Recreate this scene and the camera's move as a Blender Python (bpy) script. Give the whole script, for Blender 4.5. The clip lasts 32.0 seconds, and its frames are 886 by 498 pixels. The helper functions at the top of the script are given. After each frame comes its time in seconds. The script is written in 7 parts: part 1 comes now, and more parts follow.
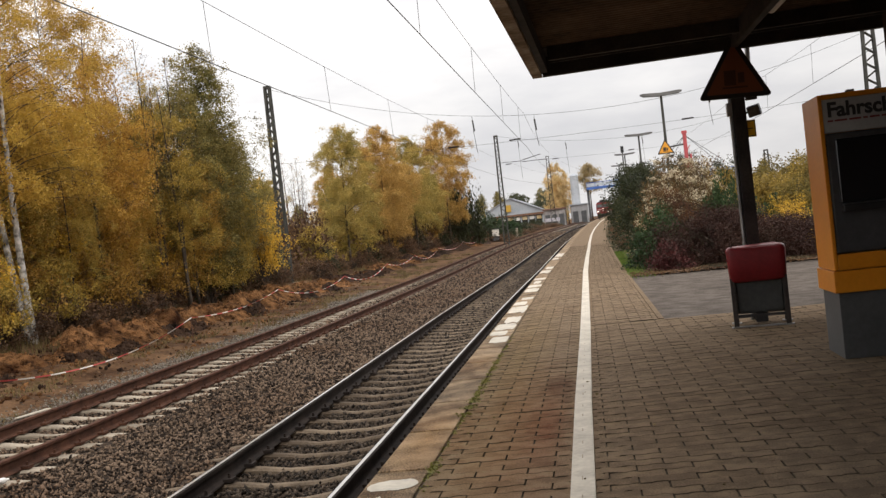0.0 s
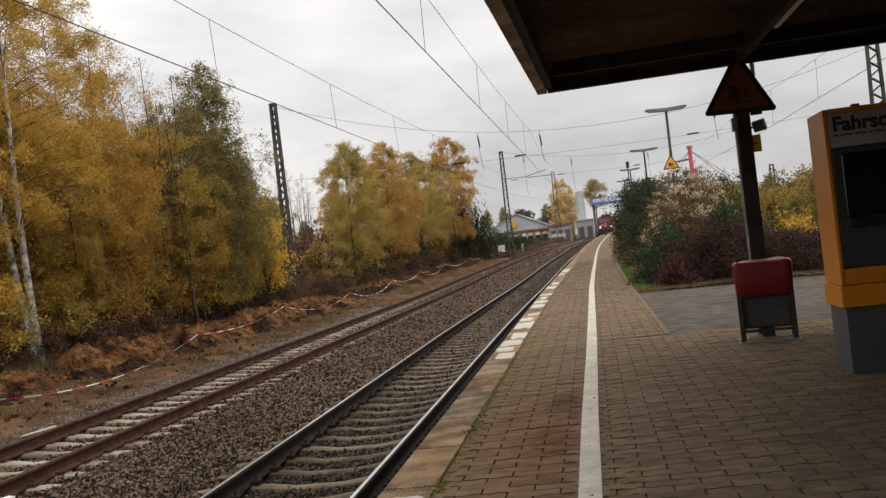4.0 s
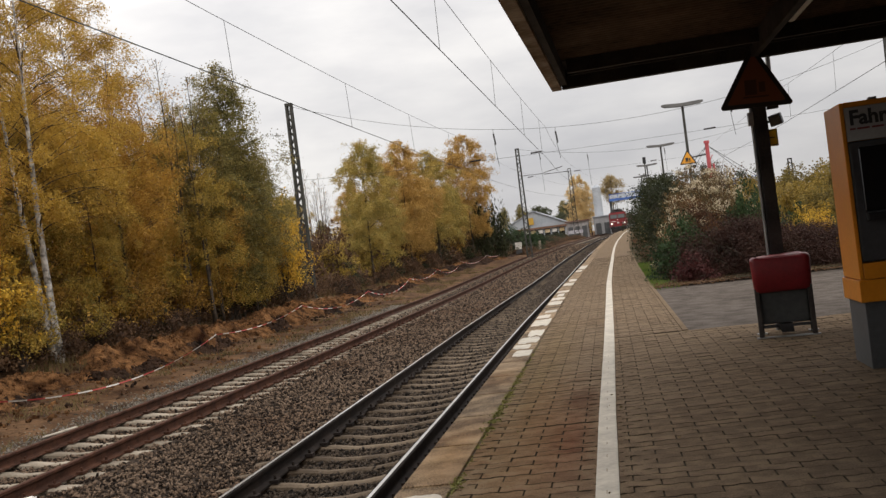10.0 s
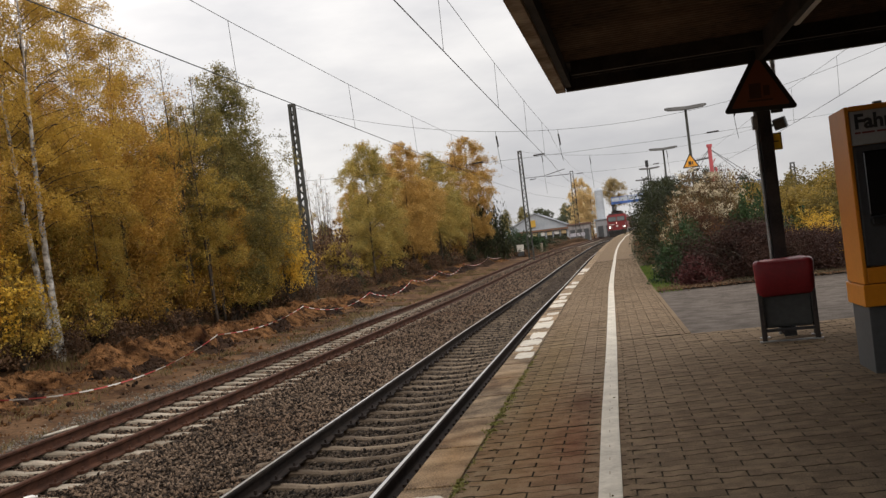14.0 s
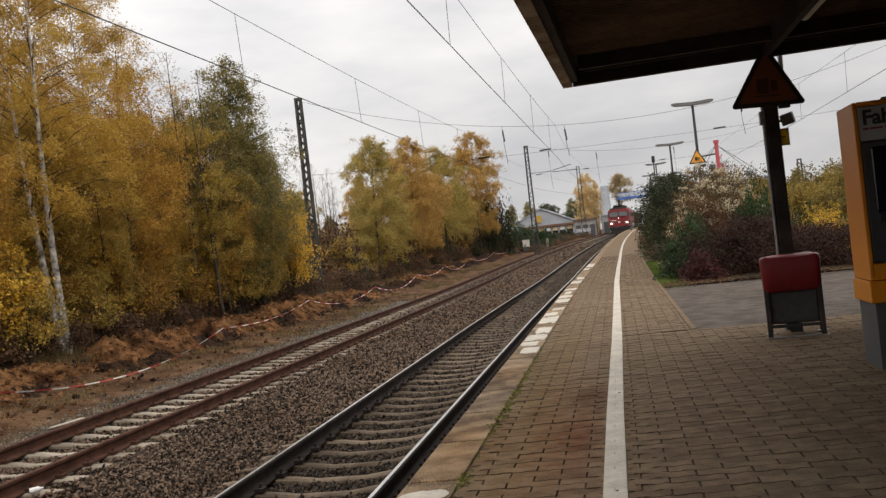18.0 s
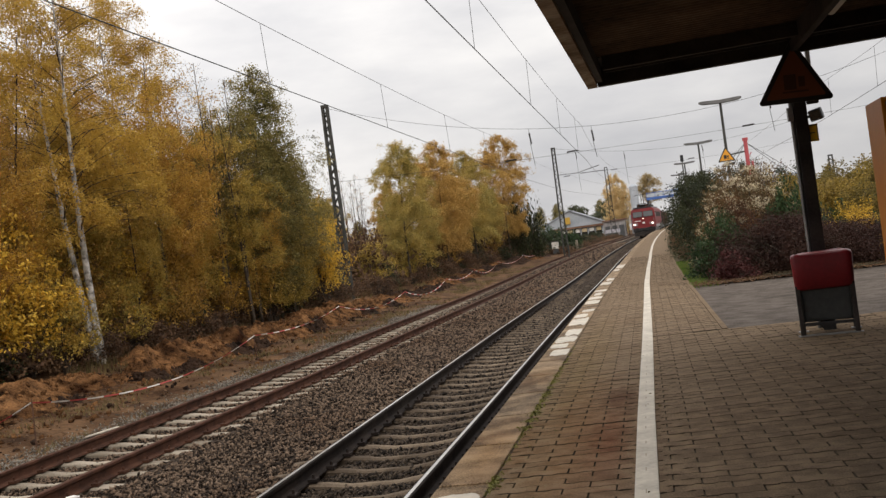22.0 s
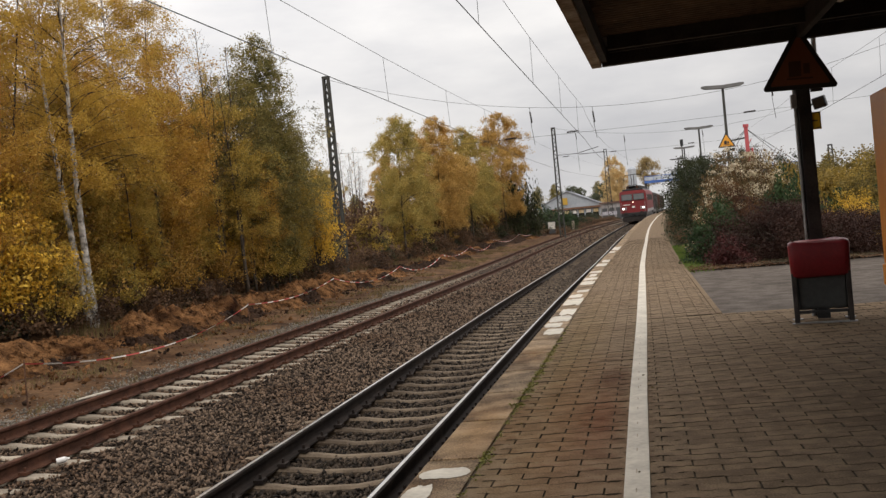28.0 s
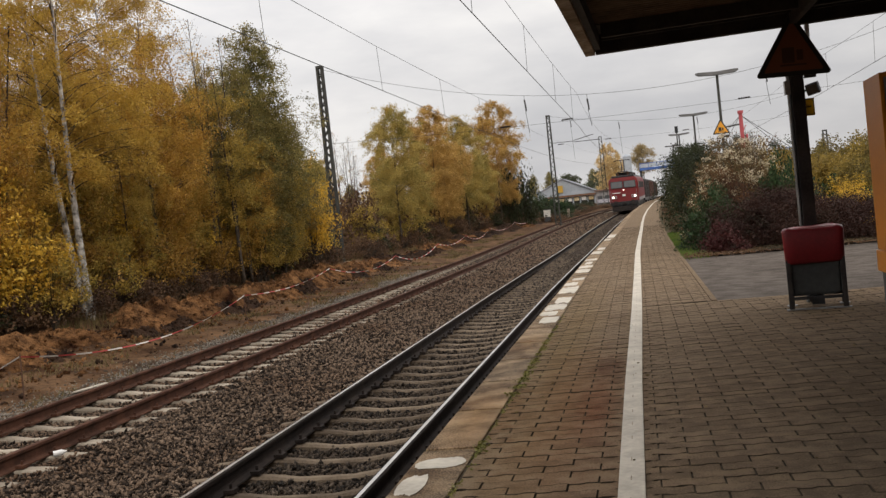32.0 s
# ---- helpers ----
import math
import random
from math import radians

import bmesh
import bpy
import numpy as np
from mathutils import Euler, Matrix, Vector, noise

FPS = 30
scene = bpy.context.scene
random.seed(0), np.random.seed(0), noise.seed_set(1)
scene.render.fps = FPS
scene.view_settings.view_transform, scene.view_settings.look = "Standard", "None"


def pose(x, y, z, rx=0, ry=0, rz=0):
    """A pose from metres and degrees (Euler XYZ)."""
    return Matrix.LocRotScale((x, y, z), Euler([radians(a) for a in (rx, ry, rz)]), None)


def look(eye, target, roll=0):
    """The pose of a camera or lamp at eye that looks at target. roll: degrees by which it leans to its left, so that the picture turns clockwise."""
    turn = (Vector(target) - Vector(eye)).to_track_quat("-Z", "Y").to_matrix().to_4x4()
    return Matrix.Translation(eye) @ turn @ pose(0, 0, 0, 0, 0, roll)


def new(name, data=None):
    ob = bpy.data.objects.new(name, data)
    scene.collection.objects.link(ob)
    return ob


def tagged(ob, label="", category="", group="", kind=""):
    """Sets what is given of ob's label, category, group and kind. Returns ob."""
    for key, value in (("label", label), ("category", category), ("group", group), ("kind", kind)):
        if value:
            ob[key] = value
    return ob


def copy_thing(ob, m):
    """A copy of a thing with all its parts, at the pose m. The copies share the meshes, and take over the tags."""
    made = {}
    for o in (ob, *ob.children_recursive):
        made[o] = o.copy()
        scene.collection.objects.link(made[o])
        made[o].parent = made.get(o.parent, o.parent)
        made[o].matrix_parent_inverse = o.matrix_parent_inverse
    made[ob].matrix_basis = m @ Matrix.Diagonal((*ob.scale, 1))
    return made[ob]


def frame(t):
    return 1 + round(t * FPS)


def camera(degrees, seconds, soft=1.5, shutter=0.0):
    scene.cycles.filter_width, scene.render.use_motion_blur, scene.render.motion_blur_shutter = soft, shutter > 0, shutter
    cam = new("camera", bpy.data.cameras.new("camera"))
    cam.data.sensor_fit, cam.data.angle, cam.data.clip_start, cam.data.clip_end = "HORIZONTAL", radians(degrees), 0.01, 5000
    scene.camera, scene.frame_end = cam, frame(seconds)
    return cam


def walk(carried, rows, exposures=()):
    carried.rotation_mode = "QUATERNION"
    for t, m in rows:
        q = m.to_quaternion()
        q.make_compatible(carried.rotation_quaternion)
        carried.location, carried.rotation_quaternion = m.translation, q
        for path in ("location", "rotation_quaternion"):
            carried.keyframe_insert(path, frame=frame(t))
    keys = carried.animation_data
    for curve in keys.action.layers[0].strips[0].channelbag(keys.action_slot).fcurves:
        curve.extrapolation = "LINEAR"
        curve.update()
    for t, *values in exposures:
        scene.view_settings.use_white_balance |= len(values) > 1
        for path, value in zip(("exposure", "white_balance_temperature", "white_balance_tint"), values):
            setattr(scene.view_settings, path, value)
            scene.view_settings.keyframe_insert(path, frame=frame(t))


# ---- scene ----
cam = camera(47.8, 32.0, 1.4)
PATH = [
    (0, (2.208, -0.024, 1.977), (1.924, 1.956, 1.945), -6.3),
    (0.5, (2.207, -0.009, 1.974), (1.93, 1.971, 1.948), -6.3),
    (1, (2.213, -0.023, 1.979), (1.935, 1.958, 1.958), -6.4),
    (1.5, (2.214, -0.028, 1.975), (1.935, 1.953, 1.957), -6.5),
    (2, (2.214, -0.026, 1.978), (1.931, 1.954, 1.966), -6.5),
    (2.5, (2.206, -0.031, 1.977), (1.922, 1.949, 1.971), -6.5),
    (3, (2.21, -0.012, 1.975), (1.924, 1.967, 1.97), -6.4),
    (3.5, (2.207, -0.016, 1.976), (1.919, 1.963, 1.973), -6.4),
    (5.5, (2.221, -0.03, 1.981), (1.914, 1.946, 1.996), -7.0),
    (6, (2.217, -0.025, 1.985), (1.908, 1.951, 2.001), -7.0),
    (6.5, (2.213, -0.016, 1.981), (1.903, 1.96, 1.995), -7.0),
    (7, (2.216, -0.018, 1.977), (1.906, 1.958, 1.989), -6.9),
    (7.5, (2.208, -0.01, 1.976), (1.899, 1.966, 1.987), -6.8),
    (8, (2.214, -0.014, 1.975), (1.905, 1.962, 1.984), -6.9),
    (8.5, (2.212, -0.028, 1.978), (1.894, 1.947, 1.986), -6.9),
    (9, (2.215, -0.014, 1.978), (1.886, 1.959, 1.984), -7.0),
    (9.5, (2.214, -0.013, 1.976), (1.885, 1.959, 1.978), -7.0),
    (10, (2.222, -0.023, 1.979), (1.896, 1.95, 1.98), -7.1),
    (10.5, (2.224, -0.022, 1.98), (1.898, 1.951, 1.984), -7.2),
    (11, (2.223, -0.012, 1.98), (1.896, 1.962, 1.988), -7.2),
    (11.5, (2.221, -0.018, 1.98), (1.889, 1.955, 1.988), -7.1),
    (12, (2.218, -0.011, 1.974), (1.887, 1.962, 1.98), -7.1),
    (12.5, (2.219, -0.009, 1.977), (1.889, 1.964, 1.982), -7.0),
    (13, (2.216, -0.011, 1.974), (1.886, 1.961, 1.977), -6.9),
    (13.5, (2.215, -0.007, 1.974), (1.884, 1.965, 1.976), -6.8),
    (14, (2.208, -0.015, 1.977), (1.879, 1.958, 1.982), -6.7),
    (14.5, (2.206, -0.013, 1.974), (1.874, 1.96, 1.98), -6.6),
    (16.5, (2.205, -0.011, 1.973), (1.865, 1.96, 1.965), -6.5),
    (17, (2.207, -0.002, 1.972), (1.866, 1.968, 1.963), -6.5),
    (17.5, (2.207, -0.003, 1.971), (1.866, 1.967, 1.965), -6.5),
    (18, (2.205, -0.009, 1.971), (1.864, 1.961, 1.967), -6.4),
    (18.5, (2.205, -0.002, 1.97), (1.864, 1.968, 1.968), -6.5),
    (19, (2.206, -0.008, 1.969), (1.859, 1.962, 1.968), -6.5),
    (19.5, (2.204, -0.002, 1.969), (1.851, 1.967, 1.962), -6.3),
    (20, (2.208, -0.014, 1.966), (1.857, 1.955, 1.949), -6.4),
    (20.5, (2.217, -0.005, 1.968), (1.854, 1.962, 1.952), -6.8),
    (21, (2.22, -0.001, 1.966), (1.843, 1.963, 1.961), -7.1),
    (21.5, (2.22, -0.01, 1.969), (1.831, 1.952, 1.974), -7.3),
    (22, (2.221, -0.008, 1.967), (1.824, 1.952, 1.978), -7.5),
    (22.5, (2.225, -0.002, 1.968), (1.822, 1.957, 1.981), -7.6),
    (23, (2.226, -0.004, 1.971), (1.813, 1.953, 1.988), -7.6),
    (23.5, (2.223, 0.0, 1.969), (1.794, 1.953, 1.993), -7.6),
    (24, (2.222, -0.005, 1.971), (1.792, 1.948, 2.003), -7.5),
    (24.5, (2.22, -0.005, 1.969), (1.794, 1.949, 2.0), -7.6),
    (25, (2.215, -0.015, 1.967), (1.787, 1.939, 1.987), -7.5),
    (25.5, (2.212, -0.011, 1.965), (1.786, 1.943, 1.975), -7.3),
    (27.5, (2.198, 0.003, 1.957), (1.8, 1.962, 1.92), -5.7),
    (28, (2.201, 0.002, 1.957), (1.807, 1.962, 1.92), -5.5),
    (28.5, (2.207, 0.007, 1.953), (1.812, 1.967, 1.907), -5.6),
    (29, (2.21, 0.0, 1.955), (1.814, 1.959, 1.892), -5.6),
    (29.5, (2.213, 0.002, 1.958), (1.816, 1.962, 1.89), -5.7),
    (30, (2.214, 0.0, 1.957), (1.82, 1.96, 1.893), -5.8),
    (30.5, (2.216, 0.005, 1.956), (1.826, 1.965, 1.894), -5.9),
    (31, (2.216, 0.001, 1.959), (1.83, 1.962, 1.896), -6.0),
    (31.5, (2.218, -0.004, 1.96), (1.829, 1.957, 1.898), -6.1),
    (32, (2.212, 0.004, 1.963), (1.824, 1.965, 1.903), -6.0),
]
EXPOSURES = [(t, e, 6850, 13) for t, e in ((0, 0.16), (1, 0.0), (2, -0.16), (3.5, -0.16), (6, -0.16), (20, -0.16), (25, -0.1), (32, -0.2))]
walk(cam, [(t, look(eye, target, roll)) for t, eye, target, roll in PATH], EXPOSURES)

# ---- world and light ----
world = bpy.data.worlds.new("overcast_sky")
scene.world = world
world.use_nodes = True
wn, wl = world.node_tree.nodes, world.node_tree.links
sky = wn.new("ShaderNodeTexSky")
sky.sky_type, sky.sun_disc = "NISHITA", False
sky.sun_elevation, sky.sun_rotation = radians(32), radians(150)
sky.air_density, sky.dust_density = 1.0, 4.0
wtc = wn.new("ShaderNodeTexCoord")
wmap = wn.new("ShaderNodeMapping")
wmap.inputs["Scale"].default_value = (1.0, 1.0, 3.2)
wl.new(wtc.outputs["Generated"], wmap.inputs["Vector"])
wnoise = wn.new("ShaderNodeTexNoise")
wnoise.inputs["Scale"].default_value, wnoise.inputs["Detail"].default_value = 2.6, 6.0
wnoise.inputs["Roughness"].default_value = 0.55
wl.new(wmap.outputs["Vector"], wnoise.inputs["Vector"])
wramp = wn.new("ShaderNodeValToRGB")
wramp.color_ramp.elements[0].position, wramp.color_ramp.elements[0].color = 0.36, (0.8, 0.815, 0.85, 1)
wramp.color_ramp.elements[1].position, wramp.color_ramp.elements[1].color = 0.62, (1.16, 1.16, 1.15, 1)
wl.new(wnoise.outputs["Fac"], wramp.inputs["Fac"])
# an overcast sky is darker at the horizon than overhead
wsep = wn.new("ShaderNodeSeparateXYZ")
wl.new(wtc.outputs["Generated"], wsep.inputs[0])
wlift = wn.new("ShaderNodeValToRGB")
wlift.color_ramp.elements[0].position, wlift.color_ramp.elements[0].color = 0.0, (7.4, 7.6, 7.8, 1)
wlift.color_ramp.elements[1].position, wlift.color_ramp.elements[1].color = 0.45, (13.0, 13.2, 13.3, 1)
wtop = wlift.color_ramp.elements.new(0.85)
wtop.color = (23.0, 23.2, 23.3, 1)
wl.new(wsep.outputs["Z"], wlift.inputs["Fac"])
wcloud = wn.new("ShaderNodeMix")
wcloud.data_type, wcloud.blend_type = "RGBA", "MULTIPLY"
wcloud.inputs[0].default_value = 1.0
wl.new(wlift.outputs["Color"], wcloud.inputs[6])
wl.new(wramp.outputs["Color"], wcloud.inputs[7])
wmix = wn.new("ShaderNodeMix")
wmix.data_type = "RGBA"
wmix.inputs[0].default_value = 0.93
wl.new(sky.outputs["Color"], wmix.inputs[6])
wside = wn.new("ShaderNodeMapRange")
wside.inputs["From Min"].default_value, wside.inputs["From Max"].default_value = -0.5, 0.4
wside.inputs["To Min"].default_value, wside.inputs["To Max"].default_value = 1.07, 0.83
wl.new(wsep.outputs["X"], wside.inputs["Value"])
wtint = wn.new("ShaderNodeMix")
wtint.data_type, wtint.blend_type = "RGBA", "MULTIPLY"
wtint.inputs[0].default_value = 1.0
wl.new(wcloud.outputs[2], wtint.inputs[6])
wl.new(wside.outputs[0], wtint.inputs[7])
wl.new(wtint.outputs[2], wmix.inputs[7])
wl.new(wmix.outputs[2], wn["Background"].inputs["Color"])
wn["Background"].inputs["Strength"].default_value = 0.1

sun = new("sun", bpy.data.lights.new("sun", "SUN"))
sun.data.energy, sun.data.angle, sun.data.color = 0.7, radians(25), (1.0, 0.95, 0.88)
sun.matrix_world = look((8, -14, 12), (0, 0, 0))


# ---- materials ----
def material(name, dark, light, scale=6.0, rough=0.8, bump=0.2, metal=0.0, fine=60.0, island=0.0, spec=0.4, each=0.0, bump_dist=0.01, world_space=False, stain=None, shade_stains=(), grain=0.5):
    """Two colours mixed by coarse and fine noise, in metres of the thing's own space."""
    m = bpy.data.materials.new(name)
    m.use_nodes = True
    n, l = m.node_tree.nodes, m.node_tree.links
    bsdf = n["Principled BSDF"]
    place = n.new("ShaderNodeNewGeometry").outputs["Position"] if world_space else n.new("ShaderNodeTexCoord").outputs["Object"]
    a, b = n.new("ShaderNodeTexNoise"), n.new("ShaderNodeTexNoise")
    for t, s, d in ((a, scale, 5.0), (b, fine, 3.0)):
        t.inputs["Scale"].default_value, t.inputs["Detail"].default_value = s, d
        l.new(place, t.inputs["Vector"])
    add = n.new("ShaderNodeMath")
    add.operation = "ADD"
    l.new(a.outputs["Fac"], add.inputs[0])
    half = n.new("ShaderNodeMath")
    half.operation = "MULTIPLY_ADD"
    half.inputs[1].default_value, half.inputs[2].default_value = grain, -grain / 2
    l.new(b.outputs["Fac"], half.inputs[0])
    l.new(half.outputs[0], add.inputs[1])
    last = add.outputs[0]
    if island or each:
        src = n.new("ShaderNodeNewGeometry") if island else n.new("ShaderNodeObjectInfo")
        more = n.new("ShaderNodeMath")
        more.operation = "MULTIPLY_ADD"
        amount = island or each
        more.inputs[1].default_value, more.inputs[2].default_value = amount, -amount / 2
        l.new(src.outputs["Random Per Island" if island else "Random"], more.inputs[0])
        plus = n.new("ShaderNodeMath")
        plus.operation = "ADD"
        l.new(last, plus.inputs[0])
        l.new(more.outputs[0], plus.inputs[1])
        last = plus.outputs[0]
    ramp = n.new("ShaderNodeValToRGB")
    ramp.color_ramp.elements[0].position, ramp.color_ramp.elements[0].color = 0.3, (*dark, 1)
    ramp.color_ramp.elements[1].position, ramp.color_ramp.elements[1].color = 0.72, (*light, 1)
    l.new(last, ramp.inputs["Fac"])
    colour = ramp.outputs["Color"]
    if stain:
        # large blotches of another colour
        c = n.new("ShaderNodeTexNoise")
        c.inputs["Scale"].default_value, c.inputs["Detail"].default_value = stain[1], 4.0
        l.new(place, c.inputs["Vector"])
        cr = n.new("ShaderNodeMapRange")
        cr.inputs["From Min"].default_value, cr.inputs["From Max"].default_value = 0.47, 0.72
        cr.inputs["To Max"].default_value = stain[2]
        l.new(c.outputs["Fac"], cr.inputs["Value"])
        cm = n.new("ShaderNodeMix")
        cm.data_type, cm.blend_type = "RGBA", "MULTIPLY"
        l.new(cr.outputs[0], cm.inputs[0])
        l.new(colour, cm.inputs[6])
        cm.inputs[7].default_value = (*stain[0], 1)
        colour = cm.outputs[2]
    for (px, py), (wx, wy), tone, amount in shade_stains:
        # one stain or painted shade of its own place and size, with a ragged outline
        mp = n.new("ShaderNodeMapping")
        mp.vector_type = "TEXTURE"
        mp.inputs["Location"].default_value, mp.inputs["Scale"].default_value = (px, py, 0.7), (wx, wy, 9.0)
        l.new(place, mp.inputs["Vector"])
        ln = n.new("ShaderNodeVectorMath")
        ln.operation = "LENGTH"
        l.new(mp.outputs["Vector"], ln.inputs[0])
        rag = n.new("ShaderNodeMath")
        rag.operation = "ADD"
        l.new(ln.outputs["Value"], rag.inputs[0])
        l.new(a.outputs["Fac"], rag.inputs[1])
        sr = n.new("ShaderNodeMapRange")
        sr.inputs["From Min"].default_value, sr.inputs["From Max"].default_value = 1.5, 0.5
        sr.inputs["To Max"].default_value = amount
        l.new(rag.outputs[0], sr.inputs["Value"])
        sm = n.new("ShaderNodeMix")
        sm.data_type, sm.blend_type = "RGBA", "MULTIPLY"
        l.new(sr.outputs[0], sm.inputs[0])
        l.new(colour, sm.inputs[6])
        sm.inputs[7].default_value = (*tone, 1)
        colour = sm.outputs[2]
    l.new(colour, bsdf.inputs["Base Color"])
    bsdf.inputs["Roughness"].default_value, bsdf.inputs["Metallic"].default_value = rough, metal
    bsdf.inputs["Specular IOR Level"].default_value = spec
    if bump:
        bp = n.new("ShaderNodeBump")
        bp.inputs["Strength"].default_value, bp.inputs["Distance"].default_value = bump, bump_dist
        l.new(add.outputs[0], bp.inputs["Height"])
        l.new(bp.outputs["Normal"], bsdf.inputs["Normal"])
    return m


def leafy(name, colours, through_light=0.35):
    """Leaves: one colour an island out of a ramp, some light passing through."""
    m = bpy.data.materials.new(name)
    m.use_nodes = True
    n, l = m.node_tree.nodes, m.node_tree.links
    bsdf = n["Principled BSDF"]
    geo = n.new("ShaderNodeNewGeometry")
    tc = n.new("ShaderNodeTexCoord")
    t = n.new("ShaderNodeTexNoise")
    t.inputs["Scale"].default_value, t.inputs["Detail"].default_value = 0.9, 5.0
    l.new(tc.outputs["Object"], t.inputs["Vector"])
    mixer = n.new("ShaderNodeMath")
    mixer.operation = "MULTIPLY_ADD"
    mixer.inputs[1].default_value = 0.42
    l.new(geo.outputs["Random Per Island"], mixer.inputs[0])
    off = n.new("ShaderNodeMath")
    off.operation = "MULTIPLY_ADD"
    off.inputs[1].default_value, off.inputs[2].default_value = 2.1, -0.71
    l.new(t.outputs["Fac"], off.inputs[0])
    l.new(off.outputs[0], mixer.inputs[2])
    ramp = n.new("ShaderNodeValToRGB")
    els = ramp.color_ramp.elements
    for i, c in enumerate(colours):
        e = els[i] if i < 2 else els.new(i / (len(colours) - 1))
        e.position = i / (len(colours) - 1)
        e.color = (*c, 1)
    l.new(mixer.outputs[0], ramp.inputs["Fac"])
    l.new(ramp.outputs["Color"], bsdf.inputs["Base Color"])
    bsdf.inputs["Roughness"].default_value = 0.6
    bsdf.inputs["Specular IOR Level"].default_value = 0.25
    tr = n.new("ShaderNodeBsdfTranslucent")
    l.new(ramp.outputs["Color"], tr.inputs["Color"])
    mx = n.new("ShaderNodeMixShader")
    mx.inputs[0].default_value = through_light
    l.new(bsdf.outputs[0], mx.inputs[1])
    l.new(tr.outputs[0], mx.inputs[2])
    l.new(mx.outputs[0], n["Material Output"].inputs["Surface"])
    return m


def plain(name, colour, rough=0.5, metal=0.0, glow=0.0, spec=0.5):
    m = bpy.data.materials.new(name)
    m.use_nodes = True
    b = m.node_tree.nodes["Principled BSDF"]
    b.inputs["Base Color"].default_value = (*colour, 1)
    b.inputs["Roughness"].default_value, b.inputs["Metallic"].default_value = rough, metal
    b.inputs["Specular IOR Level"].default_value = spec
    if glow:
        b.inputs["Emission Color"].default_value, b.inputs["Emission Strength"].default_value = (*colour, 1), glow
    return m


M_EARTH = material("earth", (0.042, 0.023, 0.013), (0.185, 0.106, 0.056), 1.3, 0.95, 1.0, fine=12, spec=0.1, bump_dist=0.07, stain=((0.42, 0.34, 0.28), 0.7, 0.95))
M_WETSOIL = material("moist_dug_soil", (0.009, 0.0055, 0.004), (0.06, 0.033, 0.02), 1.8, 0.9, 1.0, fine=14, spec=0.12, bump_dist=0.09, world_space=True)
M_HEAP = material("dug_soil", (0.028, 0.0125, 0.006), (0.31, 0.155, 0.066), 3.2, 0.95, 1.0, fine=26, spec=0.08, bump_dist=0.09, world_space=True, stain=((0.13, 0.09, 0.075), 1.0, 1.0))
M_GRASSY = material("grassy_ground", (0.03, 0.026, 0.014), (0.1, 0.075, 0.04), 0.9, 0.95, 0.8, fine=14, spec=0.1, bump_dist=0.05)
M_BALLASTBED = material("ballast_bed", (0.015, 0.0105, 0.0076), (0.08, 0.057, 0.041), 16, 0.95, 1.0, fine=38, spec=0.1, bump_dist=0.05)
M_STONE = material("ballast_stone", (0.018, 0.0125, 0.009), (0.18, 0.126, 0.088), 5, 0.92, 0.3, fine=60, island=0.9, spec=0.15, stain=((0.7, 0.58, 0.5), 0.4, 0.8))
M_STONE_DARK = material("oily_ballast_stone", (0.012, 0.009, 0.0065), (0.092, 0.069, 0.05), 5, 0.9, 0.3, fine=60, island=0.7, spec=0.2)
M_GRAVEL = material("grey_gravel", (0.07, 0.062, 0.052), (0.24, 0.215, 0.18), 5, 0.92, 0.3, fine=60, island=0.6, spec=0.15)
M_SLEEPER = material("brown_sleeper", (0.075, 0.055, 0.038), (0.19, 0.145, 0.102), 3, 0.9, 0.4, fine=40, each=0.3, spec=0.15)
M_SLEEPER_PALE = material("pale_sleeper", (0.17, 0.14, 0.105), (0.36, 0.308, 0.242), 3, 0.9, 0.4, fine=40, each=0.4, spec=0.2)
M_RAILSIDE = material("rusty_rail", (0.034, 0.014, 0.008), (0.105, 0.045, 0.026), 5, 0.8, 0.3, fine=80, spec=0.2)
M_RAILDARK = material("dark_rail_side", (0.012, 0.009, 0.008), (0.036, 0.026, 0.021), 5, 0.8, 0.3, fine=80, spec=0.15)
M_RAILTOP = material("polished_rail_head", (0.5, 0.48, 0.46), (0.68, 0.66, 0.64), 3, 0.3, 0.05, metal=1.0, fine=30)
# first entry: canopy shade painted grey into the pavers; the others are stains
SHADE_AND_STAINS = [((5.2, 4.3), (3.5, 6.3), (0.53, 0.58, 0.67), 0.95), ((1.45, 9.0), (0.4, 8.0), (0.97, 0.93, 0.64), 0.6), ((1.7, 6.3), (0.5, 3.4), (0.9, 0.64, 0.48), 0.75), ((1.9, 7.7), (0.2, 0.6), (0.5, 0.36, 0.33), 0.9), ((1.85, 6.2), (0.16, 1.3), (0.82, 0.55, 0.47), 0.8), ((1.1, 6.2), (0.3, 1.4), (0.85, 0.58, 0.36), 0.9), ((1.1, 9.4), (0.25, 0.8), (0.85, 0.6, 0.4), 0.8)]
M_PAVER = material("concrete_paver", (0.142, 0.102, 0.067), (0.222, 0.16, 0.104), 9.0, 0.9, 0.7, grain=1.6, fine=110, each=0.3, spec=0.06, world_space=True, stain=((0.8, 0.7, 0.6), 0.5, 0.3), shade_stains=SHADE_AND_STAINS)
M_PAVERS = material("concrete_pavers", (0.142, 0.102, 0.067), (0.222, 0.16, 0.104), 9.0, 0.9, 0.7, grain=1.6, fine=110, island=0.3, spec=0.06, world_space=True, stain=((0.8, 0.7, 0.6), 0.5, 0.3), shade_stains=SHADE_AND_STAINS)
M_JOINT = material("joint_sand", (0.036, 0.027, 0.019), (0.082, 0.063, 0.043), 5, 0.95, 0.4, fine=60, spec=0.1)
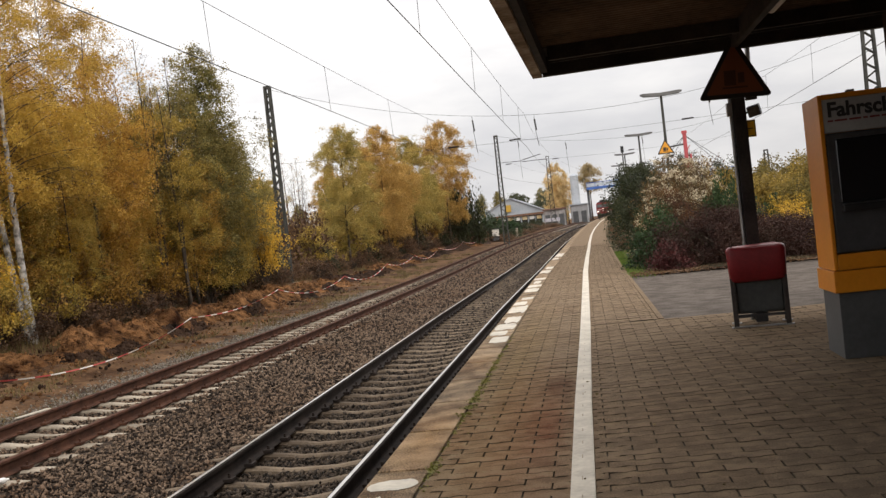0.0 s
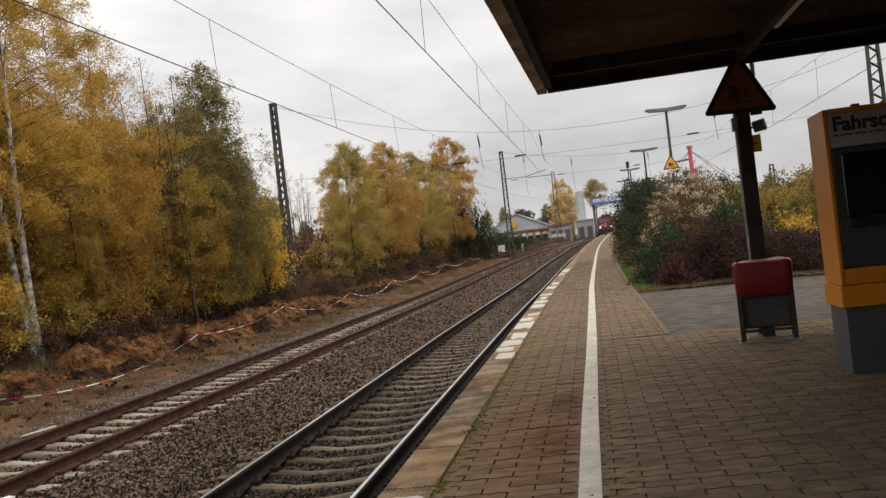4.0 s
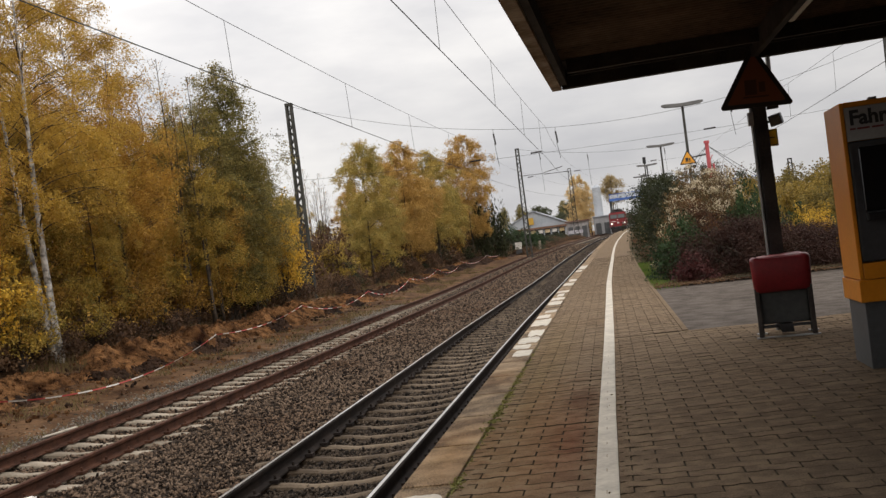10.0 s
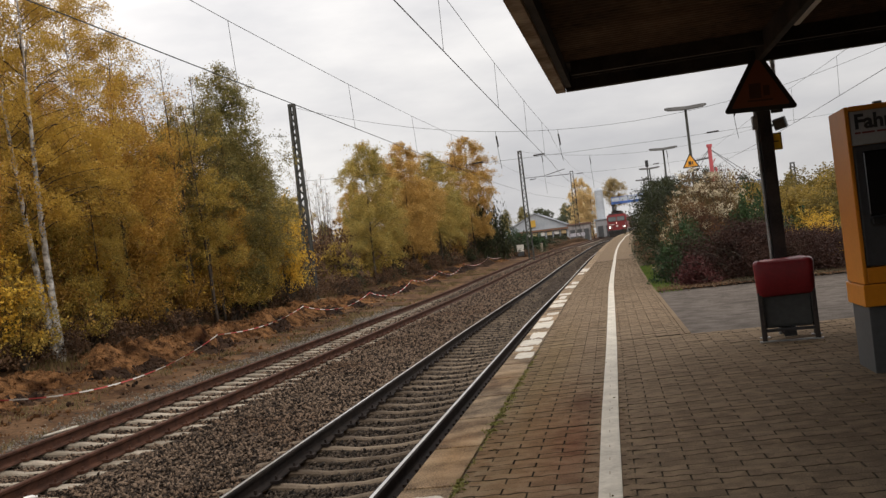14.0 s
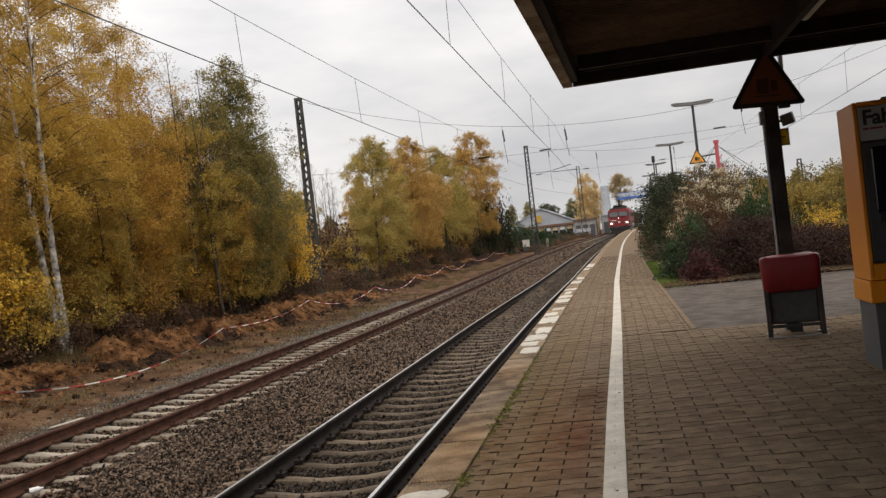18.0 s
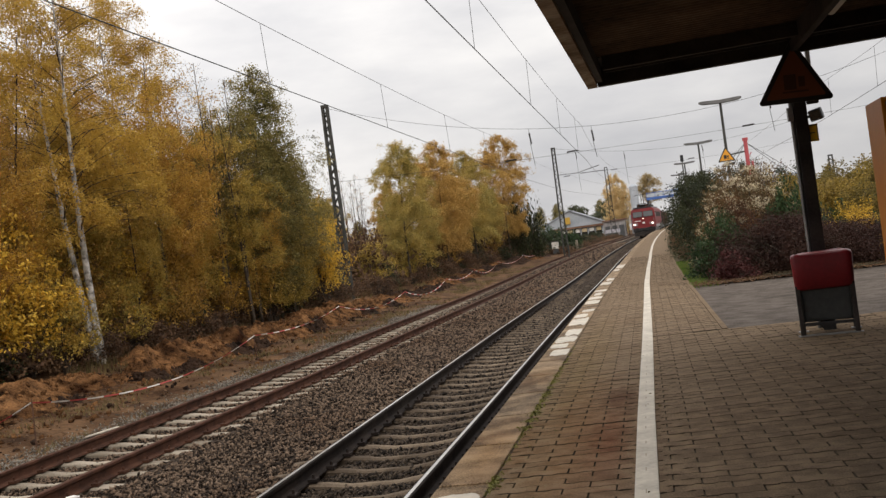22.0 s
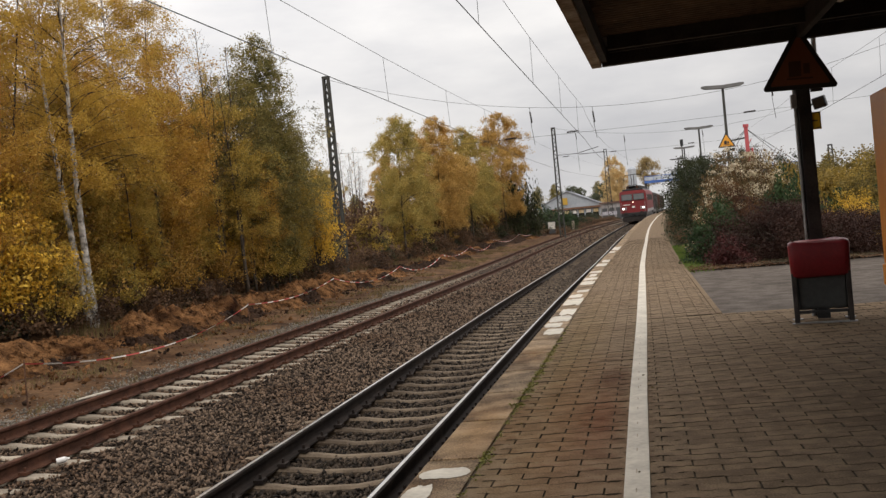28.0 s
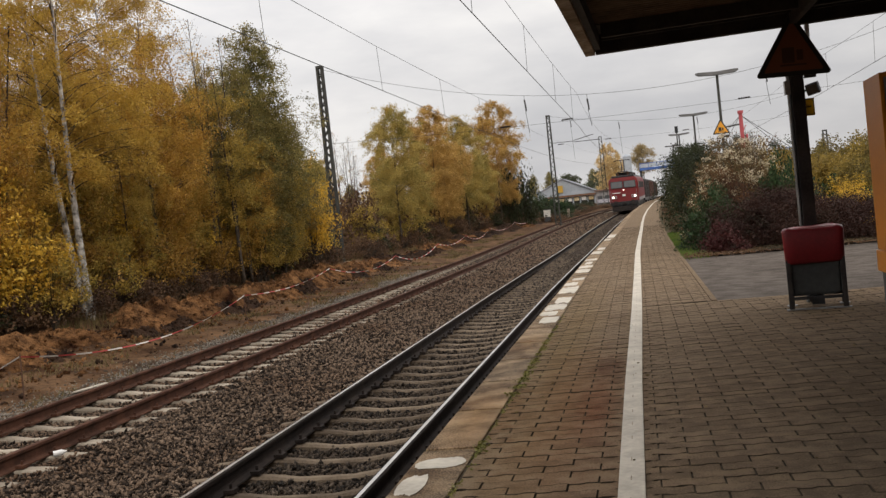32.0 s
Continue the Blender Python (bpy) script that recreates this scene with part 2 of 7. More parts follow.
M_SLAB = material("edge_slab", (0.092, 0.063, 0.038), (0.365, 0.26, 0.16), 5.0, 0.88, 0.8, grain=1.2, fine=90, each=0.2, spec=0.25, world_space=True, stain=((0.42, 0.33, 0.24), 2.6, 0.95), shade_stains=[(p, w, (0.95, 0.78, 0.55), k) for p, w, c, k in SHADE_AND_STAINS[5:]])
M_PAINT = material("worn_white_paint", (0.4, 0.36, 0.3), (0.6, 0.55, 0.46), 5, 0.75, 0.3, fine=35, spec=0.3, world_space=True)
M_ASPHALT = material("asphalt", (0.066, 0.055, 0.047), (0.142, 0.121, 0.104), 4.0, 0.95, 0.6, grain=1.2, fine=70, spec=0.03, bump_dist=0.004, stain=((0.65, 0.64, 0.63), 0.8, 0.5))
M_CANOPY = material("brown_panel", (0.06, 0.04, 0.027), (0.18, 0.122, 0.08), 1.2, 0.8, 0.2, fine=14, spec=0.2, stain=((0.4, 0.35, 0.3), 0.9, 0.9))
M_FASCIA = material("weathered_fascia", (0.2, 0.14, 0.09), (0.55, 0.47, 0.37), 2.5, 0.85, 0.5, fine=18, spec=0.2, stain=((0.4, 0.3, 0.22), 4.0, 0.9))
M_STEELBLACK = material("dark_steel", (0.024, 0.021, 0.02), (0.058, 0.049, 0.044), 4, 0.75, 0.15, fine=40, spec=0.2)
M_GALV = material("galvanised_steel", (0.2, 0.2, 0.2), (0.36, 0.36, 0.355), 4, 0.5, 0.1, metal=0.5, fine=40)
M_MAST = material("mast_steel", (0.035, 0.037, 0.033), (0.085, 0.083, 0.075), 2, 0.8, 0.1, fine=20, spec=0.2)
M_LAMP = material("grey_lamp_paint", (0.11, 0.11, 0.108), (0.2, 0.2, 0.195), 2, 0.6, 0.05, fine=20)
M_ORANGE = material("orange_enamel", (0.56, 0.19, 0.01), (0.68, 0.25, 0.016), 1.2, 0.4, 0.03, fine=30)
M_GREYPAINT = material("grey_enamel", (0.055, 0.058, 0.06), (0.09, 0.093, 0.096), 1.5, 0.55, 0.05, fine=30, spec=0.35)
M_BLACK = material("black_plastic", (0.012, 0.012, 0.013), (0.03, 0.03, 0.032), 3, 0.4, 0.05, fine=40)
M_RED = material("red_plastic", (0.11, 0.004, 0.007), (0.2, 0.008, 0.013), 3, 0.45, 0.3, fine=40, spec=0.35)
M_BIN = material("dark_bin_plastic", (0.034, 0.037, 0.037), (0.06, 0.064, 0.063), 2, 0.6, 0.05, fine=30, spec=0.3)
M_LOCORED = material("red_loco_paint", (0.15, 0.011, 0.012), (0.21, 0.016, 0.017), 0.8, 0.5, 0.03, fine=9)
M_YELLOW = plain("signal_yellow", (0.85, 0.52, 0.02), 0.5)
M_WHITE = plain("white_enamel", (0.72, 0.71, 0.68), 0.5)
M_DARKGLASS = plain("dark_glass", (0.01, 0.011, 0.013), 0.12, spec=0.7)
# the grey base colour paints in the sky reflected by the windscreens
M_CABGLASS = plain("painted_reflection_glass", (0.09, 0.09, 0.09), 0.15, spec=0.8)
M_HEADLIGHT = plain("lit_headlight", (1.0, 0.93, 0.8), 0.3, glow=9.0)
M_BARK_WHITE = material("birch_bark", (0.1, 0.09, 0.08), (0.72, 0.69, 0.64), 6, 0.85, 0.3, fine=14, spec=0.2)
M_BARK = material("grey_brown_bark", (0.03, 0.023, 0.018), (0.1, 0.08, 0.062), 5, 0.9, 0.5, fine=30, spec=0.2)
M_WIRE = plain("copper_wire", (0.045, 0.05, 0.05), 0.6, 0.3)
L_BIRCH = leafy("yellow_birch_leaves", [(0.226, 0.15, 0.03625), (0.4531, 0.2854, 0.0526), (0.6166, 0.4083, 0.07708), (0.4166, 0.2448, 0.04531)], 0.34)
L_OLIVE = leafy("olive_leaves", [(0.1467, 0.131, 0.03506), (0.3114, 0.2341, 0.05354), (0.5555, 0.3752, 0.07795), (0.2632, 0.1949, 0.04872)], 0.34)
L_GREEN = leafy("green_leaves", [(0.08, 0.08, 0.028), (0.16, 0.148, 0.052), (0.34, 0.27, 0.085), (0.12, 0.112, 0.04)], 0.35)
L_ORANGE = leafy("orange_leaves", [(0.1985, 0.1009, 0.02391), (0.4164, 0.2252, 0.04232), (0.5955, 0.3599, 0.06908), (0.2977, 0.159, 0.03311)], 0.34)
L_BRIGHT = leafy("bright_yellow_leaves", [(0.31, 0.21, 0.036), (0.62, 0.38, 0.05), (0.8, 0.52, 0.075), (0.45, 0.28, 0.045)], 0.34)
L_DARK = leafy("dark_evergreen_leaves", [(0.011, 0.016, 0.007), (0.022, 0.03, 0.012), (0.046, 0.052, 0.019), (0.018, 0.02, 0.009)], 0.2)
L_WHITE = leafy("climber_leaves", [(0.048, 0.043, 0.019), (0.1, 0.074, 0.03), (0.17, 0.108, 0.045), (0.085, 0.037, 0.021)], 0.3)
L_STRAW = leafy("dry_grass_blades", [(0.06, 0.045, 0.02), (0.12, 0.09, 0.04), (0.2, 0.15, 0.07), (0.07, 0.065, 0.025)], 0.25)
L_MOSS = leafy("green_moss", [(0.08, 0.078, 0.02), (0.15, 0.145, 0.034), (0.23, 0.215, 0.055), (0.11, 0.1, 0.028)], 0.2)
L_TUFT = leafy("fluffy_seed_heads", [(0.3, 0.24, 0.14), (0.5, 0.42, 0.27), (0.7, 0.62, 0.46), (0.4, 0.31, 0.18)], 0.3)
L_BARBERRY = leafy("dark_red_leaves", [(0.01882, 0.009562, 0.007172), (0.03346, 0.01339, 0.009562), (0.05437, 0.02295, 0.01514), (0.02927, 0.01817, 0.009562)], 0.2)

# ---- the line of the railway: a curve to the side and a gentle climb ----
_ys = np.arange(-60.0, 700.0, 0.5)
_dx = np.cumsum(np.interp(_ys, (46, 110, 130, 150, 180, 200, 300, 400), (0, 0.055, 0.06, 0.045, 0.03, 0.055, 0.05, 0.0))) * 0.5
_dz = np.cumsum(np.interp(_ys, (42, 58, 110, 130, 190, 230), (0, 0.0112, 0.0112, 0.0045, 0.0045, 0.0))) * 0.5


def cx(y):
    return float(np.interp(y, _ys, _dx))


def cz(y):
    return float(np.interp(y, _ys, _dz))


def bend(y):
    """How far the near track and the platform swing out beyond the second track."""
    return float(np.interp(y, (24, 32, 42, 55, 70, 90, 108, 130), (0.0, 0.06, 0.17, 0.28, 0.36, 0.38, 0.18, 0.0)))


def at_line(u, y, z):
    """A place u metres to the side of the straight line through the near rail, carried along the curve."""
    return (u + cx(y), y, z + cz(y))


# ---- mesh helpers ----
def finish(bm, name, mat, smooth=False):
    me = bpy.data.meshes.new(name)
    bm.normal_update()
    bm.to_mesh(me)
    bm.free()
    for m in mat if isinstance(mat, (list, tuple)) else [mat]:
        me.materials.append(m)
    if smooth:
        me.polygons.foreach_set("use_smooth", [True] * len(me.polygons))
    return me


def part(name, bm, mat, parent=None, label="", smooth=False):
    ob = new(name, finish(bm, name, mat, smooth))
    ob.parent = parent
    if label:
        ob["label"] = label
    return ob


def raw(name, verts, faces, mat, parent=None, label=""):
    me = bpy.data.meshes.new(name)
    me.from_pydata(verts, [], faces)
    me.materials.append(mat)
    ob = new(name, me)
    ob.parent = parent
    if label:
        ob["label"] = label
    return ob


def many(name, base_v, base_f, mats, mat, parent=None):
    """One mesh out of a small shape (vertices, equal-sized faces) laid down many times: mats is n x 4 x 4."""
    n, k = len(mats), len(base_v)
    v4 = np.c_[base_v, np.ones(k)]
    verts = np.einsum("nij,kj->nki", mats, v4)[:, :, :3].reshape(-1, 3)
    return raw_np(name, verts, (np.array(base_f)[None] + (np.arange(n) * k)[:, None, None]).reshape(-1, len(base_f[0])), mat, parent)


def raw_np(name, verts, faces, mat, parent=None):
    me = bpy.data.meshes.new(name)
    nv, (nf, c) = len(verts), faces.shape
    me.vertices.add(nv)
    me.vertices.foreach_set("co", np.ascontiguousarray(verts, np.float32).ravel())
    me.loops.add(nf * c)
    me.loops.foreach_set("vertex_index", np.ascontiguousarray(faces, np.int32).ravel())
    me.polygons.add(nf)
    me.polygons.foreach_set("loop_start", np.arange(nf, dtype=np.int32) * c)
    me.materials.append(mat)
    me.update(calc_edges=True)
    ob = new(name, me)
    ob.parent = parent
    return ob


def bx(bm, x0, x1, y0, y1, z0, z1, bevel=0.0):
    geom = bmesh.ops.create_cube(bm, size=1.0, matrix=Matrix.Translation(((x0 + x1) / 2, (y0 + y1) / 2, (z0 + z1) / 2)) @ Matrix.Diagonal((x1 - x0, y1 - y0, z1 - z0, 1)))
    if bevel:
        edges = list({e for v in geom["verts"] for e in v.link_edges})
        bmesh.ops.bevel(bm, geom=edges, offset=bevel, segments=2, profile=0.6, affect="EDGES")
    return bm


def box(x0, x1, y0, y1, z0, z1, bevel=0.0):
    return bx(bmesh.new(), x0, x1, y0, y1, z0, z1, bevel)


def rod(bm, a, b, r0, r1=None, n=8):
    a, b = Vector(a), Vector(b)
    d = b - a
    m = Matrix.Translation((a + b) / 2) @ d.to_track_quat("Z", "Y").to_matrix().to_4x4()
    bmesh.ops.create_cone(bm, cap_ends=True, segments=n, radius1=r0, radius2=r0 if r1 is None else r1, depth=d.length, matrix=m)
    return bm


def sweep(bm, profile, spine, closed=True, mat_of=None):
    """A profile of (side, up) carried along spine, a list of (x, y, z) that runs mainly along y."""
    rings = [[bm.verts.new((p[0] + s, p[1], p[2] + h)) for s, h in profile] for p in spine]
    k = len(profile)
    for a, b in zip(rings, rings[1:]):
        for i in range(k if closed else k - 1):
            f = bm.faces.new((a[i], a[(i + 1) % k], b[(i + 1) % k], b[i]))
            if mat_of:
                f.material_index = mat_of(i)
    if closed:
        bm.faces.new(rings[0][::-1])
        bm.faces.new(rings[-1])
    return bm


def tube(bm, pts, r, n=5):
    """A thin round line through pts; r a number or one for each point."""
    pts = [Vector(p) for p in pts]
    rs = r if isinstance(r, (list, tuple)) else [r] * len(pts)
    rings = []
    for i, p in enumerate(pts):
        d = (pts[min(i + 1, len(pts) - 1)] - pts[max(i - 1, 0)]).normalized()
        side = d.cross(Vector((0, 0, 1)) if abs(d.z) < 0.9 else Vector((1, 0, 0))).normalized()
        up = side.cross(d)
        rings.append([bm.verts.new(p + (side * math.cos(2 * math.pi * k / n) + up * math.sin(2 * math.pi * k / n)) * rs[i]) for k in range(n)])
    for a, b in zip(rings, rings[1:]):
        for k in range(n):
            bm.faces.new((a[k], a[(k + 1) % n], b[(k + 1) % n], b[k]))
    bm.faces.new(rings[0][::-1])
    bm.faces.new(rings[-1])
    return bm


def thing(name, m=None, label="", category="", group="", kind=""):
    ob = new(name)
    ob.empty_display_size = 0.2
    if m is not None:
        ob.matrix_world = m
    return tagged(ob, label, category, group, kind)


def spread(y0, y1, near=0.5, grow=1.05, most=8.0):
    out, step = [y0], near
    while out[-1] < y1:
        out.append(min(y1, out[-1] + step))
        step = min(most, step * grow)
    return out

PZ = 0.70  # top of the platform above the rail head
FAR = -4.43  # the second track, to the side of the near one

# ---- ground ----
GU = (-2500, -400, -120, -60, -40, -30, -24, -20, -17, -15, -14, -13, -12.2, -11.5, -10.8, -10, -9.2, -8.4, -7.8, -7.2, -6.6, 0.9, 1.0, 2.9, 3.0, 5, 8, 12, 18, 26, 40, 80, 200, 600, 2500)
GH = (2.0, 1.5, 1.2, 1.1, 1.0, 1.0, 0.95, 0.9, 0.8, 0.7, 0.6, 0.45, 0.28, 0.12, -0.02, -0.14, -0.24, -0.32, -0.38, -0.44, -0.5, -0.5, -0.5, -0.5, 0.62, 0.62, 0.62, 0.62, 0.62, 0.6, 0.5, 0.5, 0.5, 1, 2)


def ground_height(u, y):
    h = float(np.interp(u, GU, GH))
    if -40 < u < -7.0:
        k = min(1.0, (-7.0 - u) / 3)
        h += k * (0.16 * noise.noise((u * 0.5, y * 0.4, 3)) + 0.08 * noise.noise((u * 1.7, y * 1.5, 9)))
    return h


def build_ground():
    us = [u for u in GU]
    for a, b in ((-24, -7.2),):
        us += list(np.arange(a, b, 0.45))
    us = sorted(set(round(u, 3) for u in us))
    ys = [-2500, -400, -60, -20, 0] + spread(4, 130, 0.5, 1.012, 4) + [150, 200, 260, 340, 500, 900, 2600]
    verts = [(u + cx(y), y, ground_height(u, y) + cz(y)) for y in ys for u in us]
    k = len(us)
    faces = [(r * k + c, r * k + c + 1, (r + 1) * k + c + 1, (r + 1) * k + c) for r in range(len(ys) - 1) for c in range(k - 1)]
    ob = raw("ground", verts, faces, M_EARTH)
    ob.data.polygons.foreach_set("use_smooth", [True] * len(faces))
    tagged(ob, "brown trampled earth with sparse weeds beside the tracks", "ground", kind="structure")


build_ground()

# ---- the two tracks ----
RAIL = [(-0.075, -0.172), (0.075, -0.172), (0.072, -0.158), (0.016, -0.14), (0.009, -0.125), (0.009, -0.052), (0.036, -0.036), (0.036, -0.008), (0.026, 0.0), (0.017, 0.0012), (-0.017, 0.0012), (-0.026, 0.0), (-0.036, -0.008), (-0.036, -0.036), (-0.009, -0.052), (-0.009, -0.125), (-0.016, -0.14), (-0.072, -0.158)]


def sleeper_mesh(mat, k=1.0):
    """A concrete sleeper: high at the rail seats, waisted and lower in the middle."""
    bm = bmesh.new()
    rows = ((-1.3, 0.11, -0.2), (-1.05, 0.125, -0.18), (-0.75, 0.13, -0.172), (-0.5, 0.11, -0.19), (-0.25, 0.09, -0.222), (0.25, 0.09, -0.222), (0.5, 0.11, -0.19), (0.75, 0.13, -0.172), (1.05, 0.125, -0.18), (1.3, 0.11, -0.2))
    rings = [[bm.verts.new(p) for p in ((x, -w, -0.38), (x, w, -0.38), (x, w * 0.85, top - 0.02), (x, w * (0.68 if k > 0.9 else 0.5), top), (x, -w * (0.68 if k > 0.9 else 0.5), top), (x, -w * 0.85, top - 0.02))] for x, w, top in ((x, w * k, top) for x, w, top in rows)]
    for a, b in zip(rings, rings[1:]):
        for i in range(6):
            bm.faces.new((a[i], b[i], b[(i + 1) % 6], a[(i + 1) % 6]))
    bm.faces.new(rings[0])
    bm.faces.new(rings[-1][::-1])
    return finish(bm, "sleeper", mat)


def build_track(name, u, y0, y1, sleeper_mat, side_mat, top_mat, first, pitch, label):
    """u is the place of the rail nearest to the platform."""
    root = thing(name, None, label, "railway track", "tracks", "structure")
    ys = spread(y0, 60, 3, 1.0, 3) + spread(63, y1, 3, 1.02, 8)
    swing = bend if u == 0 else lambda y: 0.0
    for off in (0.0, -1.502):
        bm = sweep(bmesh.new(), RAIL, [at_line(u + off + swing(y), y, 0) for y in ys], True, lambda i: 1 if i == 9 else 0)
        part("rail", bm, [side_mat, top_mat], root)
    me = sleeper_mesh(sleeper_mat, 0.78 if u == 0 else 1.0)
    y, n = first, 0
    while n < 296 and y < y1:
        ob = new("sleeper", me)
        slope = cx(y + 0.5) - cx(y - 0.5)
        ob.matrix_world = pose(*at_line(u - 0.751 + swing(y) + random.uniform(-0.012, 0.012), y, 0), 0, 0, -math.degrees(slope) + random.uniform(-0.4, 0.4))
        ob.parent = root
        y += pitch
        n += 1
    bm = bmesh.new()
    y = first
    while y < 34:
        for off in (0.0, -1.502):
            for s in (-1, 1):
                c = at_line(u + off + swing(y) + s * 0.105, y, -0.165)
                bx(bm, c[0] - 0.045, c[0] + 0.045, y - 0.06, y + 0.06, c[2], c[2] + 0.035)
                rod(bm, (c[0], y, c[2] + 0.03), (c[0], y, c[2] + 0.075), 0.016, 0.014, 6)
        y += pitch
    part("rail_fastenings", bm, side_mat, root)["kind"] = "stuff"
    return root


build_track("track_1", 0.0, -30, 420, M_SLEEPER, M_RAILDARK, M_RAILTOP, 3.1, 0.6, "busy track with polished rails on brown concrete sleepers")
build_track("track_2", FAR, -30, 420, M_SLEEPER_PALE, M_RAILSIDE, M_RAILSIDE, 3.3, 0.6, "disused track with rusty rails on pale concrete sleepers")


def build_ballast():
    prof_u = (-7.25, -6.75, -6.35, -6.2, -5.93, -5.8, -4.56, -4.43, -4.2, -4.0, -3.6, -2.9, -2.4, -2.05, -1.5, -0.75, 0.0, 0.55, 0.93)
    prof_h = (-0.47, -0.33, -0.22, -0.2, -0.23, -0.25, -0.25, -0.23, -0.215, -0.19, -0.2, -0.24, -0.22, -0.215, -0.235, -0.27, -0.235, -0.24, -0.3)
    def fill(u, y):
        """Further off the stones lie almost level with the sleepers."""
        between = (-5.93 < u < -4.43) or (-1.5 < u < 0.0)
        return 0.055 * min(1.0, max(0.0, (y - 26) / 22)) if between else 0.0

    ys = [-30, -10] + spread(2, 60, 0.3, 1.02, 1.2) + spread(62, 420, 2, 1.02, 8)
    us = sorted(set(np.arange(-7.25, 0.93, 0.17).round(3).tolist() + list(prof_u)))
    verts = [(u + cx(y), y, float(np.interp(u, prof_u, prof_h)) + fill(u, y) + 0.02 * noise.noise((u * 4, y * 4, 0)) + cz(y)) for y in ys for u in us]
    k = len(us)
    faces = [(r * k + c, r * k + c + 1, (r + 1) * k + c + 1, (r + 1) * k + c) for r in range(len(ys) - 1) for c in range(k - 1)]
    ob = raw("ballast_bed", verts, faces, M_BALLASTBED)
    tagged(ob, "brownish grey crushed stone ballast under two tracks", "ballast", kind="structure")
    # loose stones on the bed, thinner with distance
    rng = np.random.default_rng(5)
    # angular shapes of eight facets
    bv = np.array([(1.1, 0, 0), (-1.1, 0, 0), (0, 1.1, 0), (0, -1.1, 0), (0, 0, 1.1), (0, 0, -1.1)], float)
    bf = [[0, 2, 4], [2, 1, 4], [1, 3, 4], [3, 0, 4], [2, 0, 5], [1, 2, 5], [3, 1, 5], [0, 3, 5]]
    n = 212000
    u = rng.uniform(-7.2, 0.9, n)
    y = np.where(np.arange(n) < 180000, 4.0 + 66.0 * rng.random(n) ** 2.5, rng.uniform(40.0, 118.0, n))
    z = np.interp(u, prof_u, prof_h)
    keep = np.ones(n, bool)
    for off in (0.0, -1.502, FAR, FAR - 1.502):
        keep &= abs(u - off) > 0.085
    for c, first in ((-0.751, 3.1), (FAR - 0.751, 3.3)):
        ph = (y - first + 0.3) % 0.6 - 0.3
        keep &= ~((abs(u - c) < 1.3) & (abs(ph) < np.where(u > -2.6, 0.085, 0.115)) & (rng.random(n) > 0.1))
    u, y, z = u[keep], y[keep], z[keep]
    n = len(u)
    s = (0.011 + 0.017 * rng.random(n) ** 1.6) * (1 + np.clip((y - 12) / 30, 0, 3.0))
    q = rng.normal(size=(n, 4))
    q /= np.linalg.norm(q, axis=1, keepdims=True)
    w, a, b, c = q.T
    R = np.stack([1 - 2 * (b * b + c * c), 2 * (a * b - c * w), 2 * (a * c + b * w), 2 * (a * b + c * w), 1 - 2 * (a * a + c * c), 2 * (b * c - a * w), 2 * (a * c - b * w), 2 * (b * c + a * w), 1 - 2 * (a * a + b * b)], 1).reshape(n, 3, 3)
    sc = np.stack([s * 1.35, s, s * rng.uniform(0.55, 0.9, n)], 1)
    mats = np.zeros((n, 4, 4))
    mats[:, :3, :3] = R * sc[:, None, :]
    mats[:, 0, 3], mats[:, 1, 3], mats[:, 2, 3], mats[:, 3, 3] = u + np.interp(y, _ys, _dx), y, z + np.interp(y, _ys, _dz) + 0.008 + rng.uniform(0, 0.02, n), 1
    bv2 = bv + rng.uniform(-0.42, 0.42, bv.shape)
    inner = (u > -1.45) & (u < -0.05)
    tagged(many("ballast_stones", bv2, bf, mats[~inner], M_STONE), "loose crushed grey-brown stones beside the rails", "ballast", kind="stuff")
    tagged(many("oily_ballast", bv2, bf, mats[inner], M_STONE_DARK), "dark oily stones between the busy rails", "ballast", kind="stuff")
    # a band of fine grey gravel along the far shoulder
    n = 24000
    gu, gy = -7.42 + rng.normal(size=n) * 0.34, 6.0 + 40.0 * rng.random(n) ** 1.4
    gs = rng.uniform(0.008, 0.02, n) * (1 + 0.03 * gy)
    gm = np.zeros((n, 4, 4))
    k = rng.integers(0, len(mats), n)
    gm[:, :3, :3] = mats[k][:, :3, :3] / np.linalg.norm(mats[k][:, :3, 0], axis=1)[:, None, None] * gs[:, None, None]
    gm[:, 0, 3], gm[:, 1, 3], gm[:, 3, 3] = gu, gy, 1
    gm[:, 2, 3] = [max(ground_height(a, b), float(np.interp(a, prof_u, prof_h)) if a > -7.25 else -9) + 0.008 for a, b in zip(gu.tolist(), gy.tolist())]
    tagged(many("gravel_shoulder", bv2, bf, gm, M_GRAVEL), "band of fine grey gravel along the second track", "gravel", kind="stuff")


build_ballast()

# ---- platform ----
LINE0, LINE1 = 2.01, 2.128
EDGE, SLAB = 0.93, 1.238


def line_shift(y):
    """The painted line leaves the paving's own direction a little."""
    return float(np.interp(y, (7, 11.5, 18, 28), (0.0, 0.022, 0.035, 0.05))) + bend(y)


def border(y):
    """The far edge of the paving beside the asphalt and the bushes."""
    return 2.985 + bend(y)


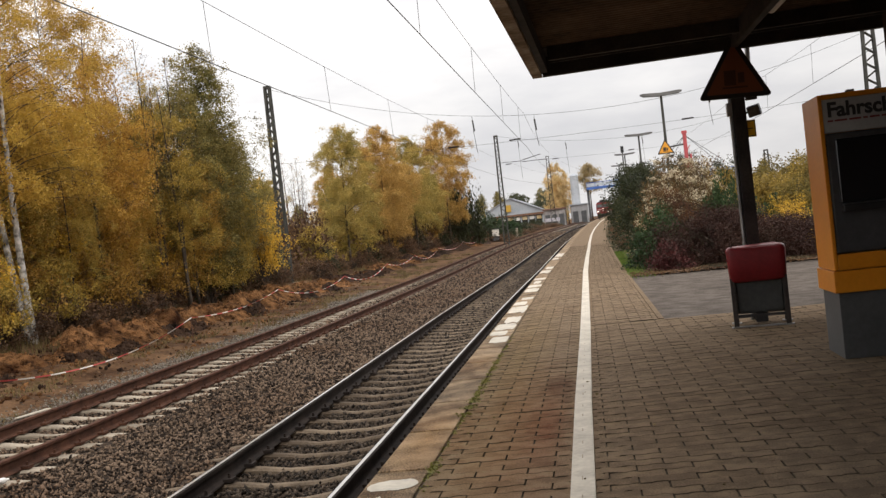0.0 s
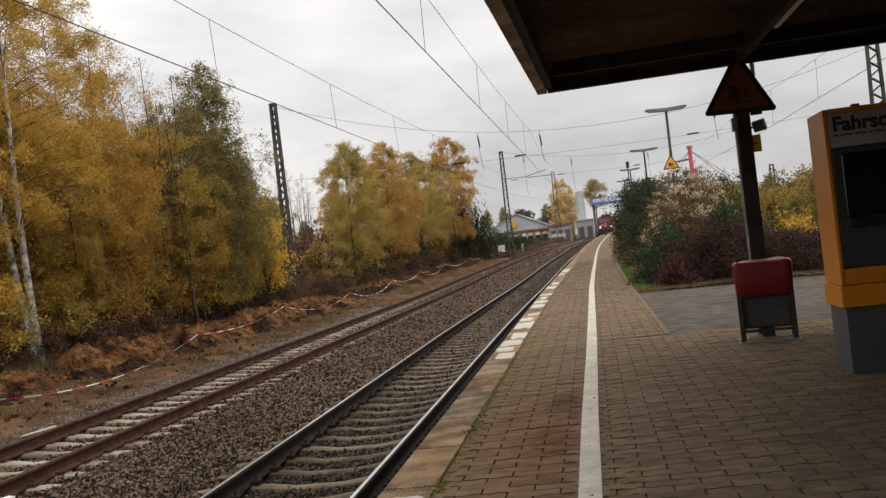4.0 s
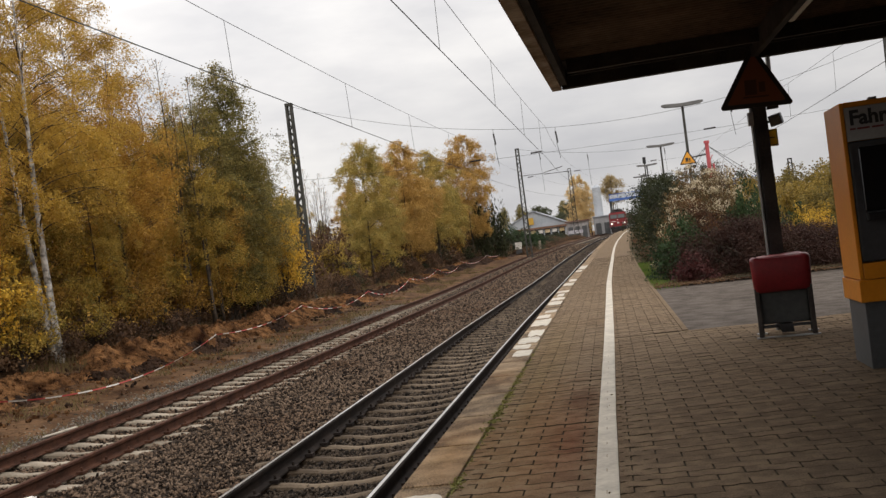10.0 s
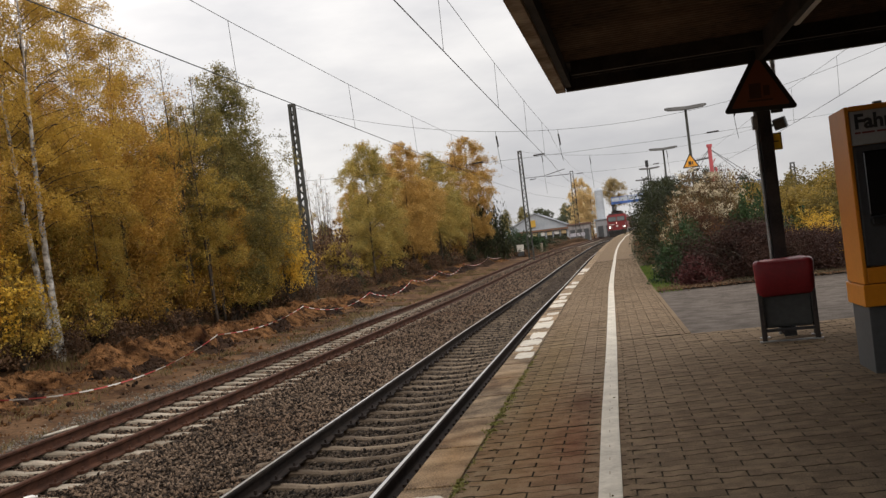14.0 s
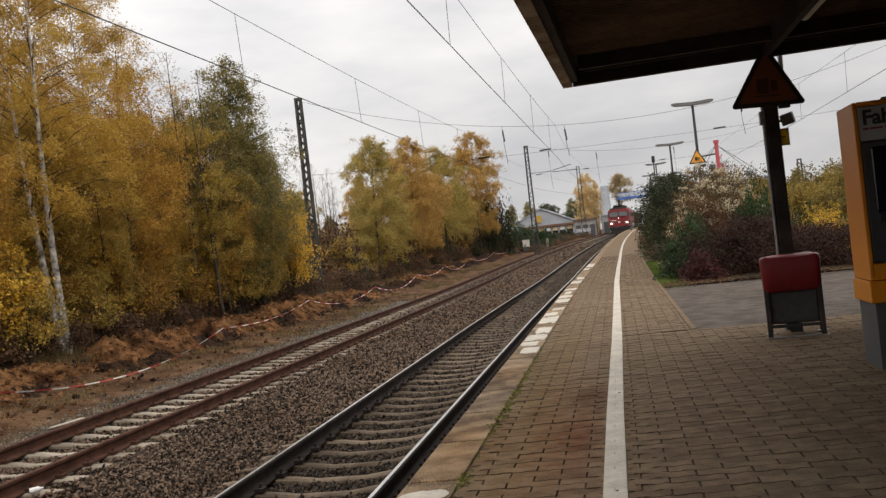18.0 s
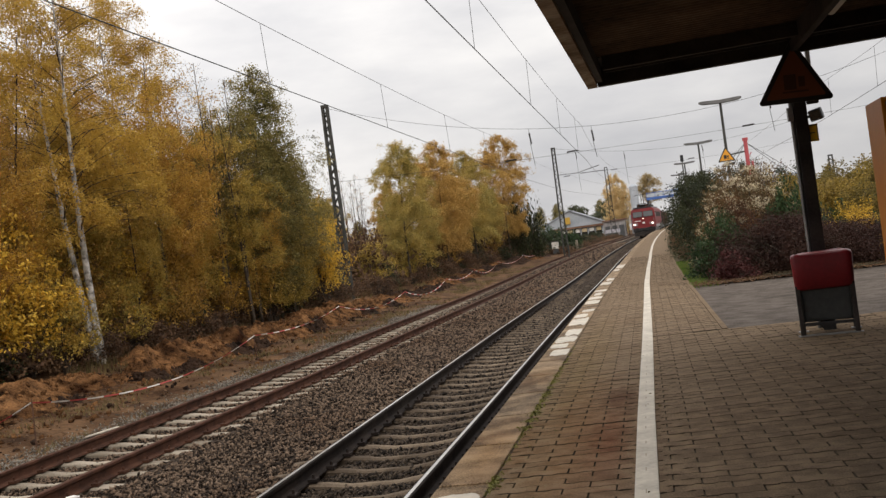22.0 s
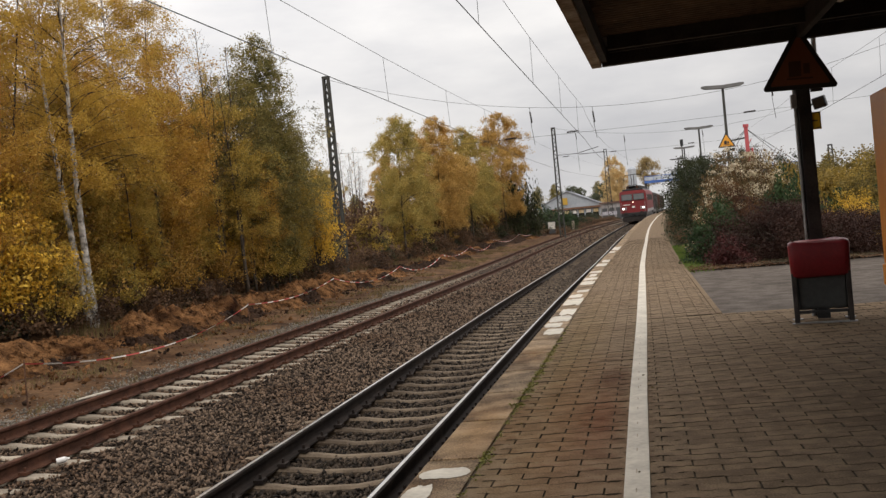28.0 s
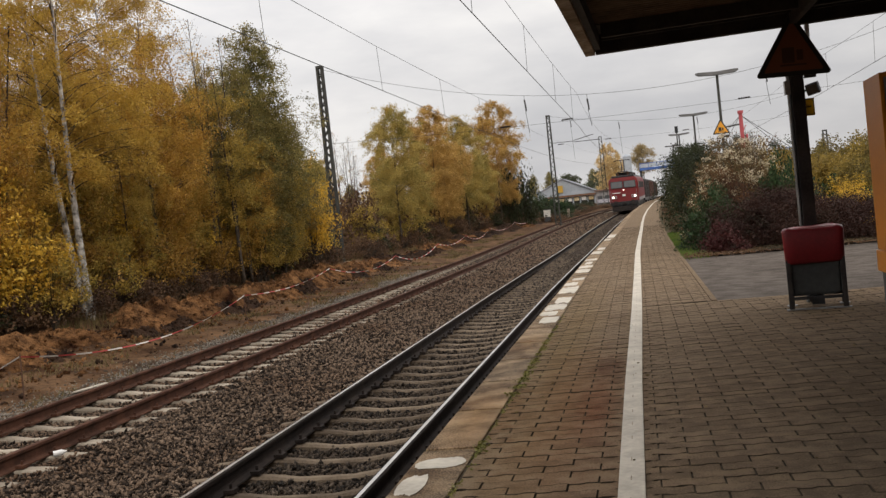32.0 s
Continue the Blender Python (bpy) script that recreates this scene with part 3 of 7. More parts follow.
def build_platform():
    root = thing("platform", None, "station platform paved with worn grey-brown interlocking concrete stones", "platform", kind="structure")
    ys = spread(-14, 60, 3, 1.0, 3) + spread(63, 200, 3, 1.03, 8)
    bm = bmesh.new()
    sweep(bm, [(EDGE + 0.06, -0.55), (EDGE + 0.06, PZ - 0.17), (SLAB - 0.02, PZ - 0.17), (SLAB - 0.02, PZ - 0.012), (3.0, PZ - 0.012), (3.0, -0.55)], [at_line(bend(y), y, 0) for y in ys])
    bx(bm, 3.0, 14.0, -14, 11.9, -0.3, PZ - 0.012)
    part("platform_bed", bm, M_JOINT, root, "dark sand in the joints of the paving")
    # edge slabs
    y = 1.18
    while y < 196:
        ln = 1.045 if y < 110 else 3.0
        mid = y + ln / 2
        ob = new("edge_slab", SLABS[random.randrange(3)] if ln < 2 else SLABS[3])
        slope = cx(mid + 0.5) - cx(mid - 0.5) + bend(mid + 0.5) - bend(mid - 0.5)
        ob.matrix_world = pose(*at_line(EDGE + bend(mid), mid, PZ), math.degrees(math.atan(cz(mid + 0.5) - cz(mid - 0.5))), random.uniform(-0.25, 0.25), -math.degrees(slope))
        ob.parent = root
        y += ln
    # the white line
    bm = sweep(bmesh.new(), [(LINE0, PZ - 0.03), (LINE0, PZ + 0.005), (LINE0 + 0.003, PZ + 0.006), (LINE1 - 0.003, PZ + 0.006), (LINE1, PZ + 0.005), (LINE1, PZ - 0.03)], [at_line(line_shift(yy), yy, 0) for yy in spread(-14, 60, 1.5, 1.0, 1.5) + ys[26:]])
    part("safety_line", bm, M_PAINT, root, "broad white safety line along the platform")
    bm = bmesh.new()
    y = 3.4
    while y < 22:
        bx(bm, LINE0 + 0.053 + line_shift(y), LINE0 + 0.059 + line_shift(y), y, y + 0.07, PZ, PZ + 0.0068)
        y += 0.1125 * (4 if random.random() < 0.6 else 3)
    part("line_joint", bm, M_SLEEPER_PALE, root, "worn dash along the middle of the white line")["kind"] = "stuff"
    return root


def slab_mesh(ln):
    bm = box(0, SLAB - EDGE - 0.008, -ln / 2 + 0.013, ln / 2 - 0.013, -0.16, 0.0, 0.012)
    return finish(bm, "edge_slab", M_SLAB)


SLABS = [slab_mesh(1.045), slab_mesh(1.04), slab_mesh(1.043), slab_mesh(3.0)]
platform = build_platform()

# ---- asphalt yard beside the platform ----
bm = bmesh.new()
ys = spread(11.9, 40, 1.0, 1.05, 4)
xs = [0, 0.4, 1, 2, 3, 4, 6, 9, 14, 20, 30]
grid = [[bm.verts.new((border(y) + 0.02 + x, y, PZ - 0.012 + 0.012 * noise.noise((x, y, 1)) - 0.02 * min(1, x))) for x in xs] for y in ys]
for a, b in zip(grid, grid[1:]):
    for i in range(len(xs) - 1):
        bm.faces.new((a[i], a[i + 1], b[i + 1], b[i]))
part("asphalt_yard", bm, M_ASPHALT)
tagged(bpy.data.objects["asphalt_yard"], "patched grey asphalt beside the platform paving", "asphalt", kind="structure")


# kerb stones between paving and yard
y = 11.92
while y < 45:
    w0, w1 = border(y), border(y + 1.0)
    bm = bmesh.new()
    c = [bm.verts.new(q) for z in (PZ - 0.1, PZ + 0.004) for q in ((w0 - 0.042, y, z), (w0 + 0.022, y, z), (w1 + 0.022, y + 0.992, z), (w1 - 0.042, y + 0.992, z))]
    for f in ((3, 2, 1, 0), (4, 5, 6, 7), (0, 1, 5, 4), (1, 2, 6, 5), (2, 3, 7, 6), (3, 0, 4, 7)):
        bm.faces.new([c[i] for i in f])
    part("kerb_stone", bm, M_PAVERS, platform, "narrow concrete kerb stone")
    y += 1.0


# ---- canopy over the platform ----
def build_canopy():
    root = thing("platform_canopy", None, "low dark platform canopy with brown corrugated underside and weathered fascia", "canopy", kind="structure")

    def left(y):
        return 1.852 + 0.0245 * (y - 10.9)

    y0, y1, x1, zb = -16.0, 10.94, 9.5, 3.56
    # corrugated sheets that run across
    bm = bmesh.new()
    prev = None
    y = y0
    k = 0
    while y < y1 - 0.5:
        z = zb + 0.2 + (0.035 if k % 4 in (1, 2) else 0.0)
        a = (bm.verts.new((left(y) + 0.1, y, z)), bm.verts.new((x1, y, z)))
        if prev:
            bm.faces.new((prev[0], prev[1], a[1], a[0]))
        prev = a
        y += 0.022 if k % 2 else 0.03
        k += 1
    part("corrugated_ceiling", bm, M_CANOPY, root, "brown stained corrugated sheets")
    bm = bmesh.new()
    vs = [bm.verts.new(p) for p in ((left(y0) - 0.1, y0, zb + 0.28), (x1, y0, zb + 0.28), (x1, y1, zb + 0.28), (left(y1), y1, zb + 0.28), (left(y0) - 0.1, y0, zb + 0.4), (x1, y0, zb + 0.4), (x1, y1, zb + 0.4), (left(y1), y1, zb + 0.4))]
    for f in ((3, 2, 1, 0), (4, 5, 6, 7), (0, 1, 5, 4), (1, 2, 6, 5), (2, 3, 7, 6), (3, 0, 4, 7)):
        bm.faces.new([vs[i] for i in f])
    part("roof_deck", bm, M_STEELBLACK, root)
    # side fascia with its inner lip
    bm = bmesh.new()
    for w0, w1, za, zc in ((-0.03, 0.075, 0.0, 0.42),):
        c = [bm.verts.new(p) for p in ((left(y0) + w0, y0, zb + za), (left(y0) + w1, y0, zb + za), (left(y1) + w1, y1, zb + za), (left(y1) + w0, y1, zb + za), (left(y0) + w0, y0, zb + zc), (left(y0) + w1, y0, zb + zc), (left(y1) + w1, y1, zb + zc), (left(y1) + w0, y1, zb + zc))]
        for f in ((3, 2, 1, 0), (4, 5, 6, 7), (0, 1, 5, 4), (1, 2, 6, 5), (2, 3, 7, 6), (3, 0, 4, 7)):
            bm.faces.new([c[i] for i in f])
    part("side_fascia", bm, M_FASCIA, root, "flaking light brown edge board")
    bm = bmesh.new()
    c = [bm.verts.new((left(yy) + w, yy, zb + z)) for z in (0.035, 0.4) for yy, w in ((y0, 0.078), (y0, 0.14), (y1 - 0.02, 0.14), (y1 - 0.02, 0.078))]
    for f in ((3, 2, 1, 0), (4, 5, 6, 7), (0, 1, 5, 4), (1, 2, 6, 5), (2, 3, 7, 6), (3, 0, 4, 7)):
        bm.faces.new([c[i] for i in f])
    part("gutter_board", bm, M_STEELBLACK, root)
    part("front_fascia", box(left(y1) + 0.08, x1, y1 - 0.09, y1 + 0.01, zb, zb + 0.4, 0.006), M_STEELBLACK, root)
    part("edge_beam", box(left(y1) + 0.17, x1, y1 - 0.75, y1 - 0.68, zb + 0.06, zb + 0.26, 0.005), M_STEELBLACK, root)
    part("drip_rail", box(left(y1) + 0.17, x1, y1 - 0.3, y1 - 0.27, zb + 0.1, zb + 0.24), M_STEELBLACK, root)
    part("deck_strip", box(left(y1) + 0.1, x1, y1 - 0.68, y1 - 0.09, zb + 0.2, zb + 0.27), M_STEELBLACK, root)
    part("main_beam", box(3.91, 3.98, y0, y1 - 0.1, zb + 0.0, zb + 0.2, 0.01), M_STEELBLACK, root)
    # posts: rolled H sections
    upright = []
    for py in (10.92, 3.3, -3.7, -10.7):
        bm = bmesh.new()
        cxp = 3.945
        bx(bm, cxp - 0.07, cxp + 0.057, py - 0.07, py - 0.058, PZ, zb)
        bx(bm, cxp - 0.07, cxp + 0.057, py + 0.058, py + 0.07, PZ, zb)
        bx(bm, cxp - 0.006, cxp + 0.006, py - 0.058, py + 0.058, PZ, zb)
        if py > 5:
            upright.append(part("post", bm, M_STEELBLACK, root))
        else:
            bm.free()
    upright.append(part("rain_pipe", rod(bmesh.new(), (3.86, 10.95, PZ), (3.86, 10.95, 3.3), 0.018), M_GALV, root))
    tilt = Matrix.Translation((3.6, 0, zb)) @ Matrix.Rotation(-0.0148, 4, "Y") @ Matrix.Translation((-3.6, 0, -zb))
    root.matrix_world = tilt
    for ob in upright:
        ob.matrix_local = tilt.inverted()
    return root


build_canopy()

# added unseen walls under the canopy, blocking light behind and beside the waiting area
M_BLOCKER = material("dark_blocker_wall", (0.03, 0.018, 0.014), (0.075, 0.042, 0.032), 3, 0.9, 0.3, fine=30, spec=0.2)
tagged(part("blocker_wall_east", box(5.4, 5.65, -5.2, 10.7, PZ - 0.3, 3.84), M_BLOCKER), "plain unseen wall added to block light under the canopy", "wall", kind="structure")
tagged(part("blocker_wall_south", box(1.6, 5.4, -5.2, -4.95, PZ - 0.3, 3.84), M_BLOCKER), "plain unseen wall added to block light under the canopy", "wall", kind="structure")


# ---- trees and shrubs ----
def leaf_cloud(name, pts, sizes, rng, mat, parent, flat=0.0):
    """Small four-cornered leaves at pts, each an island of its own, turned at random; flat lays them level."""
    n = len(pts)
    a = rng.normal(size=(n, 3))
    a[:, 2] *= 1 - flat
    a /= np.linalg.norm(a, axis=1, keepdims=True)
    b = np.cross(a, rng.normal(size=(n, 3)))
    b /= np.linalg.norm(b, axis=1, keepdims=True) + 1e-9
    s = np.asarray(sizes)[:, None]
    c = np.cross(a, b)
    v = np.stack([pts - a * s, pts - b * s * 0.55 + c * s * 0.15, pts + a * s, pts + b * s * 0.55 + c * s * 0.15], 1).reshape(-1, 3)
    return raw_np(name, v, np.arange(4 * n).reshape(n, 4), mat, parent)


def gaps(pts, scale, seed, level=-0.1):
    """Which leaves stay: clumps with holes between them."""
    return np.array([noise.noise((x * scale + seed, y * scale, z * scale)) + 0.7 * noise.noise((x * scale * 2.6, y * scale * 2.6 + seed, z * scale * 2.6)) > level for x, y, z in pts.tolist()])


def limb_path(start, direction, length, droop, rng, steps=5, wob=0.06):
    p, out = np.array(start, float), []
    d = np.array(direction, float)
    d /= np.linalg.norm(d)
    for i in range(steps + 1):
        out.append(tuple(p))
        d = d + rng.normal(size=3) * wob + np.array((0, 0, -droop / steps))
        d /= np.linalg.norm(d)
        p = p + d * length / steps
    return out


def tree(name, h, crown, base, leaves, leaf, leaf_mat, bark_mat, seed, lean=(0, 0), trunk_r=0.09, droop=0.9, up=0.9, twins=1, sparse_top=0.0, limbs=34, strands=0, level=0.02):
    """A tree of trunks, limbs and twigs with leaves along the twigs. crown: its greatest radius; base: where it begins."""
    rng = np.random.default_rng(seed)
    root = thing(name)
    bm_trunk, bm_limb, spots = bmesh.new(), bmesh.new(), []
    for tw in range(twins):
        off = np.array((0.0, 0.0)) if tw == 0 else np.array((-0.06, -0.08))
        ln = np.array(lean) + (0 if tw == 0 else np.array((-0.11, 0.03)))
        hh = h * (1 if tw == 0 else 0.86)
        k = 9
        ts = np.linspace(0, 1, k)
        spine = [(off[0] + ln[0] * hh * t + 0.05 * hh * 0.12 * math.sin(5 * t + seed), off[1] + ln[1] * hh * t + 0.004 * hh * math.cos(4 * t + seed), hh * t - 0.1) for t in ts]
        tube(bm_trunk, spine, [max(0.012, trunk_r * (1 - 0.93 * t) * (1.25 if t == 0 else 1)) for t in ts], 8)
        sp = np.array(spine)
        for i in range(limbs if tw == 0 else limbs // 2):
            f = base / hh + (0.97 - base / hh) * ((i + rng.random()) / (limbs if tw == 0 else limbs // 2))
            start = np.array([np.interp(f, ts, sp[:, j]) for j in range(3)])
            g = (f - base / hh) / (1 - base / hh)
            reach = crown * (math.sin(math.pi * min(1, 0.16 + 0.86 * g)) ** 0.8 + 0.12) * rng.uniform(0.75, 1.15)
            az = rng.uniform(0, 2 * math.pi)
            path = limb_path(start, (math.cos(az), math.sin(az), up + 0.5 * g), reach * 1.25, droop, rng)
            r0 = max(0.007, trunk_r * 0.2 * (1 - 0.7 * f))
            tube(bm_limb, path, [max(0.004, r0 * (1 - 0.85 * j / 5)) for j in range(6)], 4)
            pa = np.array(path)
            for j in range(5):
                s = rng.uniform(0.3, 1.0)
                st = np.array([np.interp(s * 5, range(6), pa[:, c]) for c in range(3)])
                tp = limb_path(st, (math.cos(az) * 0.5 + rng.normal() * 0.7, math.sin(az) * 0.5 + rng.normal() * 0.7, rng.normal() * 0.35), reach * rng.uniform(0.25, 0.5), droop * 1.4, rng, 4, 0.1)
                tube(bm_limb, tp, [0.0045, 0.004, 0.003, 0.002, 0.002], 3)
                keep = (1.0 if rng.random() > sparse_top * g else 0.15) * (0.15 + reach / crown)
                spots.append((np.array(tp), keep))
            spots.append((pa[1:], 0.9 * (0.15 + reach / crown)))
    weight = np.array([w * len(p) for p, w in spots])
    count = rng.multinomial(leaves, weight / weight.sum())
    pts = []
    for (p, _), c in zip(spots, count):
        if c:
            s = rng.uniform(0.1, len(p) - 1, c)
            i = np.minimum(s.astype(int), len(p) - 2)
            fr = (s - i)[:, None]
            pts.append(p[i] * (1 - fr) + p[i + 1] * fr + rng.normal(size=(c, 3)) * (0.06 + 0.032 * crown) * min(1.8, max(1.0, (leaf / 0.042) ** 0.6)) * np.array((1, 1, 0.9)))
    pts = np.concatenate(pts)
    if strands:
        # hanging strands of leaves that fill a tapering crown, with gaps between them
        hang = []
        while len(hang) < strands:
            g = rng.random() ** 0.85
            if rng.random() > 0.08 + math.sin(math.pi * (0.14 + 0.84 * g)) ** 1.2:
                continue
            rad = crown * (math.sin(math.pi * (0.14 + 0.84 * g)) ** 0.75) * math.sqrt(rng.random())
            az = rng.uniform(0, 2 * math.pi)
            p = np.array((rad * math.cos(az) + lean[0] * h * g, rad * math.sin(az) + lean[1] * h * g, base + (h * 1.01 - base) * g))
            if noise.noise((p[0] * 0.95 + seed, p[1] * 0.95, p[2] * 0.55)) > -0.06:
                hang.append(p)
        per = max(6, leaves // (2 * strands))
        top = np.repeat(np.array(hang), per, 0)
        drop = rng.random(len(top)) * np.repeat(rng.uniform(0.25, 0.95, strands), per)
        top[:, 2] -= drop
        top += rng.normal(size=top.shape) * np.array((0.07, 0.07, 0.03)) * (1 + drop[:, None])
        pts = np.concatenate([pts[::2], top])
    pts = pts[gaps(pts, 0.85, seed, level)]
    part("trunk", bm_trunk, bark_mat, root, smooth=True)
    part("branching", bm_limb, M_BARK, root)
    leaf_cloud("crown", pts, leaf * rng.uniform(0.55, 1.15, len(pts)), rng, leaf_mat, root)
    return root


def shrub(name, w, h, leaves, leaf, leaf_mat, seed, stems=22, hollow=0.35, dome=0.75, twigs=0, tufts=0, raised=0.0, upright=False, level=-0.1):
    """A bush: stems that fan out from the ground and leaves in uneven clumps on them."""
    rng = np.random.default_rng(seed)
    root = thing(name)
    bm = bmesh.new()
    centres = []
    for i in range(stems + twigs):
        az, out = rng.uniform(0, 2 * math.pi), rng.random() ** 0.6
        top = h * (1 - dome * out * out) * rng.uniform(0.75, 1.05) * (1.25 if i >= stems else 1)
        end = (w * out * math.cos(az), w * out * math.sin(az), top)
        path = [(end[0] * s * (0.55 + 0.45 * s), end[1] * s * (0.55 + 0.45 * s), -0.08 + (top + 0.08) * (s ** 0.85)) for s in (0, 0.25, 0.5, 0.75, 1)]
        path = [(p[0] + rng.normal() * 0.03, p[1] + rng.normal() * 0.03, p[2]) for p in path]
        tube(bm, path, [0.018, 0.014, 0.01, 0.007, 0.003], 4)
        for j in range(4):
            s = rng.uniform(1.4, 4)
            k = min(int(s), 3)
            st = np.array(path[k]) * (1 - (s - k)) + np.array(path[k + 1]) * (s - k)
            tw = limb_path(st, rng.normal(size=3) + np.array((0, 0, 0.5)), 0.28 * min(w, h), 0.2, rng, 3, 0.15)
            tube(bm, tw, [0.006, 0.005, 0.004, 0.002], 3)
            if tw[1][2] > raised:
                centres += [tw[1], tw[3]]
    for i in range(stems * 6):
        d = rng.normal(size=3)
        d /= np.linalg.norm(d)
        # an uneven outline: some sides bulge, others fall in
        r = (hollow + (1 - hollow) * rng.random() ** 0.5) * (0.9 + 0.75 * noise.noise((d[0] * 1.6 + seed, d[1] * 1.6, abs(d[2]) * 1.6)))
        z = max(abs(d[2]) * r, raised / h * (0.6 + 0.8 * rng.random()))
        if upright:
            # a clipped column, a little narrower at its foot
            z = rng.random() ** 0.8
            r *= (0.7 + 0.3 * math.sin(math.pi * min(1, 0.2 + z))) / max(math.hypot(d[0], d[1]), 0.45)
        centres.append((d[0] * r * w, d[1] * r * w, 0.08 * h + z * h * 0.92))
    centres = np.array(centres)
    pick = rng.integers(0, len(centres), leaves)
    pts = centres[pick] + rng.normal(size=(leaves, 3)).clip(-1.6, 1.6) * 0.095 * min(w, h)
    pts[:, 2] = np.abs(pts[:, 2]) + 0.02
    pts = pts[gaps(pts, 1.7, seed, level)]
    leaves = len(pts)
    part("woody_base", bm, M_BARK, root)
    if tufts:
        # clusters of pale seed heads on the outside
        out = centres[(np.hypot(centres[:, 0], centres[:, 1]) / w + centres[:, 2] / h) > 0.85]
        heads = out[rng.integers(0, len(out), tufts)]
        heads = heads[np.array([noise.noise((p[0] * 1.5 + 7, p[1] * 1.5, p[2] * 1.5)) for p in heads]) > -0.05]
        tp = np.repeat(heads, 22, 0) * 1.06
        tp += rng.normal(size=tp.shape) * np.array((0.08, 0.08, 0.04))
        leaf_cloud("seed_fluff", tp, 0.029 * rng.uniform(0.6, 1.3, len(tp)), rng, L_TUFT, root)["label"] = "pale fluffy seed heads"
    leaf_cloud("foliage", pts, leaf * rng.uniform(0.5, 1.2, leaves), rng, leaf_mat, root)
    return root


L_FAR = leafy("olive_gold_leaves", [(0.16, 0.15, 0.045), (0.32, 0.265, 0.08), (0.55, 0.41, 0.12), (0.4, 0.275, 0.08)], 0.34)
L_TAN = leafy("tan_orange_leaves", [(0.26, 0.165, 0.05), (0.47, 0.295, 0.085), (0.62, 0.405, 0.13), (0.38, 0.235, 0.065)], 0.34)
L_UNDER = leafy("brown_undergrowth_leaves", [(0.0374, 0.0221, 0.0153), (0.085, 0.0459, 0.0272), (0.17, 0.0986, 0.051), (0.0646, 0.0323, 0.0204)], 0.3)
L_RUST = leafy("rusty_leaves", [(0.15, 0.08, 0.024), (0.34, 0.19, 0.042), (0.48, 0.285, 0.058), (0.23, 0.14, 0.033)])

TREES = "trees beside the tracks"
SHRUBS = "shrubs on the bank"


def stand(proto, u, y, turn=0.0, size=1.0, label="", category="", group="", first=False, tall=1.0):
    """Put a tree or shrub, or a copy of it, on the bank."""
    m = pose(u + cx(y), y, ground_height(u, y) + cz(y), 0, 0, turn)
    ob = proto if first else copy_thing(proto, m)
    ob.matrix_world = m @ Matrix.Diagonal((size, size, size * tall, 1))
    return tagged(ob, label, category, group)


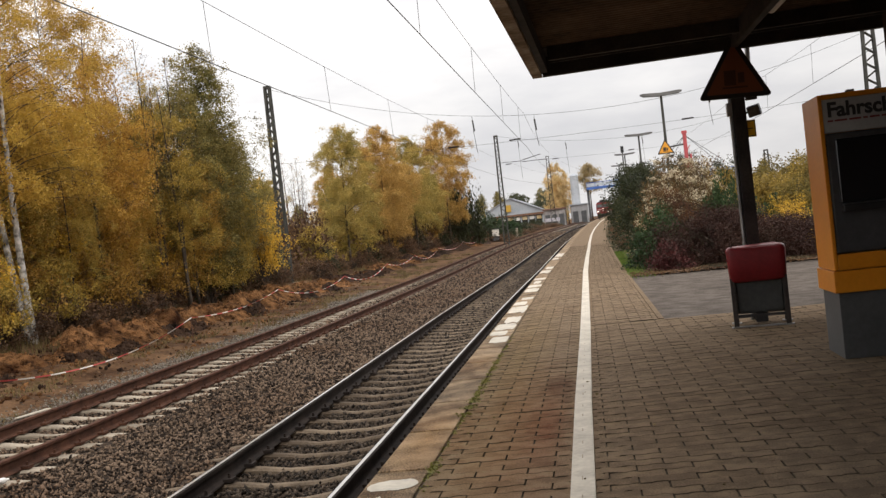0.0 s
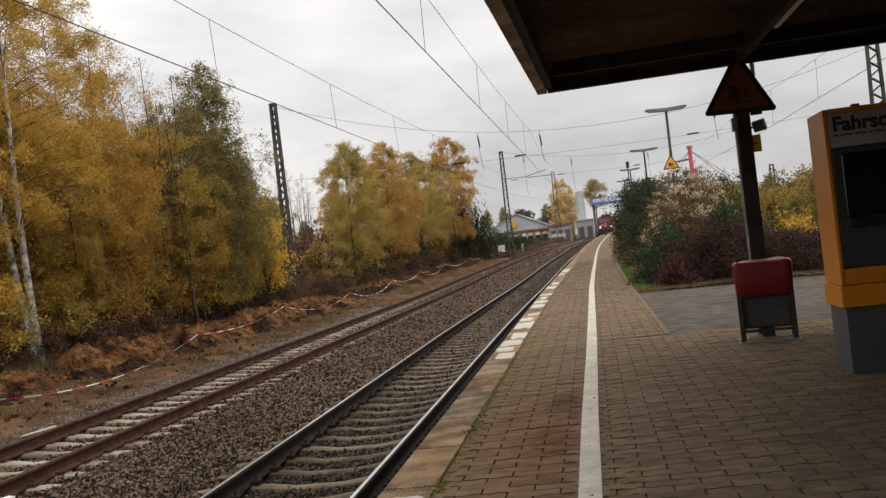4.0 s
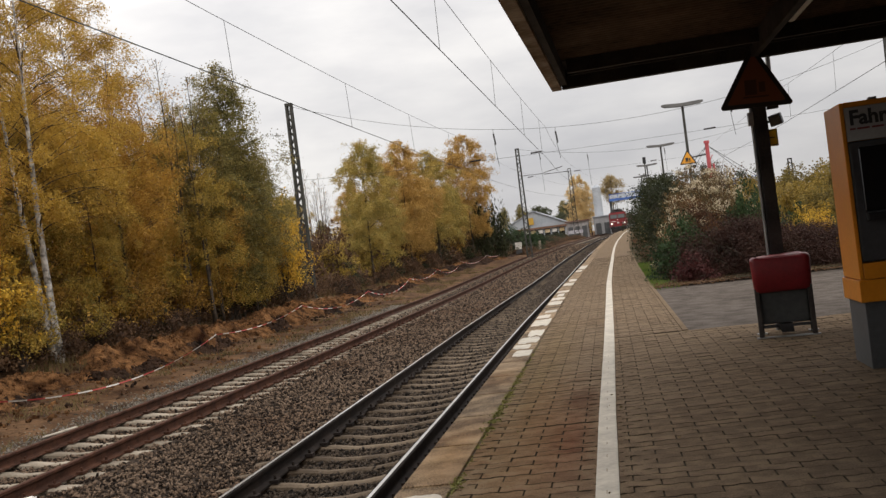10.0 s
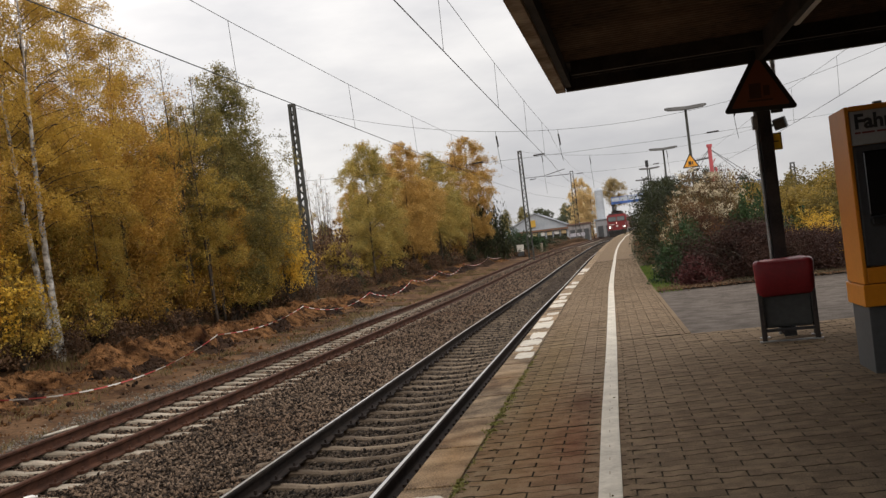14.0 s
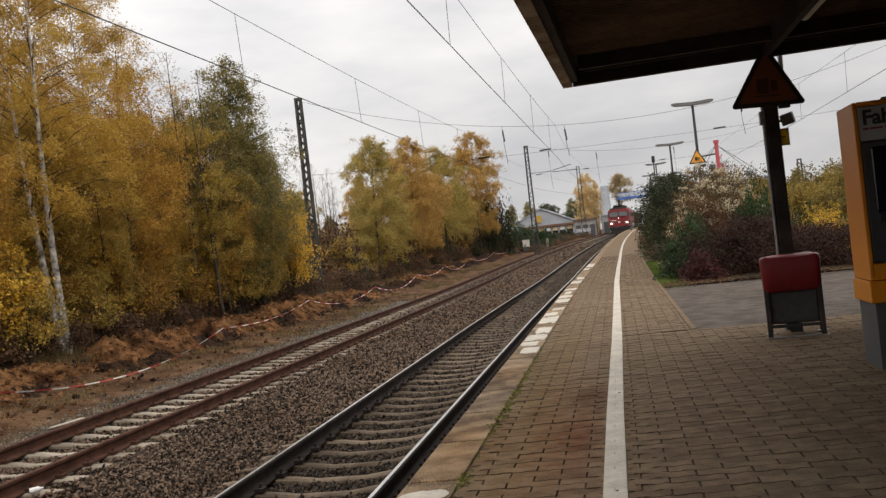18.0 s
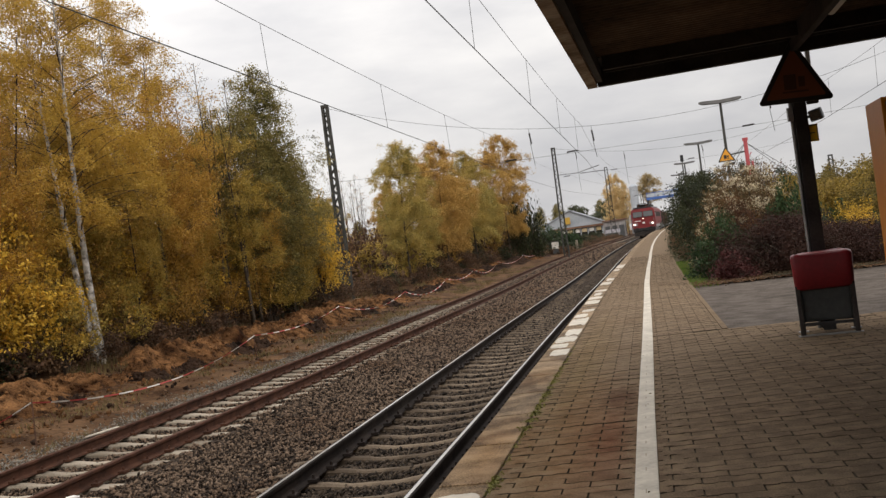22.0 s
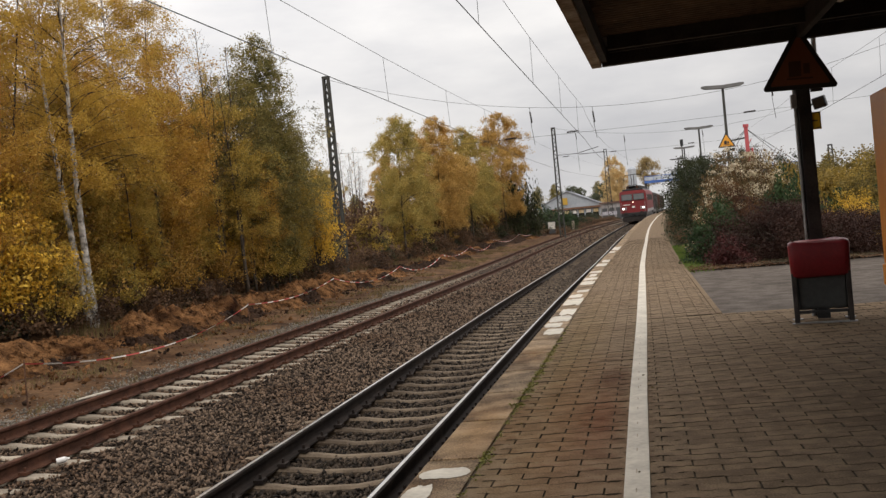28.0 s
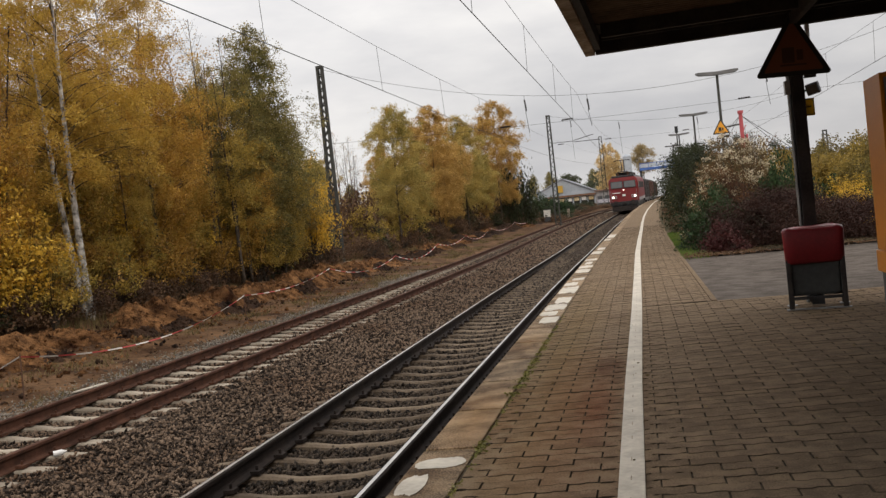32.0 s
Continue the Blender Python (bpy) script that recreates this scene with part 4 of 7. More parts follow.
def build_trees():
    lb = "yellowing birch with white bark and hanging twigs"
    birch_a = tree("birch_tree", 11.3, 2.35, 3.3, 150000, 0.034, L_BIRCH, M_BARK_WHITE, 3, (-0.015, -0.01), 0.11, 0.9, 0.8, 2, 0.55, 76, 0, -0.08)
    stand(birch_a, -12.1, 24, 0, 1, "tall twin-stemmed birch with yellow leaves and white bark", "tree", TREES, True)
    birch_b = tree("birch_tree", 9.0, 2.1, 1.9, 80000, 0.037, L_ORANGE, M_BARK, 8, (0.02, 0), 0.065, 0.7, 0.9, 2, 0.4, 40, 420)
    stand(birch_b, -12.6, 29, 0, 1, "dense orange-yellow young tree on the bank", "tree", TREES, True)
    birch_c = tree("birch_tree", 9.2, 1.9, 1.9, 78000, 0.037, L_OLIVE, M_BARK, 15, (0.0, 0), 0.065, 1.0, 0.9, 1, 0.3, 40, 520)
    stand(birch_c, -12.4, 33.5, 0, 0.88, "olive-green birch turning yellow", "tree", TREES, True)
    pine = tree("birch_tree", 9.9, 1.75, 1.7, 92000, 0.042, L_GREEN, M_BARK, 26, (0.02, 0), 0.06, 1.0, 0.8, 2, 0.0, 76, 900, -0.34)
    stand(pine, -12.05, 36.5, 0, 1, "tall dark green tree with an open crown", "tree", TREES, True)
    for u, y, r, k in ((-12.1, 38.9, 140, 0.8), (-12.6, 40.2, 200, 0.62), (-13.4, 34.8, 20, 0.78)):
        stand(pine, u, y, r, k, "smaller green tree with a loose crown", "tree", TREES)
    for u, y, r, s, p in ((-11.75, 37.9, 140, 0.66, birch_c), (-12.7, 41.4, 30, 0.6, birch_b), (-12.2, 35.4, 75, 0.66, birch_b), (-12.5, 27.0, 200, 0.62, birch_c), (-12.9, 31.8, 300, 0.64, birch_c), (-14.2, 18.5, 40, 0.9, birch_b), (-15.5, 22, 200, 1.0, birch_c), (-14.5, 26.5, 90, 0.98, birch_b), (-14.8, 31, 300, 1.02, birch_a), (-13.6, 25.8, 160, 0.8, birch_c), (-15, 36, 30, 0.9, birch_b), (-14.4, 41.5, 250, 0.72, birch_c), (-13.3, 31.2, 75, 0.82, birch_b), (-13.4, 21.2, 120, 0.78, birch_b), (-13.5, 43.5, 10, 0.55, birch_b), (-17.5, 27, 0, 1.05, birch_c), (-18, 33, 120, 1.0, birch_b), (-18.5, 40, 60, 0.9, birch_c), (-17.5, 21, 310, 1.0, birch_c), (-19, 47, 0, 0.75, birch_c), (-18, 52, 0, 0.6, birch_b), (-16.5, 16.5, 0, 1.0, birch_a)):
        stand(p, u, y, r, s, {birch_a: lb, birch_b: "orange-yellow young tree in a dense row", birch_c: "olive-green birch turning yellow"}[p], "tree", TREES)
    # unseen trees added along and behind the waiting area to block low side light
    for i, y in enumerate((12.5, 8, 3.5, -2, -8, -14, -21, -29)):
        stand((birch_b, birch_c)[i % 2], -15.2 - 0.8 * (i % 2), y, i * 67, 1.0, ("orange-yellow young tree in a dense row", "olive-green birch turning yellow")[i % 2], "tree", TREES)
    bare = tree("bare_tree", 9.6, 1.3, 3.0, 500, 0.05, L_RUST, M_BARK, 31, (0, 0), 0.07, -0.2, 1.6, 2, 0, 26)
    stand(bare, -12.45, 33.0, 0, 1.0, "bare young tree with thin upright twigs", "tree", TREES, True)
    stand(bare, -11.75, 33.6, 100, 0.95, "bare young tree with thin upright twigs", "tree", TREES)
    stand(bare, -13.6, 22.5, 200, 1.02, "bare young tree with thin upright twigs", "tree", TREES)
    for u, y, s in ((-15.0, 55, 0.72), (-14.4, 57, 0.66), (-15.6, 59, 0.74), (-14.9, 60.5, 0.6)):
        stand(bare, u, y, y * 37 % 360, s, "bare young tree with thin upright twigs", "tree", TREES)
    # second row, past the first mast
    far_b = tree("birch_tree", 9.6, 1.9, 2.0, 84000, 0.05, L_FAR, M_BARK, 41, (0, 0), 0.08, 1.2, 1.1, 1, 0.1, 54, 1000, -0.08)
    stand(far_b, -12.2, 60, 0, 0.95, "olive-yellow birch with a drooping crown", "tree", TREES, True)
    far_o = tree("birch_tree", 10.4, 2.1, 2.3, 105000, 0.055, L_TAN, M_BARK, 47, (0, 0), 0.06, 1.2, 0.8, 1, 0.0, 50, 1500, -0.16)
    stand(far_o, -10.6 - cx(96), 96, 0, 1.17, "dense orange-brown birch beside the line", "tree", TREES, True)
    for u, y, r, s, p in ((-11.9, 70, 60, 0.93, far_o), (-12.6, 66, 110, 0.6, far_b), (-12.4, 75.5, 10, 0.72, far_o), (-12.3, 90, 10, 0.75, far_b), (-11.9, 80.5, 130, 1.02, far_b), (-13.6, 64, 160, 0.6, far_b), (-13.4, 76, 30, 0.66, far_b), (-13.2, 87, 200, 0.7, far_b), (-14.6, 93, 80, 0.72, far_o), (-15, 84, 300, 0.66, far_o), (-12.6, 103, 70, 0.62, far_b)):
        stand(p, u, y, r, s, "olive-yellow birch with a drooping crown" if p is far_b else "dense orange-brown birch beside the line", "tree", TREES)
    # shrubs under and before the trees
    yel = shrub("yellow_shrub", 1.2, 3.0, 9000, 0.05, L_BRIGHT, 51, 20, 0.35, 0.5, 8, 0, 0.7)
    stand(yel, -11.85, 42.0, 0, 1.05, "bright yellow shrub at the foot of the trees", "shrub", SHRUBS, True, 1.55)
    ora = shrub("rusty_shrub", 1.3, 2.8, 9000, 0.05, L_RUST, 52, 20, 0.35, 0.5, 8, 0, 0.7)
    stand(ora, -12.9, 22.0, 0, 1.0, "rust-brown shrub at the foot of the trees", "shrub", SHRUBS, True)
    oli = shrub("olive_shrub", 1.4, 2.9, 9500, 0.05, L_OLIVE, 53, 20, 0.35, 0.5, 8, 0, 0.7)
    stand(oli, -12.05, 22.2, 0, 0.8, "olive-yellow shrub at the foot of the trees", "shrub", SHRUBS, True)
    und = shrub("bramble", 1.3, 0.95, 3600, 0.055, L_UNDER, 54, 34)
    stand(und, -12.6, 26, 0, 1.0, "dark brown bramble thicket under the trees", "shrub", SHRUBS, True)
    pale = shrub("evergreen_shrub", 1.5, 1.6, 4000, 0.075, L_DARK, 55, 24)
    stand(pale, -12.8, 37.5, 0, 1.0, "dark evergreen shrub under the trees", "shrub", SHRUBS, True)
    names = {yel: "bright yellow shrub at the foot of the trees", ora: "rust-brown shrub at the foot of the trees", oli: "olive-yellow shrub at the foot of the trees", und: "dark brown bramble thicket under the trees", pale: "dark evergreen shrub under the trees"}
    for p, u, y, s in ((yel, -12.6, 21.6, 1.15), (yel, -12.7, 20.0, 1.2), (yel, -12.9, 18.2, 1.1), (ora, -12.9, 18.9, 0.95), (yel, -13.2, 23.4, 0.9), (ora, -12.7, 34.3, 0.95), (oli, -12.2, 36.2, 0.85), (ora, -12.5, 32.9, 0.8), (ora, -12.6, 29.2, 0.9), (oli, -12.2, 37.6, 0.75), (oli, -12.4, 25.6, 0.7), (yel, -13.3, 27.4, 1.15), (yel, -13.2, 33.2, 1.05), (ora, -12.9, 28.2, 1.0), (oli, -12.3, 39.3, 0.8), (yel, -13.0, 21.0, 0.8), (ora, -12.8, 30.4, 0.75), (ora, -13.1, 25.2, 0.9), (ora, -13.7, 27, 1.35), (ora, -13.5, 30, 1.4), (ora, -13.9, 33.5, 1.4), (ora, -13.8, 24.9, 1.25), (ora, -13.7, 18.6, 1.3), (ora, -13.6, 35.6, 1.15), (ora, -13.5, 39.5, 1.2), (ora, -13.6, 42.8, 1.1), (oli, -13.8, 22.8, 1.3), (oli, -13.8, 32, 1.2), (oli, -13.4, 28.8, 1.05), (oli, -13.2, 40, 0.95), (oli, -13.8, 36, 1.35), (oli, -13.4, 44.2, 0.85), (oli, -13.5, 46.5, 0.9), (oli, -13.5, 16.6, 1.1), (oli, -14.9, 24.5, 1.7), (ora, -15.3, 28.5, 1.8), (oli, -15.5, 33, 1.8), (ora, -15.1, 38, 1.6), (oli, -15.7, 20, 1.8), (ora, -15.3, 43, 1.4), (oli, -16.3, 47.5, 1.3)):
        stand(p, u, y, (u * 97 + y * 31) % 360, s, names[p], "shrub", SHRUBS)
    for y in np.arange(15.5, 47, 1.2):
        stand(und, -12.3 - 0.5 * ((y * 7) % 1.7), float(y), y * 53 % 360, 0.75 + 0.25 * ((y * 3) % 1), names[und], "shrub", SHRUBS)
    for y in (19.8, 29.7, 41, 45):
        stand(pale, -13.2, y, y * 53 % 360, 0.9, names[pale], "shrub", SHRUBS)
    for i, y in enumerate(np.arange(49, 125, 1.9)):
        p = (und, und, und, pale, und)[i % 5]
        stand(p, -12.0 - 0.8 * ((y * 7) % 1.3), float(y), y * 53 % 360, 0.85 + 0.25 * ((y * 3) % 1), names[p], "shrub", SHRUBS)
    for y, p, s in ((54, oli, 0.9), (57.5, oli, 0.6), (60.5, oli, 0.7), (63.5, oli, 1.0), (74, ora, 0.9), (90, ora, 1.0)):
        stand(p, -12.8, y, y * 53 % 360, s, names[p], "shrub", SHRUBS)
    # thin woods further back
    for i, (u, y, k) in enumerate(((-17, 50, 0.5), (-18.5, 54, 0.55), (-20, 59, 0.6), (-22, 55, 0.6), (-19, 64, 0.62), (-24, 62, 0.65), (-17.5, 68, 0.6), (-21, 72, 0.66), (-18, 78, 0.7), (-20, 86, 0.7), (-18, 95, 0.66), (-26, 70, 0.7), (-30, 66, 0.75))):
        stand((bare, far_b, far_o)[i % 3], u, y, i * 83, k * (1.3 if i % 3 == 0 else 1), ("bare young tree with thin upright twigs", "olive-yellow birch with a drooping crown", "dense orange-brown birch beside the line")[i % 3], "tree", TREES)
    for i, y in enumerate(range(49, 100, 5)):
        stand((ora, und, oli)[i % 3], -16.5 - 1.3 * (i % 2), y, i * 71, (1.3, 2.2, 1.2)[i % 3], "rust-brown shrub at the foot of the trees", "shrub", SHRUBS)
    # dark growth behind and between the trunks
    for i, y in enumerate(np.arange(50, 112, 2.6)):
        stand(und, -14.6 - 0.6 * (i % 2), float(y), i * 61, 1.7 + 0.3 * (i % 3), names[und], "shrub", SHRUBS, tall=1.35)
    for u, y, k in ((-10.0, 100, 1.0), (-10.9, 98, 1.1)):
        stand(pale, u, y, y * 31 % 360, k, names[pale], "shrub", SHRUBS, tall=3.4)
    # low dark bushes towards the far building
    for i, (u, y, s) in enumerate(((-11.5, 104, 2.0), (-11.0, 110, 1.9), (-12.5, 116, 1.7), (-14, 112, 2.3))):
        stand((und, pale)[i % 2], u, y, i * 70, s, "dark bush in a low thicket beside the line", "shrub", SHRUBS, tall=0.62)
    # withered growth on the rough ground before the far sheds
    rng = np.random.default_rng(91)
    for i in range(30):
        y = 108 + 92 * (i + rng.random()) / 30
        stand((und, und, pale)[i % 3], float(rng.uniform(-12.5, -8.4)), float(y), i * 47, float(rng.uniform(0.9, 1.5)), names[(und, und, pale)[i % 3]], "shrub", SHRUBS, tall=0.5)
    return birch_a, birch_b, birch_c, far_b, far_o, oli, yel, und, pine, bare


PROTOS = build_trees()


# ---- dug-over soil along the second track ----
HEAP_TOPS = []


def soil_heap(u, y, w, ln, h, seed, dark=False):
    """A crumbly mound: a few rounded lumps side by side, broken up by clods."""
    rng = np.random.default_rng(int(seed * 10))
    lumps = [(rng.uniform(-0.3, 0.3) * w, rng.uniform(-0.6, 0.6) * ln, rng.uniform(0.45, 0.75) * w, rng.uniform(0.6, 1.0)) for _ in range(4)]
    nx, ny = 30, max(30, int(30 * ln / w))
    z0 = ground_height(u, y) + cz(y)
    verts = []
    for j in range(ny + 1):
        for i in range(nx + 1):
            px, py = (2 * i / nx - 1) * w * 1.15, (2 * j / ny - 1) * ln * 1.15
            edge = max(0.0, 1 - (px / w / 1.15) ** 4) * max(0.0, 1 - (py / ln / 1.15) ** 4)
            top = max(k * math.exp(-((px - a) ** 2 + ((py - b) * 0.8) ** 2) / (r * r)) for a, b, r, k in lumps)
            rough = 0.22 * noise.noise((px * 2.2 + seed, py * 2.2, seed)) + 0.15 * noise.noise((px * 5.5, py * 5.5 + seed, 2)) + 0.16 * abs(noise.noise((px * 11 + seed, py * 11, 5)))
            verts.append((px, py, h * top * (0.9 + 0.5 * rough) + rough * edge * 0.55 * min(1.0, 0.35 + top) - 0.08 - 0.14 * (1 - edge) + ground_height(u + px, y + py) + cz(y) - z0))
    faces = [(j * (nx + 1) + i, j * (nx + 1) + i + 1, (j + 1) * (nx + 1) + i + 1, (j + 1) * (nx + 1) + i) for j in range(ny) for i in range(nx)]
    ob = raw("soil_mound", verts, faces, M_WETSOIL if dark else M_HEAP)
    ob.matrix_world = pose(u + cx(y), y, z0)
    if y < 75:
        HEAP_TOPS.extend((px + u + cx(y), py + y, pz + z0, dark) for px, py, pz in verts[::2])
    tagged(ob, "low mound of dark moist dug soil" if dark else "low mound of freshly dug orange-brown soil", "soil mound", "soil mounds along the track")


rng_h = np.random.default_rng(77)
yh = 14.2
while yh < 120:
    sc_h = 1.0 if yh < 60 else 1.3
    soil_heap(-10.7 + rng_h.uniform(-0.45, 0.45), yh, rng_h.uniform(0.8, 1.25) * sc_h, rng_h.uniform(1.1, 1.9) * sc_h, rng_h.uniform(0.4, 0.75) * (1.0 if yh < 42 else 0.62), yh * 1.7, yh > 42 and rng_h.random() < 0.5)
    if rng_h.random() < 0.75:
        soil_heap(-10.2 + rng_h.uniform(-0.35, 0.3), yh + rng_h.uniform(0.3, 1.0), rng_h.uniform(0.5, 0.8) * sc_h, rng_h.uniform(0.6, 1.1) * sc_h, rng_h.uniform(0.18, 0.42), yh * 2.3, True)
    yh += rng_h.uniform(1.4, 2.5) * sc_h


def scatter_clods():
    rng = np.random.default_rng(12)
    ico = bmesh.new()
    bmesh.ops.create_cube(ico, size=1.5)
    bv = np.array([v.co[:] for v in ico.verts]) * (0.55 + 0.7 * rng.random((len(ico.verts), 3)))
    bf = [[v.index for v in f.verts] for f in ico.faces]
    ico.free()
    # crumbs that lie on the mounds, fewer further off, and some on the ground before them
    tops = np.array(HEAP_TOPS, float)
    pick = rng.choice(len(tops), 15000, p=(lambda w: w / w.sum())(1 / (tops[:, 1] - 6)))
    loose_y = 13 + 40 * rng.random(2500) ** 1.5
    loose_u = rng.normal(-10.2, 0.9, 2500).clip(-13, -8.4)
    loose = [(*at_line(a, b, ground_height(a, b) + 0.01), noise.noise((a * 0.9, b * 0.55, 3)) > 0.16) for a, b in zip(loose_u.tolist(), loose_y.tolist())]
    spots = np.concatenate([tops[pick] + np.c_[rng.normal(size=(len(pick), 2)) * 0.03, np.zeros((len(pick), 2))], np.array(loose, float)])
    n = len(spots)
    mats = np.zeros((n, 4, 4))
    for i in range(n):
        s = 0.014 + 0.062 * rng.random() ** 3
        mats[i, :3, :3] = np.array(Euler(rng.uniform(0, 6, 3)).to_matrix() @ Matrix.Diagonal((s * 1.3, s, s * 0.8)))
    mats[:, :3, 3], mats[:, 3, 3] = spots[:, :3], 1
    wet = spots[:, 3] > 0.5
    tagged(many("soil_clods", bv, bf, mats[~wet], M_HEAP), "loose clods of orange-brown soil on the bank", "soil", kind="stuff")
    tagged(many("dark_soil_clods", bv, bf, mats[wet], M_WETSOIL), "loose clods of dark moist soil on the bank", "soil", kind="stuff")
    # fallen leaves and dry grass
    n = 6000
    y = 13 + 50 * rng.random(n) ** 1.4
    u = rng.normal(-11.2, 1.6, n).clip(-15, -7.6)
    pts = np.array([at_line(a, b, ground_height(a, b) + 0.02) for a, b in zip(u.tolist(), y.tolist())])
    tagged(leaf_cloud("fallen_leaves", pts, 0.035 * rng.uniform(0.7, 1.6, n), rng, L_UNDER, None, 0.9), "fallen rust-brown leaves on the bank", "leaves", kind="stuff")
    n = 16000
    y = 12.5 + 70 * rng.random(n) ** 1.4
    u = np.where(rng.random(n) < 0.45, rng.uniform(-9.6, -7.6, n), rng.uniform(-13.5, -11, n))
    verts = []
    for a, b in zip(u.tolist(), y.tolist()):
        if noise.noise((a * 0.9, b * 0.35, 4)) < 0.05:
            continue
        x0, y0, z0 = at_line(a, b, ground_height(a, b) - 0.01)
        hh, w = rng.uniform(0.05, 0.16) * (2.2 if a < -11 else 1), 0.008 + b * 0.0003
        dx, dy = rng.normal(size=2) * 0.06
        verts += [(x0 - w, y0, z0), (x0 + w, y0, z0), (x0 + dx, y0 + dy, z0 + hh)]
    tagged(raw_np("dry_grass", np.array(verts), np.arange(len(verts)).reshape(-1, 3), L_STRAW), "thin dry grass on the bank", "grass", kind="stuff")


scatter_clods()


# ---- barrier tape on stakes ----
def build_tape():
    red, white = plain("red_tape", (0.4, 0.045, 0.04), 0.7), plain("white_tape", (0.6, 0.57, 0.53), 0.7)
    stakes = [(-7.4, 6.5), (-8.15, 15.0), (-8.47, 25.6), (-9.5, 36.6), (-9.1, 45.6), (-9.2, 56), (-9.4, 66), (-9.6, 77), (-9.6, 90), (-9.8, 104)]
    proto = part("barrier_stake", rod(bmesh.new(), (0, 0, -0.15), (0, 0, 0.82), 0.013, 0.011, 6), material("rusty_bar", (0.06, 0.03, 0.02), (0.14, 0.07, 0.04), 6, 0.8))
    tops = []
    for i, (u, y) in enumerate(stakes):
        z = ground_height(u, y)
        m = pose(*at_line(u, y, z), random.uniform(-4, 4), random.uniform(-4, 4), 0)
        ob = proto if i == 0 else copy_thing(proto, m)
        ob.matrix_world = m
        tagged(ob, "thin rusty iron stake holding barrier tape", "stake", "stakes of the barrier")
        tops.append(Vector(at_line(u, y, z + 0.76)))
    for i, (a, b) in enumerate(zip(tops, tops[1:])):
        root = thing("barrier_tape", None, "sagging red and white barrier tape between iron stakes", "barrier tape", "spans of barrier tape")
        n = max(8, round((b - a).length / 0.6))
        sag = (0.36, 0.42, 0.2, 0.4, 0.45, 0.3, 0.5, 0.4, 0.4)[i]
        width = 0.014 if i < 4 else 0.022
        for k in range(n):
            bm = bmesh.new()
            ring = []
            for s in (k / n, (k + 0.5) / n, (k + 1) / n):
                p = a.lerp(b, s)
                p.z -= sag * 4 * s * (1 - s)
                tw = 0.5 * math.sin(s * 9 + i)
                ring.append((bm.verts.new(p + Vector((width * math.sin(tw), 0, width * math.cos(tw)))), bm.verts.new(p - Vector((width * math.sin(tw), 0, width * math.cos(tw))))))
            for r0, r1 in zip(ring, ring[1:]):
                bm.faces.new((r0[0], r0[1], r1[1], r1[0]))
            part("white_band" if k % 2 else "red_band", bm, white if k % 2 else red, root)


build_tape()

# a cream box beside the line, a lost plank and a bottle on the ballast
bm = box(-0.42, 0.42, -0.35, 0.35, 0.0, 0.75, 0.02)
cab = thing("relay_box", pose(-4.6, 75, cz(75) - 0.3), "small cream relay box with a dark lid beside the track", "relay box")
part("body", bm, material("cream_paint", (0.62, 0.6, 0.55), (0.8, 0.78, 0.72), 3, 0.6), cab)
part("lid", box(-0.5, 0.5, -0.42, 0.42, 0.75, 0.84, 0.02), M_MAST, cab)
part("plinth", box(-0.36, 0.36, -0.3, 0.3, -0.5, 0.0), M_GREYPAINT, cab)
cab.matrix_world = pose(-7.36, 108, cz(108) + 0.34) @ Matrix.Diagonal((0.85, 0.85, 1.0, 1))

mp_ = thing("marker_post", pose(-5.75, 118, cz(118) - 0.15), "short pale concrete marker post beside the track", "marker post")
part("shaft", box(-0.16, 0.16, -0.12, 0.12, 0.0, 1.0, 0.03), M_SLEEPER_PALE, mp_)
part("cap", box(-0.19, 0.19, -0.15, 0.15, 1.0, 1.1, 0.02), M_MAST, mp_)
pk = part("white_plank", box(-0.035, 0.035, -0.42, 0.42, 0, 0.025, 0.006), M_PAINT)
pk.matrix_world = pose(-7.52, 16.0, -0.36, 0, 0, -9)
tagged(pk, "weathered white plank lying beside the ballast", "plank")
pk2 = part("white_plank", box(-0.035, 0.035, -0.45, 0.45, 0, 0.025, 0.006), M_PAINT)
pk2.matrix_world = pose(-7.35, 12.4, -0.34, 0, 0, -14)
tagged(pk2, "weathered white plank lying beside the ballast", "plank")
bt = thing("plastic_bottle", pose(-4.25, 9.75, -0.14, 0, 86, 35) @ Matrix.Diagonal((0.75, 0.75, 0.62, 1)), "empty white plastic bottle lying on the ballast", "bottle")
bm = bmesh.new()
rod(bm, (0, 0, 0), (0, 0, 0.15), 0.042, 0.042, 14)
rod(bm, (0, 0, 0.15), (0, 0, 0.2), 0.042, 0.016, 14)
part("body", bm, M_WHITE, bt)
part("cap", rod(bmesh.new(), (0, 0, 0.2), (0, 0, 0.225), 0.018, 0.018, 10), M_WHITE, bt)


